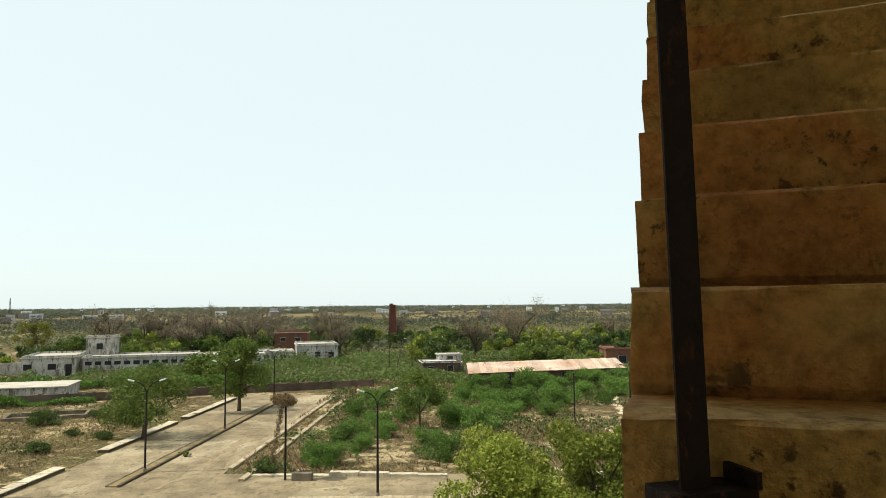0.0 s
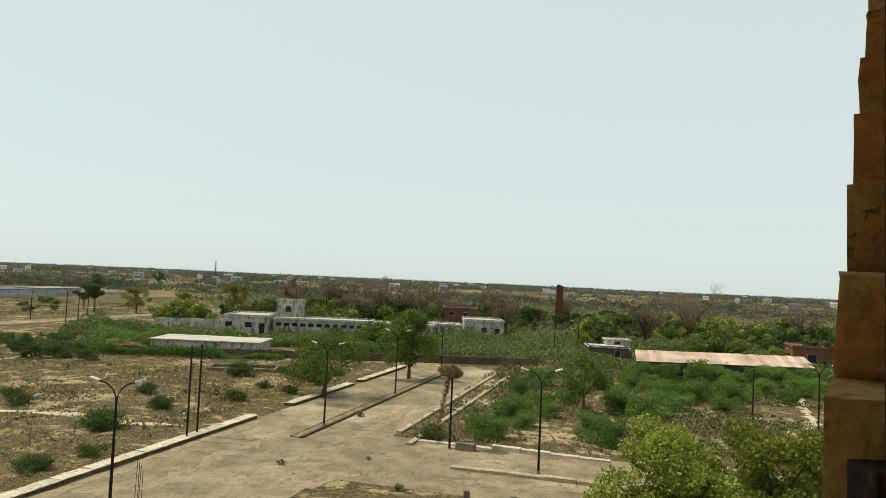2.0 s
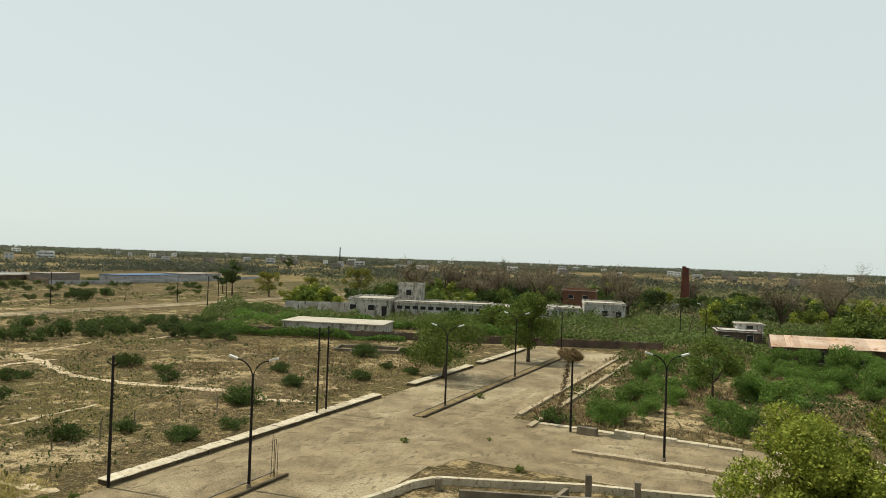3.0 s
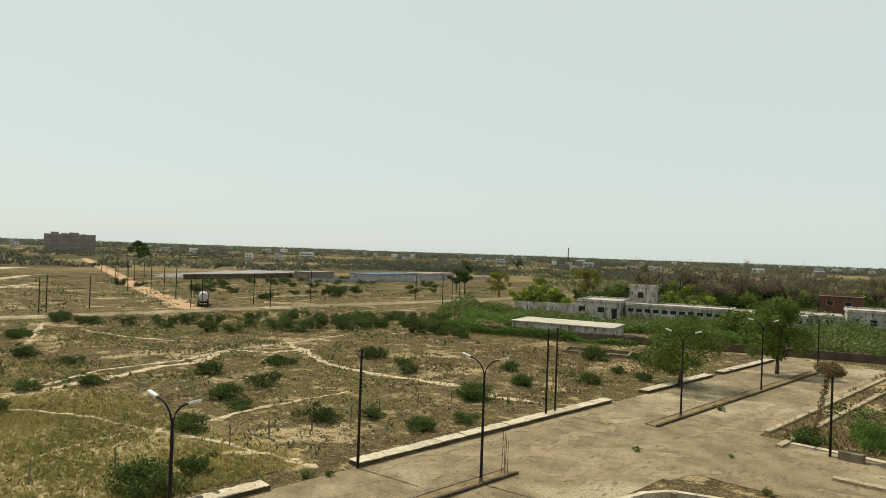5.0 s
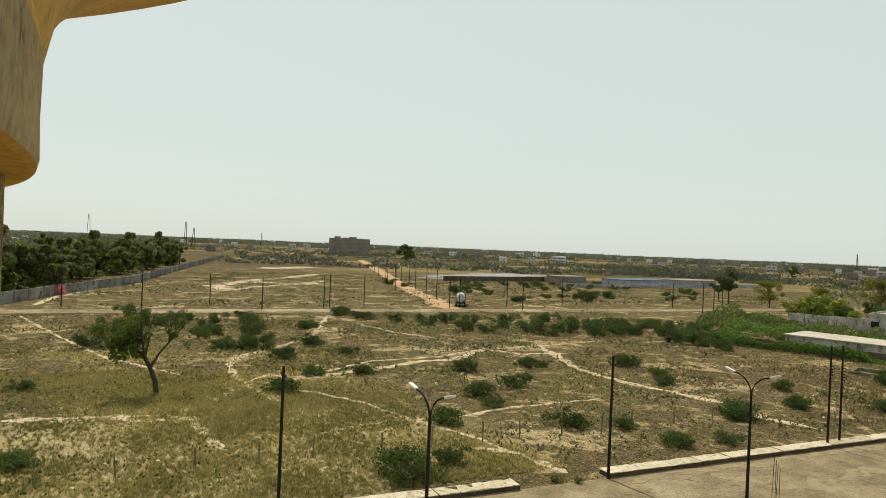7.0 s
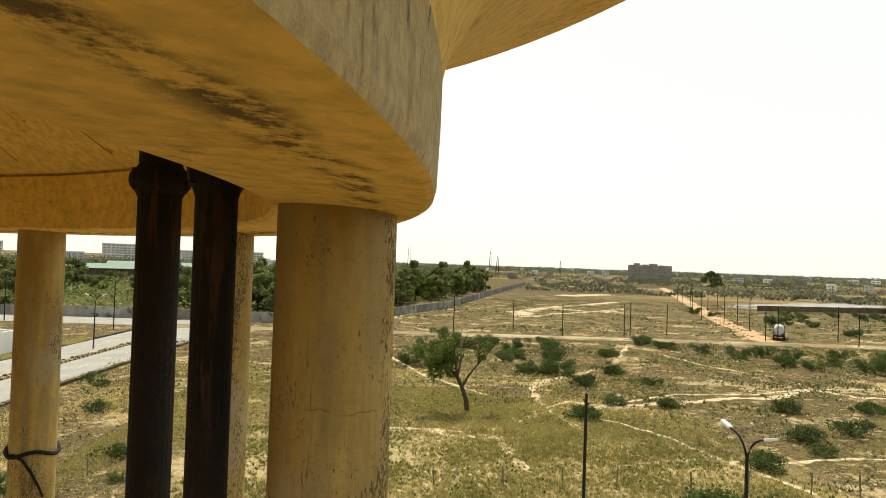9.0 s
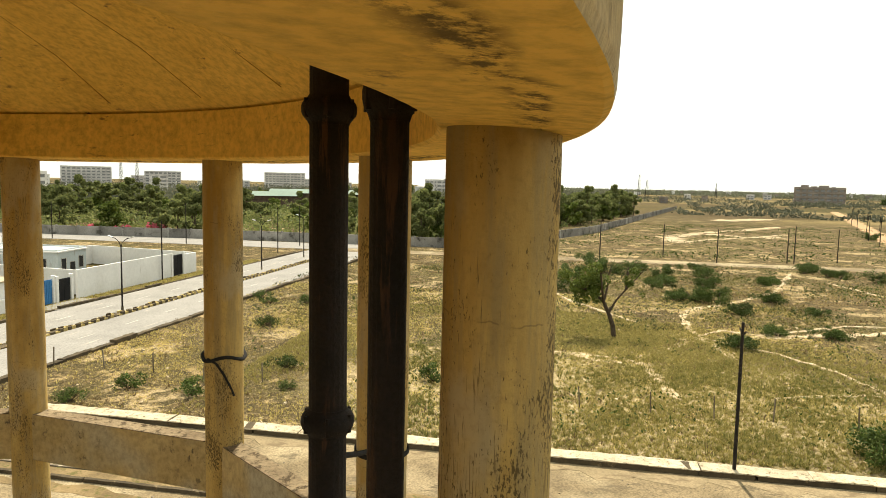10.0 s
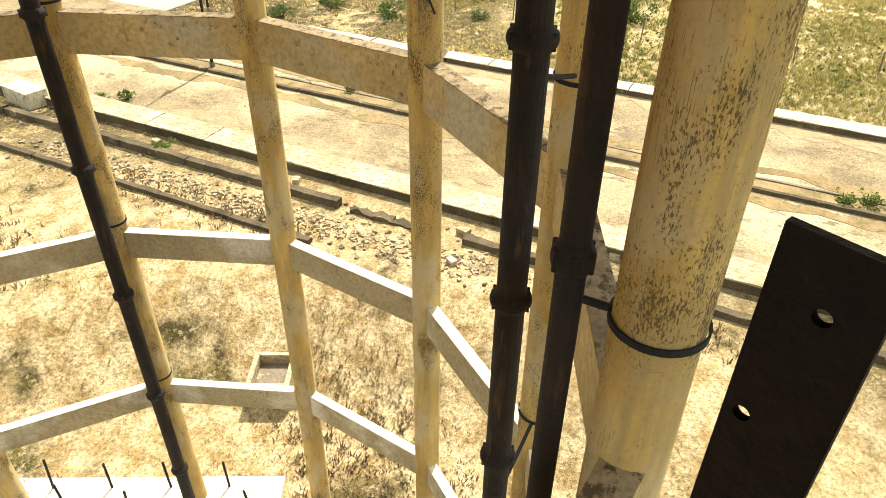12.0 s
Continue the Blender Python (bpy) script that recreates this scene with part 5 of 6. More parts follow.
rp = random.Random(9)
for y in (-32.7, -29, -25.4, -21.4, -17.4, -13.6, -9.8, -5.6, -1.3, 2.5, 6.5, 10.0, 13.2, 17.4, 20.8, 24.6, 27.5, 31, 34, 37.1, 41.5, 44.7, 48.5):
    fence_post(-39.6 + 0.045 * (y - 20) + rp.uniform(-0.4, 0.4), y, 1.35, rp.uniform(-5, 5))
for x, y in ((-135.2, -2.0), (-121.0, 9.6), (-135.2, 22.4), (-126.9, 30.2), (-130.5, 43.0), (-131.5, 44.5), (-135.3, 53.2), (-334.6, 141.4), (-251.2, 111.2), (-251, 104), (-225, 96), (-225, 102), (-200.6, 93.8), (-180.7, 86.5), (-200, 86), (-180, 80),
             (-162.6, 81.1), (-149.1, 77.2), (-128.6, 69.8), (-128.6, 72.2), (-131.8, 86.2), (-126.0, 131.3), (-122.0, 83.8), (-134.1, 103.4), (-107.7, 121.3), (-107.4, 124.3), (-125.2, 148), (-290, 124), (-290, 118), (-380, 155)):
    wire_pole(x, y, rp.uniform(6.0, 7.2), False, r=0.1, label="dark pole standing in the field")
for x, y in ((-118, -47.0), (-131.9, -48.0), (-133, -46), (-128, -70), (-129, -100)):
    wire_pole(x, y, 8.0, False, r=0.1, label="dark pole beside the pale road")

# sand blown against the road edges
for k, (u, v0, v1, w) in enumerate(((-31.4, -28, 20, 1.3), (-31.3, 27, 56, 1.1), (-20.3, -50, 30, 1.1), (-24.3, -34, 10, 0.7), (-26.8, -34, 10, 0.8), (-19.6, 56, 96, 0.8), (-22.5, 34, 46, 1.6), (-27.5, 36, 49, 1.4))):
    strip("sand_drift", [tuple(uv(u + 0.25 * math.sin(v * 0.5 + k), v))[:2] for v in range(v0, v1, 4)], w, 0.045, EARTH if k in (3, 4) else DRIFT, "sand blown over the road edge", "sand", rag=0.45, seed=60 + k)
for k, pp in enumerate(([(-30.5, 33), (-27, 37), (-24.5, 42), (-20, 45)], [(-24, 34), (-21, 38), (-17, 43)], [(-29, 50), (-27.5, 58), (-28, 66)], [(-22, 50), (-21, 58), (-22, 70)], [(-12, 44.5), (-2, 45.5), (10, 44.8)], [(-14, 51), (-4, 52), (8, 52)])):
    strip("sand_drift", [tuple(uv(*p))[:2] for p in pp], (1.6, 1.2, 1.3, 1.0, 1.2, 1.5)[k], 0.042, DRIFT, "thin sand drifted over the road", "sand", rag=0.48, seed=80 + k)


# bare reinforcing bars left standing in the median
bars = thing("standing_bars", tuple(uv(-25.6, 32.2)), "thin rusty bars standing in the median", "bars")
for k in range(4):
    bm = bmesh.new()
    tube(bm, [(0.12 * k, 0.1 * (k % 2), 0.0), (0.12 * k - 0.12, 0.25, 2.6 - 0.2 * k)], 0.016, 5)
    part("bar", bm, RUST, bars)


# ---- buildings ----
def wall_run(name, pts, h, t, material, label, panel=3.0, pillar=True, cap=None, category="wall", kind=""):
    """A wall along points: panels between pillars, each its own piece."""
    e = thing(name, (0, 0, 0), label, category, kind=kind)
    for (x0, y0), (x1, y1) in zip(pts, pts[1:]):
        L = math.hypot(x1 - x0, y1 - y0)
        n = max(1, round(L / panel))
        a = math.degrees(math.atan2(y1 - y0, x1 - x0))
        bm = bmesh.new()
        box(bm, 0.0, L / n, -t / 2, t / 2, -0.2, h, None, 0.01)
        if cap:
            box(bm, 0.0, L / n, -t / 2 - 0.05, t / 2 + 0.05, h, h + 0.08)
        me = None
        for k in range(n):
            at = pose(x0 + (x1 - x0) * k / n, y0 + (y1 - y0) * k / n, 0, 0, 0, a)
            if me is None:
                ob = part("wall_panel", bm, material, e)
                me = ob.data
            else:
                ob = new("wall_panel", me)
                ob.parent = e
            ob.matrix_basis = at
        if pillar:
            bm = bmesh.new()
            box(bm, -0.18, 0.18, -t / 2 - 0.07, t / 2 + 0.07, -0.2, h + 0.15, None, 0.01)
            me = None
            for k in range(n + 1):
                at = pose(x0 + (x1 - x0) * k / n, y0 + (y1 - y0) * k / n, 0, 0, 0, a)
                if me is None:
                    ob = part("pillar", bm, material, e)
                    me = ob.data
                else:
                    ob = new("pillar", me)
                    ob.parent = e
                ob.matrix_basis = at
    return e


def add_window(e, x, y, z, w, h, face, frame_mat=None, pane_mat=None):
    """A framed opening on a wall; face is the wall's outward turn in degrees (0: -y)."""
    bm = bmesh.new()
    f = 0.07
    for a in ((-w / 2 - f, w / 2 + f, h / 2, h / 2 + f), (-w / 2 - f, w / 2 + f, -h / 2 - f, -h / 2), (-w / 2 - f, -w / 2, -h / 2, h / 2), (w / 2, w / 2 + f, -h / 2, h / 2)):
        box(bm, a[0], a[1], -0.06, 0.02, a[2], a[3])
    ob = part("window", bm, frame_mat or OLDWALL, e)
    ob.matrix_basis = pose(x, y, z, 0, 0, face)
    bm = bmesh.new()
    box(bm, -w / 2, w / 2, -0.012, 0.01, -h / 2, h / 2)
    part("pane", bm, pane_mat or DARK, ob, "dark opening")
    return ob


def block(name, x, y, turn, w, d, h, material, label, category="building", roofmat=None, wins=(), parapet=0.35, storeys=1):
    """A flat-roofed building: walls, roof slab with parapet, openings."""
    e = thing(name, (x, y, 0), label, category, turn=turn)
    bm = bmesh.new()
    box(bm, -w / 2, w / 2, -d / 2, d / 2, -0.2, h - 0.15, None, 0.02)
    part("wall", bm, material, e)
    bm = bmesh.new()
    box(bm, -w / 2 - 0.25, w / 2 + 0.25, -d / 2 - 0.25, d / 2 + 0.25, h - 0.15, h)
    part("roof", bm, roofmat or material, e)
    if parapet:
        for k, (x0, x1, y0, y1) in enumerate(((-w / 2, w / 2, -d / 2, -d / 2 + 0.15), (-w / 2, w / 2, d / 2 - 0.15, d / 2), (-w / 2, -w / 2 + 0.15, -d / 2 + 0.15, d / 2 - 0.15), (w / 2 - 0.15, w / 2, -d / 2 + 0.15, d / 2 - 0.15))):
            bm = bmesh.new()
            box(bm, x0, x1, y0, y1, h, h + parapet)
            part("parapet", bm, material, e)
    for wx, wz, ww, wh, side in wins:
        if side == 0:
            add_window(e, wx, -d / 2, wz, ww, wh, 0)
        elif side == 1:
            add_window(e, w / 2, wx, wz, ww, wh, 90)
        else:
            add_window(e, -w / 2, wx, wz, ww, wh, -90)
    return e


ROOFDUST = mat("dusty_flat_roof", (0.46, 0.41, 0.33), (0.34, 0.3, 0.24), 0.4, 5, 0.95, 0.2, vary=0.1)
# derelict works behind the compound wall
block("shed", -62.1, 102.1, 14.4, 16.9, 8, 1.8, OLDWALL, "low derelict shed with a pale flat roof", "shed", ROOFDUST, [], 0)
block("building", -74.5, 137.5, 18, 9, 14, 3.6, OLDWALL, "derelict white building stained black", "building", ROOFDUST, [(-3.5, 1.9, 1.4, 1.1, 0), (0.5, 1.9, 1.4, 1.1, 0), (3.3, 1.2, 1.1, 2.2, 0), (-3, 1.9, 1.2, 1.0, 1), (3, 1.9, 1.2, 1.0, 1)])
block("stair_tower", -68.5, 143.5, 10, 5.2, 4.2, 6.8, OLDWALL, "tall stained stair head of a derelict building", "building", ROOFDUST, [(0, 5.0, 1.2, 1.2, 0), (0, 2.0, 1.2, 1.2, 0)])
block("long_building", -58.8, 140.6, 14.5, 20.4, 9, 3.3, OLDWALL, "long derelict white building with broken windows", "building", ROOFDUST, [(-9.2 + 1.7 * k, 2.2, 1.15, 0.7, 0) for k in range(12)], 0.3)
block("long_building", -42.5, 145.2, 14.5, 12.5, 8, 3.1, OLDWALL, "lower end of a long derelict white building", "building", ROOFDUST, [(-5 + 2.0 * k, 2.0, 1.1, 0.7, 0) for k in range(6)], 0.2)
block("building", -28.6, 163.5, 14, 9.0, 12, 3.9, OLDWALL, "derelict white workshop with a flat roof", "building", ROOFDUST, [(-3, 1.9, 1.2, 1.1, 0), (0, 1.9, 1.2, 1.1, 0), (3, 1.2, 1.2, 2.2, 0)])
block("annex", -35.5, 152.5, 14, 7.5, 8, 3.1, OLDWALL, "low stained annex of a derelict workshop", "building", ROOFDUST, [(-1.8, 1.9, 1.1, 1.0, 0), (1.6, 1.9, 1.1, 1.0, 0)], 0.2)
block("brick_block", -37.0, 178, 5, 8.0, 6, 6.1, BRICK, "square red brick block on a derelict building", "building", ROOFDUST, [(-2, 4.4, 1.3, 0.8, 0), (1.6, 4.4, 1.3, 0.8, 0)], 0.25)
block("brick_building", 38, 136, -4, 12, 8, 4.2, BRICK, "ruined red brick building in the scrub", "building", BRICK, [(-3, 2.2, 1.4, 1.4, 0), (2, 2.2, 1.4, 1.4, 0)], 0.2)
block("small_house", 0.2, 125.5, 8, 6.6, 6, 2.8, DARKWALL, "small dark plastered house with a pale parapet", "house", OLDWALL, [(-2, 1.5, 1.0, 1.0, 0), (1.5, 1.2, 0.9, 2.0, 0)], 0.15)
block("upper_room", 1.9, 129.0, 8, 4.2, 3.2, 3.8, OLDWALL, "plastered room with a pale roof behind a small house", "house", ROOFDUST, [(0, 3.2, 1.0, 0.5, 0)], 0.1)

# long shed with rusty tin sheets
shed = thing("tin_shed", (4.5, 106.2, 0), "long shed with a rusty tin roof", "shed", turn=15.8)
L = 27.0
bm = bmesh.new()
for v in box(bm, 0.2, L - 0.2, 0.6, 13.0, -0.2, 2.36):
    v.co.x += 0.283 * v.co.y
part("wall", bm, DARKWALL, shed)
bm = bmesh.new()
nv = 9
for side in (0, 1):
    cols = []
    for i in range(nv):
        x = 1.02 * i / (nv - 1)
        lift = 0.03 * (i % 2)
        if side == 0:
            cols.append((bm.verts.new((x, -0.1, 2.4 + lift)), bm.verts.new((x + 1.95, 6.9, 3.42 + lift))))
        else:
            cols.append((bm.verts.new((x + 1.95, 6.9, 3.42 + lift)), bm.verts.new((x + 3.93, 13.9, 2.4 + lift))))
    for c0, c1 in zip(cols, cols[1:]):
        bm.faces.new((c0[0], c1[0], c1[1], c0[1]))
sheet = part("roof_sheet", bm, TIN, shed)
sheet.matrix_basis = pose(0, 0, 0)
for k in range(1, int(L)):
    ob = new("roof_sheet", sheet.data)
    ob.parent = shed
    ob.matrix_basis = pose(k * 1.0, 0, rp.uniform(-0.02, 0.03), rp.uniform(-0.3, 0.3), 0, rp.uniform(-0.3, 0.3))
for x in (1.5, 6.5, 11.5, 16.5, 21.5, 25.5):
    add_window(shed, x, 0.6, 1.2, 1.4, 1.6, 0)

SOOTBRICK = mat("sooty_chimney_brick", (0.13, 0.05, 0.034), (0.085, 0.04, 0.03), 0.8, 10, 0.95, 0.4, stain=(0.04, 0.028, 0.022), stain_at=0.56, stain_scale=(0.9, 0.9, 0.3), vary=0)
# chimney: square, tapered, with a broken top
chim = thing("chimney", (-13.6, 208, 0), "tapered red brick factory chimney", "chimney")
bm = bmesh.new()
for k in range(12):
    a, b = 1.35 - 0.55 * k / 12, 1.35 - 0.55 * (k + 1) / 12
    g = box(bm, -a, a, -a, a, 12.3 * k / 12 - (0.3 if k == 0 else 0), 12.3 * (k + 1) / 12)
part("shaft", bm, SOOTBRICK, chim)
bm = bmesh.new()
box(bm, -0.95, 0.95, -0.95, 0.95, 12.3, 12.75)
box(bm, -0.85, 0.1, -0.85, 0.85, 12.75, 13.1)
part("crown_course", bm, SOOTBRICK, chim, "broken darker brick top")

for k, (x, y) in enumerate(((-107, 262), (-104.2, 263), (-101.6, 264))):
    bm = bmesh.new()
    tube(bm, [(0, 0, -0.2), (0, 0, 6.6), (0, 0, 7.0)], [1.25, 1.25, 0.5], 16)
    ob = link("storage_tank", bm, RUST)
    ob.matrix_world = pose(x, y, 0)
    tagged(ob, "upright dark steel storage tank", "tank", "storage tanks")

wall_run("compound_wall", [(-79.0, 88.8), (-71.2, 90.0), (-57.0, 94.6), (-26.0, 105.6), (-10.4, 111.0)], 1.15, 0.25, DARKWALL, "long sooty brick compound wall with pillars", 3.2)
wall_run("compound_wall", [(-79.0, 88.8), (-84, 102), (-93, 126)], 0.9, 0.25, DARKWALL, "broken sooty brick compound wall", 3.2)
# low foundations in the field
for (x0, y0, x1, y1) in ((-51.0, 84.5, -43.0, 87.2), (-49.5, 80.6, -41.5, 83.4), (-51.0, 84.5, -49.5, 80.6), (-46.5, 86.0, -45.2, 82.1), (-43.0, 87.2, -41.5, 83.4)):
    wall_run("foundation_wall", [(x0, y0), (x1, y1)], 0.4, 0.3, DARKKERB, "low bare foundation wall in the grass", 2.5, False)

# walled plot beside the side road
wall_run("plot_wall", [(-17.6, 31.5), (-16.9, 33.8), (-16.5, 35.6), (-15.6, 37.0), (-12.0, 38.3), (-7.4, 40.0), (-4.2, 40.6), (0.2, 41.6), (14, 44.0)], 0.42, 0.35, KERB, "low whitewashed plot wall, curved at its corner", 2.0, False)
wall_run("ground_beam", [(-13.6, 35.6), (-8.6, 37.2), (-4.8, 38.6), (4.0, 40.4)], 0.4, 0.25, DARKKERB, "bare concrete ground beam of an unfinished plot", 2.0, False)
wall_run("ground_beam", [(-8.4, 38.8), (-8.9, 35.0)], 0.4, 0.25, DARKKERB, "bare concrete ground beam of an unfinished plot", 2.0, False)
for x, y, h in ((-7.1, 38.2, 1.5), (-4.6, 38.9, 1.3), (-15.0, 36.0, 0.7)):
    bm = bmesh.new()
    box(bm, -0.17, 0.17, -0.17, 0.17, -0.2, h, None, 0.015)
    ob = link("concrete_stub", bm, DARKKERB)
    ob.matrix_world = pose(x, y, 0, 0, 0, 15)
    tagged(ob, "short bare concrete column stub", "column", "column stubs")
bm = bmesh.new()
box(bm, -0.75, 0.75, -0.3, 0.3, -0.1, 0.6, None, 0.03)
sb = link("service_box", bm, DARKKERB)
sb.matrix_world = pose(-10.1, 53.0, 0, 0, 0, -5)
tagged(sb, "low concrete service box beside the kerb", "box")

# dead creeper bundled on top of a pole
creeper = thing("dead_creeper", (-11.5, 53.1, 0), "bundle of dead brown creeper hanging on a pole", "creeper")
rng = np.random.default_rng(91)
pts = clump_points(rng, [(0, 0, 5.9, 0.75), (-0.6, 0.1, 6.0, 0.5), (0.5, 0, 5.8, 0.45)], 2600, 0.7)
new("tangle", quad_mesh("tangle", pts, rng, rng.uniform(0.06, 0.16, 2600), BROWNGRASS, 0.25)).parent = creeper
n = 900
q = rng.uniform(0, 1, n)
pts = np.stack([-0.2 - 0.7 * q + rng.normal(size=n) * 0.12, rng.normal(size=n) * 0.1, 5.4 - 4.0 * q], 1)
new("hanging_strand", quad_mesh("hanging_strand", pts, rng, rng.uniform(0.05, 0.13, n), BROWNGRASS, 0.25)).parent = creeper

# ---- under the tower: inspection chamber, slab with bars, rubble ----
ch = thing("inspection_chamber", (-10.9, -10.0, -1.5), "open concrete inspection chamber in dry grass", "chamber", turn=24)
for a in ((-0.75, 0.75, 0.5, 0.65), (-0.75, 0.75, -0.65, -0.5), (-0.75, -0.6, -0.5, 0.5), (0.6, 0.75, -0.5, 0.5)):
    bm = bmesh.new()
    box(bm, a[0] * 0.92, a[1] * 0.92, a[2] * 0.92, a[3] * 0.92, -0.8, 0.36, None, 0.01)
    part("side_wall", bm, WORNCAP, ch)
bm = bmesh.new()
box(bm, -0.54, 0.54, -0.45, 0.45, -0.5, 0.02)
part("bottom", bm, DARKKERB, ch, "dark earth bottom")
SLABMAT = mat("white_fresh_concrete", (0.72, 0.68, 0.58), (0.6, 0.54, 0.43), 0.8, 12, 0.9, 0.2, vary=0)
sl = thing("foundation_slab", (-4.4, -10.6, -2.0), "pale concrete foundation slab with rusty bars", "slab", turn=math.degrees(math.atan2(6.0, -2.8)))
bm = bmesh.new()
box(bm, -4.1, 4.1, -2.7, 2.6, -0.2, 0.12, None, 0.02)
part("slab", bm, SLABMAT, sl)
for k in range(11):
    bm = bmesh.new()
    x = -3.7 + 0.72 * k
    yy = 2.3 if k % 2 else 1.55
    tube(bm, [(x, yy, 0.1), (x + rp.uniform(-0.1, 0.1), yy + rp.uniform(-0.06, 0.06), rp.uniform(0.8, 1.2))], 0.03, 6)
    part("rebar", bm, IRON, sl, "rusty steel bar")
for x, y, s in ((-18.8, -21.1, 0.22), (-18.5, -14.1, 0.22), (-17.9, -7.1, 0.26), (-20.1, -24.8, 0.15), (-16.2, -6.8, 0.2), (-18.6, -2.2, 0.2)):
    bm = bmesh.new()
    s *= 0.8
    box(bm, -s, s, -s * 0.7, s * 0.7, -0.03, s * 1.1, None, 0.02)
    ob = link("concrete_block", bm, WORNCAP)
    ob.matrix_world = pose(x, y, 0, 0, 0, rp.uniform(0, 90))
    tagged(ob, "loose pale concrete block beside the kerb", "block", "loose blocks")
bm = bmesh.new()
box(bm, -1.0, 1.0, -0.5, 0.5, -0.1, 0.75, None, 0.03)
ob = link("concrete_plinth", bm, KERB)
ob.matrix_world = pose(-19.6, -29.4, 0, 0, 0, 80)
tagged(ob, "pale concrete plinth beside the road", "plinth")


def stones(name, n, place, lo, hi, material, label, seed):
    """Loose broken stones, each a rough wedge."""
    rng = random.Random(seed)
    verts, faces = [], []
    cube = [(-1, -1, -1), (1, -1, -1), (1, 1, -1), (-1, 1, -1), (-1, -1, 1), (1, -1, 1), (1, 1, 1), (-1, 1, 1)]
    fs = [(0, 3, 2, 1), (4, 5, 6, 7), (0, 1, 5, 4), (1, 2, 6, 5), (2, 3, 7, 6), (3, 0, 4, 7)]
    for _ in range(n):
        x, y = place(rng)
        s = rng.uniform(lo, hi)
        m = pose(x, y, s * 0.3, rng.uniform(-30, 30), rng.uniform(-30, 30), rng.uniform(0, 360)) @ Matrix.Diagonal((s, s * rng.uniform(0.5, 0.9), s * rng.uniform(0.3, 0.6), 1))
        b = len(verts)
        verts += [m @ Vector([c * rng.uniform(0.7, 1.1) for c in v]) for v in cube]
        faces += [tuple(i + b for i in f) for f in fs]
    me = bpy.data.meshes.new(name)
    me.from_pydata([tuple(v) for v in verts], [], faces)
    me.materials.append(material)
    return tagged(new(name, me), label, "rubble", kind="stuff")


RUBBLE = mat("broken_stone", (0.42, 0.33, 0.21), (0.17, 0.13, 0.08), 4.0, 20, 0.95, 0.3, stain=(0.24, 0.12, 0.08), stain_at=0.58, stain_scale=(3, 3, 3), vary=0)
stones("rubble", 1100, lambda r: (lambda y: (-16.0 + 0.04 * y * 0.5 + r.gauss(0, 0.3) - 0.2, y))(r.uniform(-25, -5.5)), 0.02, 0.085, RUBBLE, "broken stones and brick pieces along the drain", 1)
stones("rubble", 260, lambda r: (r.uniform(-18.0, -15.2), r.uniform(-30, -4)), 0.03, 0.1, DARKKERB, "scattered small stones beside the drain", 2)
stones("road_litter", 1600, lambda r: tuple(uv(r.uniform(-31.5, -19.2), r.uniform(-30, 95)))[:2], 0.015, 0.06, DARKKERB, "scattered gravel and dry leaves on the road", 3)
stones("field_stones", 900, lambda r: (r.uniform(-90, -33.5), r.uniform(-30, 70)), 0.04, 0.13, PATHDIRT, "small clods and stones in the field", 4)


# ---- white house and yards beside the pale road ----
wall_run("yard_wall", [(-66.2, -48.6), (-84.0, -48.2)], 3.1, 0.22, WHITEWALL, "long white plastered yard wall", 6.0, False)
wall_run("yard_wall", [(-87.3, -48.1), (-90.3, -48.0), (-94.3, -66.6), (-71.5, -68.0), (-68.6, -49.5)], 2.7, 0.22, WHITEWALL, "white plastered yard wall round an empty plot", 6.0, False)


def gate(x, y, turn, w, h, material, label):
    e = thing("gate", (x, y, 0), label, "gate", turn=turn)
    for s in (-1, 1):
        bm = bmesh.new()
        box(bm, s * w / 4 - w / 4 + 0.02, s * w / 4 + w / 4 - 0.02, -0.04, 0.04, 0.06, h, None, 0.01)
        for k in range(6):
            xx = s * w / 4 - w / 4 + (k + 0.5) * w / 12
            box(bm, xx - 0.03, xx + 0.03, -0.07, -0.04, 0.15, h - 0.1)
        part("leaf", bm, material, e)
    for s in (-1, 1):
        bm = bmesh.new()
        box(bm, s * (w / 2 + 0.2) - 0.18, s * (w / 2 + 0.2) + 0.18, -0.18, 0.18, -0.1, h + 0.35, None, 0.02)
        part("gate_pillar", bm, WHITEWALL, e, "white gate pillar")
    return e


gate(-85.7, -48.15, 181, 2.6, 2.8, DARK, "dark steel yard gate between white pillars")
gate(-64.6, -48.9, 181, 1.9, 2.4, DARK, "dark steel side gate between white pillars")
gate(-61.6, -49.0, 181, 2.8, 2.5, BLUE, "blue steel yard gate between white pillars")
gate(-40.6, -51.4, 172, 3.4, 2.7, BLUE, "wide blue steel gate beside a white wall")
for x0, x1, y0, y1 in ((-66.5, -59.5, -48.4, -46.0), (-43.5, -38.0, -50.8, -46.0)):
    bm = bmesh.new()
    box(bm, x0, x1, y0, y1, -0.1, 0.08, None, 0.01)
    tagged(link("gate_apron", bm, PALEROAD), "pale concrete apron before a gate", "apron", kind="structure")
ROOFBEIGE = mat("beige_sheet_roof", (0.45, 0.39, 0.28), (0.36, 0.3, 0.2), 0.3, 6, 0.8, 0.1)
# White house walls, their bluish shade put into the base colour.
SHADEBLUE = mat("white_wall_in_blue_shade", (0.5, 0.55, 0.56), (0.42, 0.47, 0.48), 0.4, 5, 0.85, 0.1, stain=(0.33, 0.33, 0.3), stain_at=0.62, stain_scale=(1, 1, 0.2), fine_amt=0.12)
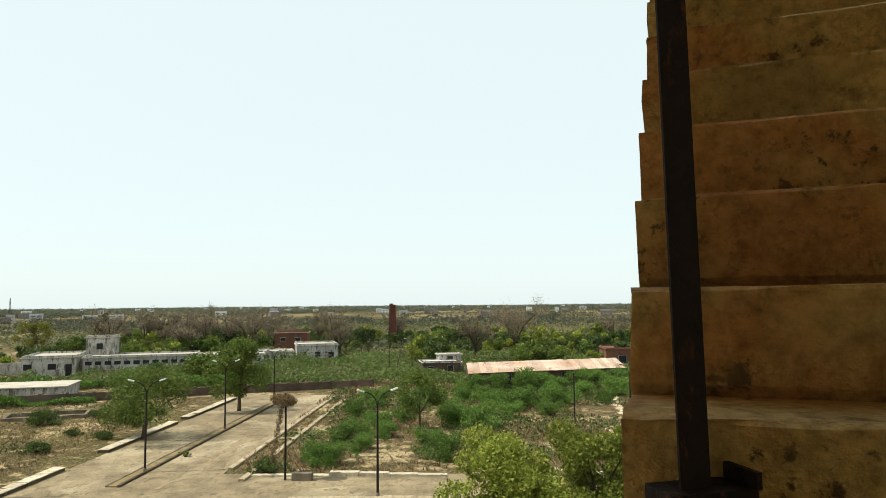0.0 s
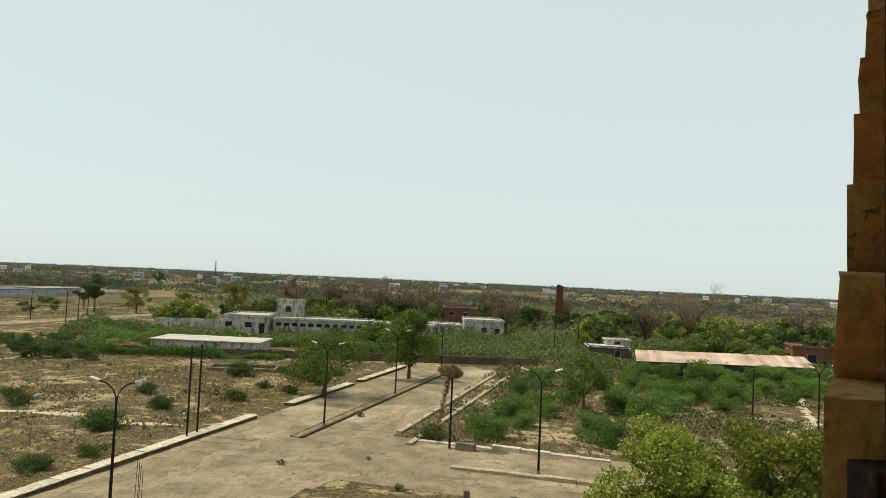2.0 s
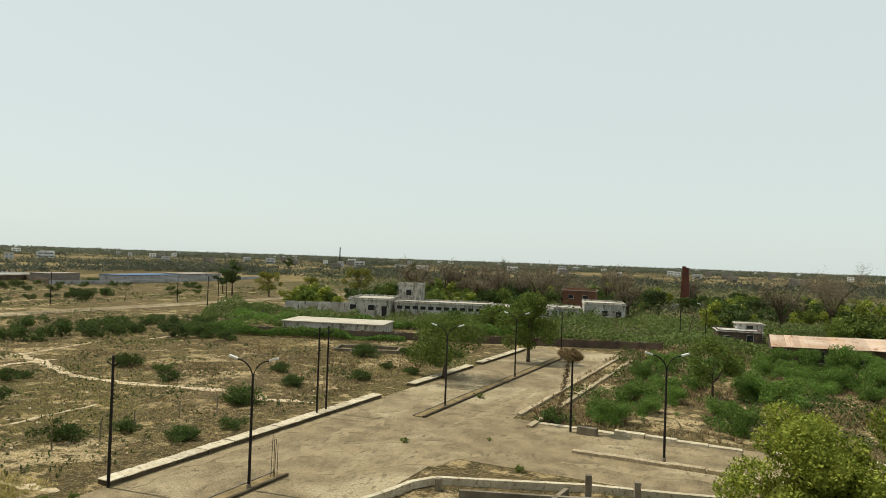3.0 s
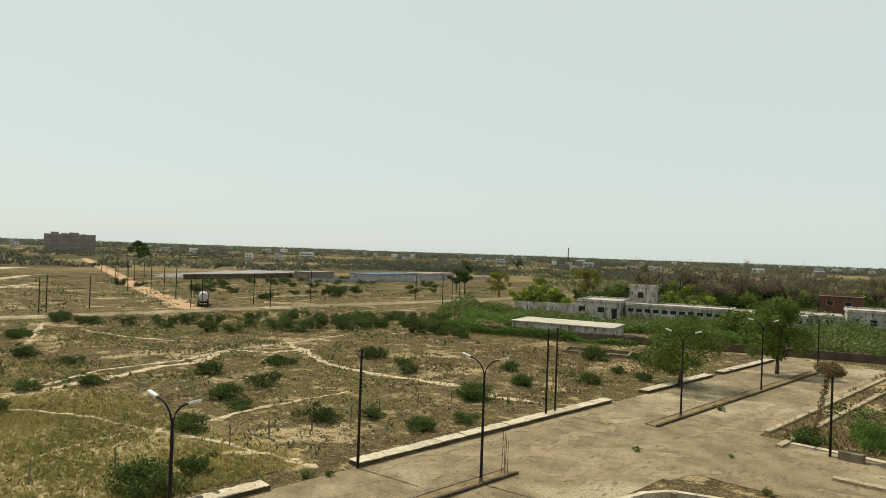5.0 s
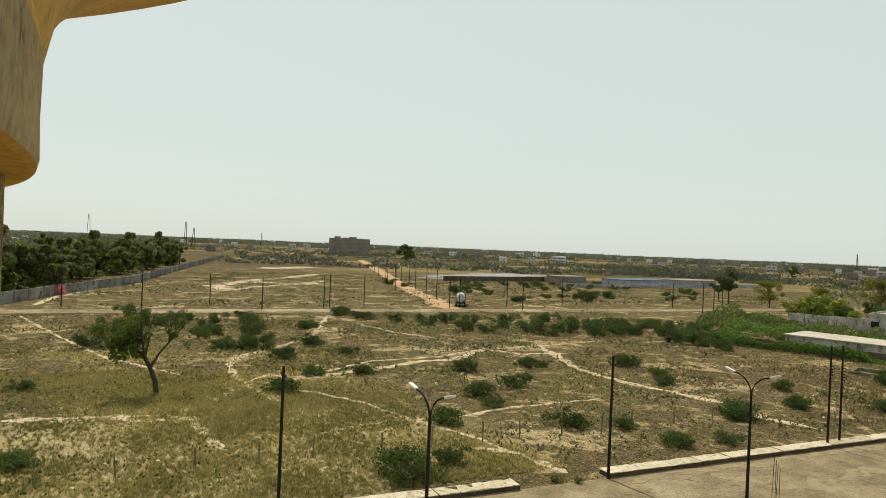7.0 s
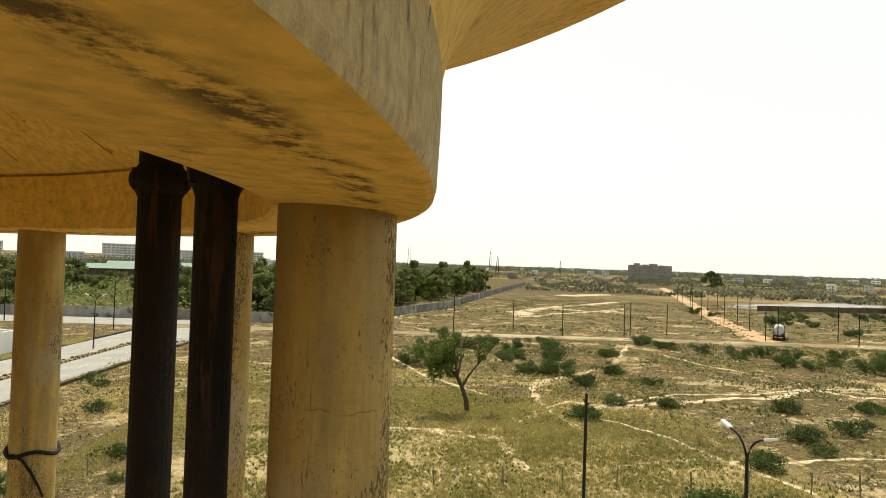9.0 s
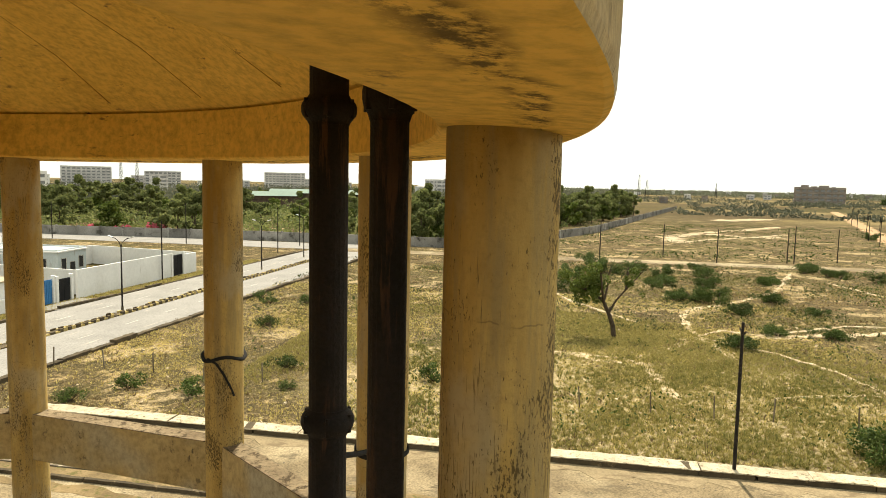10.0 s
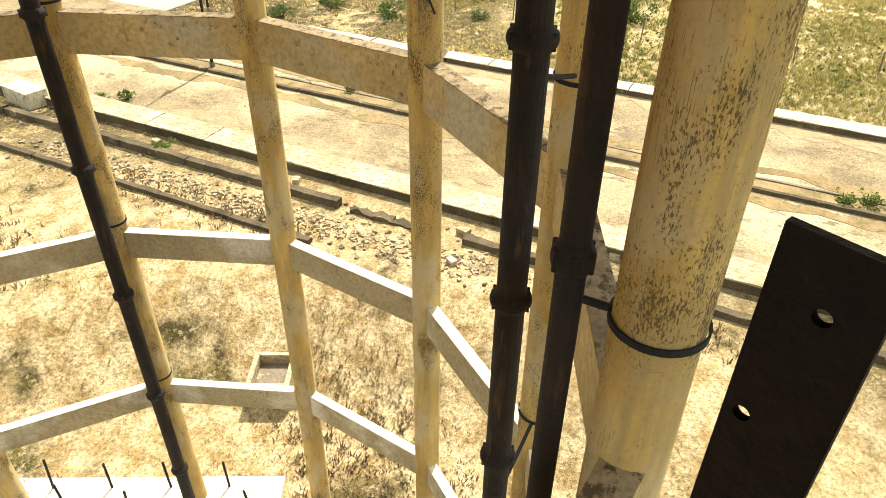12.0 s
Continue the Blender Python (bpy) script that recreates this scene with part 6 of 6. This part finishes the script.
low = block("yard_shed", -51.5, -52.2, 183, 17, 5.0, 3.0, WHITEWALL, "white plastered shed with a beige roof", "shed", ROOFBEIGE, [], 0)
for wx in (-6.5, 3.5):
    add_window(low, wx, -2.5, 2.1, 0.9, 0.6, 0)
house = block("house", -72.5, -74.5, 184, 20, 9, 3.7, SHADEBLUE, "white plastered house with a flat roof", "house", WHITEWALL, [], 0.25)
wing = block("house_wing", -80, -64.5, 184, 6, 10, 3.6, SHADEBLUE, "white wing of a flat-roofed house", "house", WHITEWALL, [], 0.2)
for wx, wz, ww, wh_ in ((8, 1.9, 1.1, 1.2), (5, 1.9, 1.1, 1.2), (2, 1.3, 1.0, 2.2), (-1, 1.9, 1.1, 1.2), (-4, 1.3, 1.0, 2.2)):
    add_window(house, wx, -4.5, wz, ww, wh_, 0)
for wx, wz in ((3, 1.9), (0, 1.3), (-3, 1.9)):
    add_window(wing, -3.0, wx, wz, 1.0, 1.4, -90)
    add_window(wing, wx * 0.6, -5.0, wz, 0.9, 1.4, 0)
front = block("front_house", -57.5, -66.0, 184, 9, 9, 5.4, SHADEBLUE, "two-storey white house front with pillars on its roof", "house", WHITEWALL, [], 0.3)
for wx, wz in ((-3, 1.6), (0, 1.6), (3, 1.6), (-3, 4.1), (3, 4.1)):
    add_window(front, wx, -4.5, wz, 1.1, 1.2, 0)
    add_window(front, -4.5, wx, wz, 1.1, 1.2, -90)
for k in range(10):
    bm = bmesh.new()
    box(bm, -0.14, 0.14, -0.14, 0.14, 3.9, 4.75)
    ob = part("roof_post", bm, WHITEWALL, house, "white stub post on the roof")
    ob.matrix_basis = pose(-9.4 + 2.05 * k, -4.2 if k % 2 else 4.2, 0)
wall_run("yard_wall", [(-42.4, -51.3), (-43.2, -50.4), (-60.0, -49.6)], 1.3, 0.2, WHITEWALL, "white plastered yard wall beside the road", 5.0, False)

# transformer frame
tr = thing("transformer_frame", (-46.1, -48.2, 0), "rusty two-pole transformer frame beside the road", "transformer", turn=75)
for s in (-0.85, 0.85):
    bm = bmesh.new()
    tube(bm, [(s, 0, -0.3), (s, 0, 6.2)], 0.08, 8)
    part("pole", bm, POLE, tr)
for z in (6.0, 4.9, 2.6):
    bm = bmesh.new()
    box(bm, -0.95, 0.95, -0.05, 0.05, z, z + 0.1)
    part("cross_bar", bm, POLE, tr)
bm = bmesh.new()
box(bm, -0.5, 0.5, -0.35, 0.35, 2.7, 3.7, None, 0.05)
part("transformer_box", bm, IRON, tr, "dark transformer box")


# ---- truck waiting on the far road ----
truck = thing("truck", (-133.2, 75.0, 0), "tanker truck with a dark cab and pale tank", "truck", turn=61)
TRUCKBLUE = mat("dusty_truck_paint", (0.08, 0.12, 0.18), (0.05, 0.08, 0.12), 1, 8, 0.5, 0.05, vary=0)
bm = bmesh.new()
box(bm, -1.1, 1.1, 1.8, 3.6, 0.7, 2.6, None, 0.12)
cab = part("cab", bm, TRUCKBLUE, truck)
bm = bmesh.new()
box(bm, -0.95, 0.95, 3.6, 3.63, 1.7, 2.4)
part("windscreen", bm, DARK, cab, "dark windscreen")
bm = bmesh.new()
box(bm, -1.1, 1.1, -3.4, 1.7, 0.75, 1.0)
part("chassis", bm, IRON, truck)
bm = bmesh.new()
tube(bm, [(0, -3.4, 1.95), (0, -3.2, 1.95), (0, 1.4, 1.95), (0, 1.6, 1.95)], [0.8, 0.95, 0.95, 0.8], 20)
part("tank_body", bm, GREYBLD, truck, "dusty pale grey tank body")
for sx in (-0.95, 0.95):
    for yy in (2.7, -1.4, -2.6):
        bm = bmesh.new()
        tube(bm, [(sx - 0.14, yy, 0.48), (sx - 0.12, yy, 0.48), (sx + 0.12, yy, 0.48), (sx + 0.14, yy, 0.48)], [0.42, 0.48, 0.48, 0.42], 16)
        wheel = part("wheel", bm, BLACK, truck)
        bm = bmesh.new()
        tube(bm, [(sx - 0.15, yy, 0.48), (sx + 0.15, yy, 0.48)], 0.22, 12)
        part("rim", bm, POLE, wheel)

# ---- walls and woods west of the field ----
wall_run("boundary_wall", [(-138, -11.5), (-198, 14), (-300, 41), (-445, 80)], 2.0, 0.25, BOUNDARY, "long stained boundary wall in front of woods", 5.0)
wall_run("boundary_wall", [(-138, -11.5), (-141, -60), (-139, -112), (-140, -190)], 2.0, 0.25, BOUNDARY, "dark boundary wall along the far road", 5.0)
WOODLEAF = leaf_mat("woodland_leaf", (0.085, 0.108, 0.036), (0.21, 0.225, 0.08), 0.4)
woods = []
rw = random.Random(17)
while len(woods) < 150:
    x, y = rw.uniform(-330, -146), rw.uniform(-210, 60)
    edge = -11.5 + (-138 - x) * 0.30 - 6
    if y < edge and (x > -215 or rw.random() < 0.35):
        woods.append((x, y))
for k in range(150):
    q = rw.random() ** 1.3
    x = -146 - 190 * q
    woods.append((x, -11.5 + (-138 - x) * 0.30 - 5 - rw.uniform(0, 26)))
wp = [make_tree("wood_tree", 101 + k, h, s, nl, sz, lm, th, 15, 0.2, 0, lab, forks=6) for k, (h, s, nl, sz, lm, th, lab) in enumerate((
    (11.0, 4.0, 3000, 0.32, WOODLEAF, 0.14, "tall dark green tree in the wood"), (9.2, 4.0, 2800, 0.32, WOODLEAF, 0.12, "leafy green tree in the wood"), (12.5, 3.3, 2800, 0.32, WOODLEAF, 0.16, "slim dark tree in the wood"), (7.4, 3.8, 2600, 0.3, LEAF, 0.12, "pale green tree at the wood's edge")))]
for k, p in enumerate(wp):
    scatter(p, woods[k::4], 20 + k, 0.75, 1.15)
pk = make_shrub(105, 2.6, 2.6, 700, 0.22, PINK, "pink flowering bush behind a wall", "flowering_bush")
scatter(pk, [(-158, -3.5), (-147, -88), (-147, -96), (-148, -104)], 25, 0.8, 1.2)


def thicket(name, n, place, hmax, size, material, label, seed, category="thicket", gaps=False):
    """A tangle of foliage nobody could count, with an uneven top."""
    rng = np.random.default_rng(seed)
    xy = place(rng, n)
    top = np.array([max(0.12, 0.5 + 0.9 * noise.noise(Vector((x * 0.09, y * 0.09, seed))) + 0.4 * noise.noise(Vector((x * 0.31, y * 0.31, seed)))) for x, y in xy]) * hmax
    if gaps:
        keep = top > hmax * 0.55
        xy, top = xy[keep], (top[keep] - hmax * 0.42) * 1.6
    z = top * rng.uniform(0.05, 1, len(xy)) ** 0.6
    me = quad_mesh(name, np.column_stack([xy, z]), rng, rng.uniform(0.5, 1.4, len(xy)) * size, material, 0.5)
    return tagged(new(name, me), label, category, kind="stuff")


def rect(x0, x1, y0, y1):
    return lambda rng, n: np.column_stack([rng.uniform(x0, x1, n), rng.uniform(y0, y1, n)])


def wedge(a0, a1, r0, r1):
    """Between two bearings and two distances from the tower, denser close by."""
    def f(rng, n):
        a, r = np.radians(rng.uniform(a0, a1, n)), r0 * (r1 / r0) ** rng.uniform(0, 1, n)
        return np.column_stack([-r * np.sin(a), r * np.cos(a)])
    return f


# Far scrub: green dulled in the leaf colour to suggest haze.
HAZELEAF = leaf_mat("haze_greyed_foliage", (0.085, 0.1, 0.04), (0.145, 0.15, 0.07), 0.3)
THICK = leaf_mat("green_thicket", (0.075, 0.11, 0.028), (0.15, 0.18, 0.055), 0.35)
thicket("thicket", 110000, rect(-66, 66, 112, 172), 2.3, 0.27, THICK, "low green scrub that covers the ground", 217)
thicket("thicket", 70000, rect(-66, 66, 112, 165), 3.2, 0.26, THICK, "dense green scrub behind the compound wall", 201, gaps=True)
thicket("dry_brush", 20000, rect(-66, 66, 113, 175), 2.6, 0.24, DRYTWIG, "dry leafless brush between green bushes", 213, gaps=True)
thicket("thicket", 60000, rect(-118, 70, 160, 270), 4.2, 0.36, HAZELEAF, "dense green scrub and small trees", 202, gaps=True)
thicket("thicket", 26000, rect(-97, -68, 100, 128), 3.2, 0.24, THICK, "green thorn scrub beside old walls", 203, gaps=True)
thicket("thicket", 15000, rect(-116, -68, 36, 97), 1.3, 0.13, SHRUB, "patches of low green thorn scrub", 204, gaps=True)
thicket("thicket", 16000, rect(-122, -36, -25, 60), 0.8, 0.11, SHRUB, "scattered low thorn scrub in the field", 211, gaps=True)
thicket("thicket", 36000, rect(-260, -131, -5, 200), 0.9, 0.2, SHRUB, "scattered scrub in the far field", 212, gaps=True)
thicket("thicket", 34000, rect(-15, 34, 58, 108), 2.0, 0.14, SHRUB, "low feathery green scrub", 205, gaps=True)


def band_along(x0, y0, x1, y1, w0, w1):
    """A belt beside a line, between two offsets to its left."""
    def f(rng, n):
        s, d = rng.uniform(0, 1, n), rng.uniform(w0, w1, n)
        ln = math.hypot(x1 - x0, y1 - y0)
        return np.column_stack([x0 + (x1 - x0) * s - (y1 - y0) / ln * d, y0 + (y1 - y0) * s + (x1 - x0) / ln * d])
    return f


thicket("thicket", 11000, band_along(-76, 84.5, -46, 94, 0.6, 4.5), 2.3, 0.17, RSHRUB, "feathery green bushes behind a low wall", 214)
thicket("thicket", 12000, band_along(-72, 86, -94, 128, -7, 5), 2.4, 0.18, RSHRUB, "feathery green bushes beside a broken wall", 215, gaps=True)
thicket("thicket", 9000, band_along(-74, 100, -46, 115, 1.0, 7.0), 3.4, 0.22, RSHRUB, "green bushes between derelict sheds", 216)


def hedgerows(a0, a1, r0, r1, rows, width):
    """Tree rows and groves that lie across the plain, with gaps between."""
    def f(rng, n):
        out = []
        for _ in range(rows):
            a, r = rng.uniform(a0, a1), r0 * (r1 / r0) ** rng.uniform(0, 1)
            half = rng.uniform(25, 150) * (r / 800) ** 0.6
            t = rng.normal() * 0.25
            k = max(8, int(n / rows))
            q = rng.uniform(-half, half, k)
            d = rng.normal(size=k) * width
            x0, y0 = -r * math.sin(radians(a)), r * math.cos(radians(a))
            ca, sa = math.cos(radians(a) + t), math.sin(radians(a) + t)
            out.append(np.column_stack([x0 + q * ca - d * sa, y0 + q * sa + d * ca]))
        return np.concatenate(out)
    return f


# Farthest trees: haze painted in as a paler, greyer leaf.
FARLEAF = leaf_mat("haze_paled_far_foliage", (0.085, 0.095, 0.062), (0.125, 0.13, 0.09), 0.5)
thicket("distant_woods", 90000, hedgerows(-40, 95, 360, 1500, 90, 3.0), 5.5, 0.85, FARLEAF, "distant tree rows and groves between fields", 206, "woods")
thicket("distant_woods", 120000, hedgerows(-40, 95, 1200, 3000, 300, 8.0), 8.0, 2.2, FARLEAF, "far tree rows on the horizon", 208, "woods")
thicket("distant_woods", 11000, wedge(-40, 34, 255, 420), 4.5, 0.6, HAZELEAF, "scrub and trees beyond the works, greyed for haze", 207, "woods")
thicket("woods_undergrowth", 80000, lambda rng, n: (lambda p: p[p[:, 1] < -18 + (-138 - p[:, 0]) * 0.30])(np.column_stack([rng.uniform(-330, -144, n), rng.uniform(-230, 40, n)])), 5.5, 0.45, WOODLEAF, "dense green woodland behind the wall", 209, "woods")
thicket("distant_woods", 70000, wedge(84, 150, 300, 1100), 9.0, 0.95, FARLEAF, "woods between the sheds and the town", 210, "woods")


# ---- far buildings ----
def far_block(name, az, d, w, h, dep, material, label, storeys, turn=None):
    x, y = -d * math.sin(radians(az)), d * math.cos(radians(az))
    e = thing(name, (x, y, 0), label, "building", "town buildings", az if turn is None else turn)
    bm = bmesh.new()
    box(bm, -w / 2 + 0.6, w / 2 - 0.6, -dep / 2 + 0.6, dep / 2 - 0.6, -0.2, h - 0.3)
    part("core", bm, DARKGLASS, e, "window bands paled for haze")
    step = h / storeys
    for k in range(storeys + 1):
        bm = bmesh.new()
        z0 = k * step
        box(bm, -w / 2, w / 2, -dep / 2, dep / 2, max(-0.2, z0 - step * 0.3), z0 + step * 0.22)
        part("storey_band", bm, material, e)
    n = max(2, int(w / 5))
    bm = bmesh.new()
    box(bm, 0, 1.6, -dep / 2 + 0.1, dep / 2 - 0.1, -0.2, h)
    pier = part("pier", bm, material, e)
    for k in range(n + 1):
        ob = pier if k == 0 else new("pier", pier.data)
        ob.parent = e
        ob.matrix_basis = pose(-w / 2 + (w - 1.6) * k / n, 0, 0)
    return e


# Window colour raised to mid grey as painted haze.
DARKGLASS = mat("haze_paled_windows", (0.3, 0.31, 0.32), (0.22, 0.23, 0.24), 0.1, 1, 0.4, 0.0)
ruin = far_block("ruined_block", 70.0, 700, 40, 15.6, 18, BROWNBLD, "unfinished concrete building frame on the horizon", 4)
for x0, w, h in ((-15, 6, 2.6), (-7, 5, 1.6), (-1, 8, 2.4), (9, 3, 1.2), (14, 4, 0.8)):
    bm = bmesh.new()
    box(bm, x0, x0 + w, -5, 5, 15.6, 15.6 + h)
    part("roof_structure", bm, BROWNBLD, ruin)
far_block("apartment_building", 125.5, 900, 52, 23.5, 18, GREYBLD, "long grey apartment building in the town", 7)
far_block("apartment_building", 120.3, 980, 44, 20.5, 18, GREYBLD, "grey apartment building in the town", 6)
far_block("apartment_building", 111.2, 1000, 55, 22.5, 18, GREYBLD, "pale apartment building in the town", 7)
far_block("apartment_building", 131.5, 800, 34, 22, 16, GREYBLD, "pale apartment building in the town", 7)
far_block("apartment_building", 136.0, 850, 40, 23, 16, GREYBLD, "grey apartment building in the town", 7)
rt = random.Random(23)
for k in range(46):
    az = rt.uniform(96, 150)
    d = rt.uniform(600, 1350)
    far_block("town_house", az, d, rt.uniform(12, 34), 13 + d * rt.uniform(-0.004, 0.006), 14, GREYBLD if rt.random() < 0.7 else WHITEWALL, "flat-roofed town house far off", rt.choice((3, 4, 5)))
for k in range(230):
    az, d = rt.uniform(-32, 95), rt.uniform(620, 2100)
    far_block("village_house", az, d, rt.uniform(5, 13), rt.uniform(3.2, 5.0) + d * 0.0015, 8, (WHITEWALL, GREYBLD, BROWNBLD)[rt.choice((0, 1, 1, 2, 2))], "small flat-roofed village house far off", 2)
for az, d, w, dep, z in ((113.0, 300, 30, 26, 6.6), (109.0, 325, 36, 26, 7.4), (104.5, 340, 30, 24, 6.8)):
    x, y = -d * math.sin(radians(az)), d * math.cos(radians(az))
    e = thing("warehouse", (x, y, 0), "warehouse with a green sheet roof", "warehouse", turn=az)
    bm = bmesh.new()
    box(bm, -w / 2, w / 2, -dep / 2, dep / 2, -0.2, z)
    part("wall", bm, DARKWALL, e)
    bm = bmesh.new()
    v = [bm.verts.new(p) for p in ((-w / 2 - 1, -dep / 2 - 1, z), (w / 2 + 1, -dep / 2 - 1, z), (w / 2 + 1, 0, z + 1.6), (-w / 2 - 1, 0, z + 1.6), (-w / 2 - 1, dep / 2 + 1, z), (w / 2 + 1, dep / 2 + 1, z))]
    for f in ((0, 1, 2, 3), (3, 2, 5, 4), (0, 3, 4), (1, 5, 2)):
        bm.faces.new([v[i] for i in f])
    part("roof", bm, GREENROOF, e)
tk = thing("raised_tank", (-298 * math.sin(radians(99.9)), 298 * math.cos(radians(99.9)), 0), "pale round water tank on legs among trees", "tank")
bm = bmesh.new()
tube(bm, [(0, 0, 6.5), (0, 0, 7.0), (0, 0, 11.5), (0, 0, 12.7)], [3.0, 4.2, 4.2, 0.4], 20)
part("drum", bm, GREYBLD, tk)
for k in range(8):
    bm = bmesh.new()
    tube(bm, [(3.3 * math.cos(k * 0.785), 3.3 * math.sin(k * 0.785), -0.2), (3.3 * math.cos(k * 0.785), 3.3 * math.sin(k * 0.785), 7.0)], 0.3, 6)
    part("leg", bm, GREYBLD, tk)


def mast(az, d, top, w, label="thin steel lattice mast far off"):
    x, y = -d * math.sin(radians(az)), d * math.cos(radians(az))
    e = thing("lattice_mast", (x, y, 0), label, "mast", "masts")
    for sx, sy in ((-1, -1), (1, -1), (1, 1), (-1, 1)):
        bm = bmesh.new()
        tube(bm, [(sx * w, sy * w, -0.2), (sx * w * 0.25, sy * w * 0.25, top)], 0.22, 4)
        part("leg", bm, POLE, e)
    bm = bmesh.new()
    for k in range(14):
        z0, z1 = top * k / 14, top * (k + 1) / 14
        a, b = w * (1 - 0.75 * k / 14), w * (1 - 0.75 * (k + 1) / 14)
        s = 1 if k % 2 else -1
        tube(bm, [(-s * a, -a, z0), (s * b, -b, z1)], 0.14, 4)
        tube(bm, [(-s * a, a, z0), (s * b, b, z1)], 0.14, 4)
    part("bracing", bm, POLE, e)


mast(89.4, 900, 33, 2.2)
mast(82.7, 900, 29, 1.6)
mast(82.1, 900, 22.5, 2.0)
mast(123.2, 900, 34.5, 2.0)
mast(122.1, 900, 35, 2.0)
mast(31.5, 1200, 26, 1.4)
mast(77.0, 1200, 22, 1.4)

# sheds and walls beyond the field road
wall_run("works_wall", [(-206, 158), (-200, 178), (-211, 272)], 1.3, 0.3, PALEWORKS, "long white works wall in the fields", 8.0, False)
wall_run("works_wall", [(-229, 121), (-236, 172), (-206, 158)], 1.8, 0.3, DARKWALL, "grey works wall in the fields", 8.0, False)
BLUEROOF = mat("blue_sheet_roof", (0.07, 0.14, 0.26), (0.05, 0.1, 0.2), 0.1, 1, 0.5, 0.0)
block("blue_shed", -216, 205, 96, 30, 12, 2.6, PALEWORKS, "white shed with a dark blue roof", "shed", BLUEROOF, [], 0)
block("grey_shed", -222, 240, 96, 24, 12, 2.6, PALEWORKS, "grey works shed with a flat roof", "shed", BROWNBLD, [], 0)
block("grey_shed", -225, 175, 96, 14, 8, 3.0, BROWNBLD, "brown works shed with a flat roof", "shed", BROWNBLD, [], 0)
PALESAND = mat("pale_ash_ground", (0.34, 0.33, 0.31), (0.2, 0.19, 0.175), 0.1, 1, 0.95, 0.1, vary=0)
strip("ash_yard", [(-240, 128), (-262, 150), (-290, 188), (-300, 215)], 26, 0.03, PALESAND, "pale ash ground inside the works wall", "yard", rag=0.1, seed=41)
for k, pp in enumerate(([(-172, 32), (-192, 33.4), (-207, 43), (-206, 50), (-198, 56), (-204, 65)], [(-300, 70), (-330, 100)], [(-196, 36), (-214, 46), (-232, 62), (-260, 82)], [(-172, 32), (-186, 42), (-196, 53), (-215, 70)])):
    strip("salt_patch", pp, (4.0, 8.0, 3.0, 2.0)[k], 0.012 + 0.006 * k, PATHDIRT, "pale bare soil patch in the far field", "soil", rag=0.6, seed=50 + k)
wall_run("chimney_yard_wall", [(-21, 214), (-4, 218), (4, 232)], 2.0, 0.3, PALEWORKS, "low pale wall at the foot of the chimney", 4.0, False)
wall_run("ruined_wall", [(-93.0, 129.5), (-88.0, 131.0), (-80.5, 137.0)], 2.3, 0.3, OLDWALL, "broken grey plastered wall in the scrub", 3.0, False)
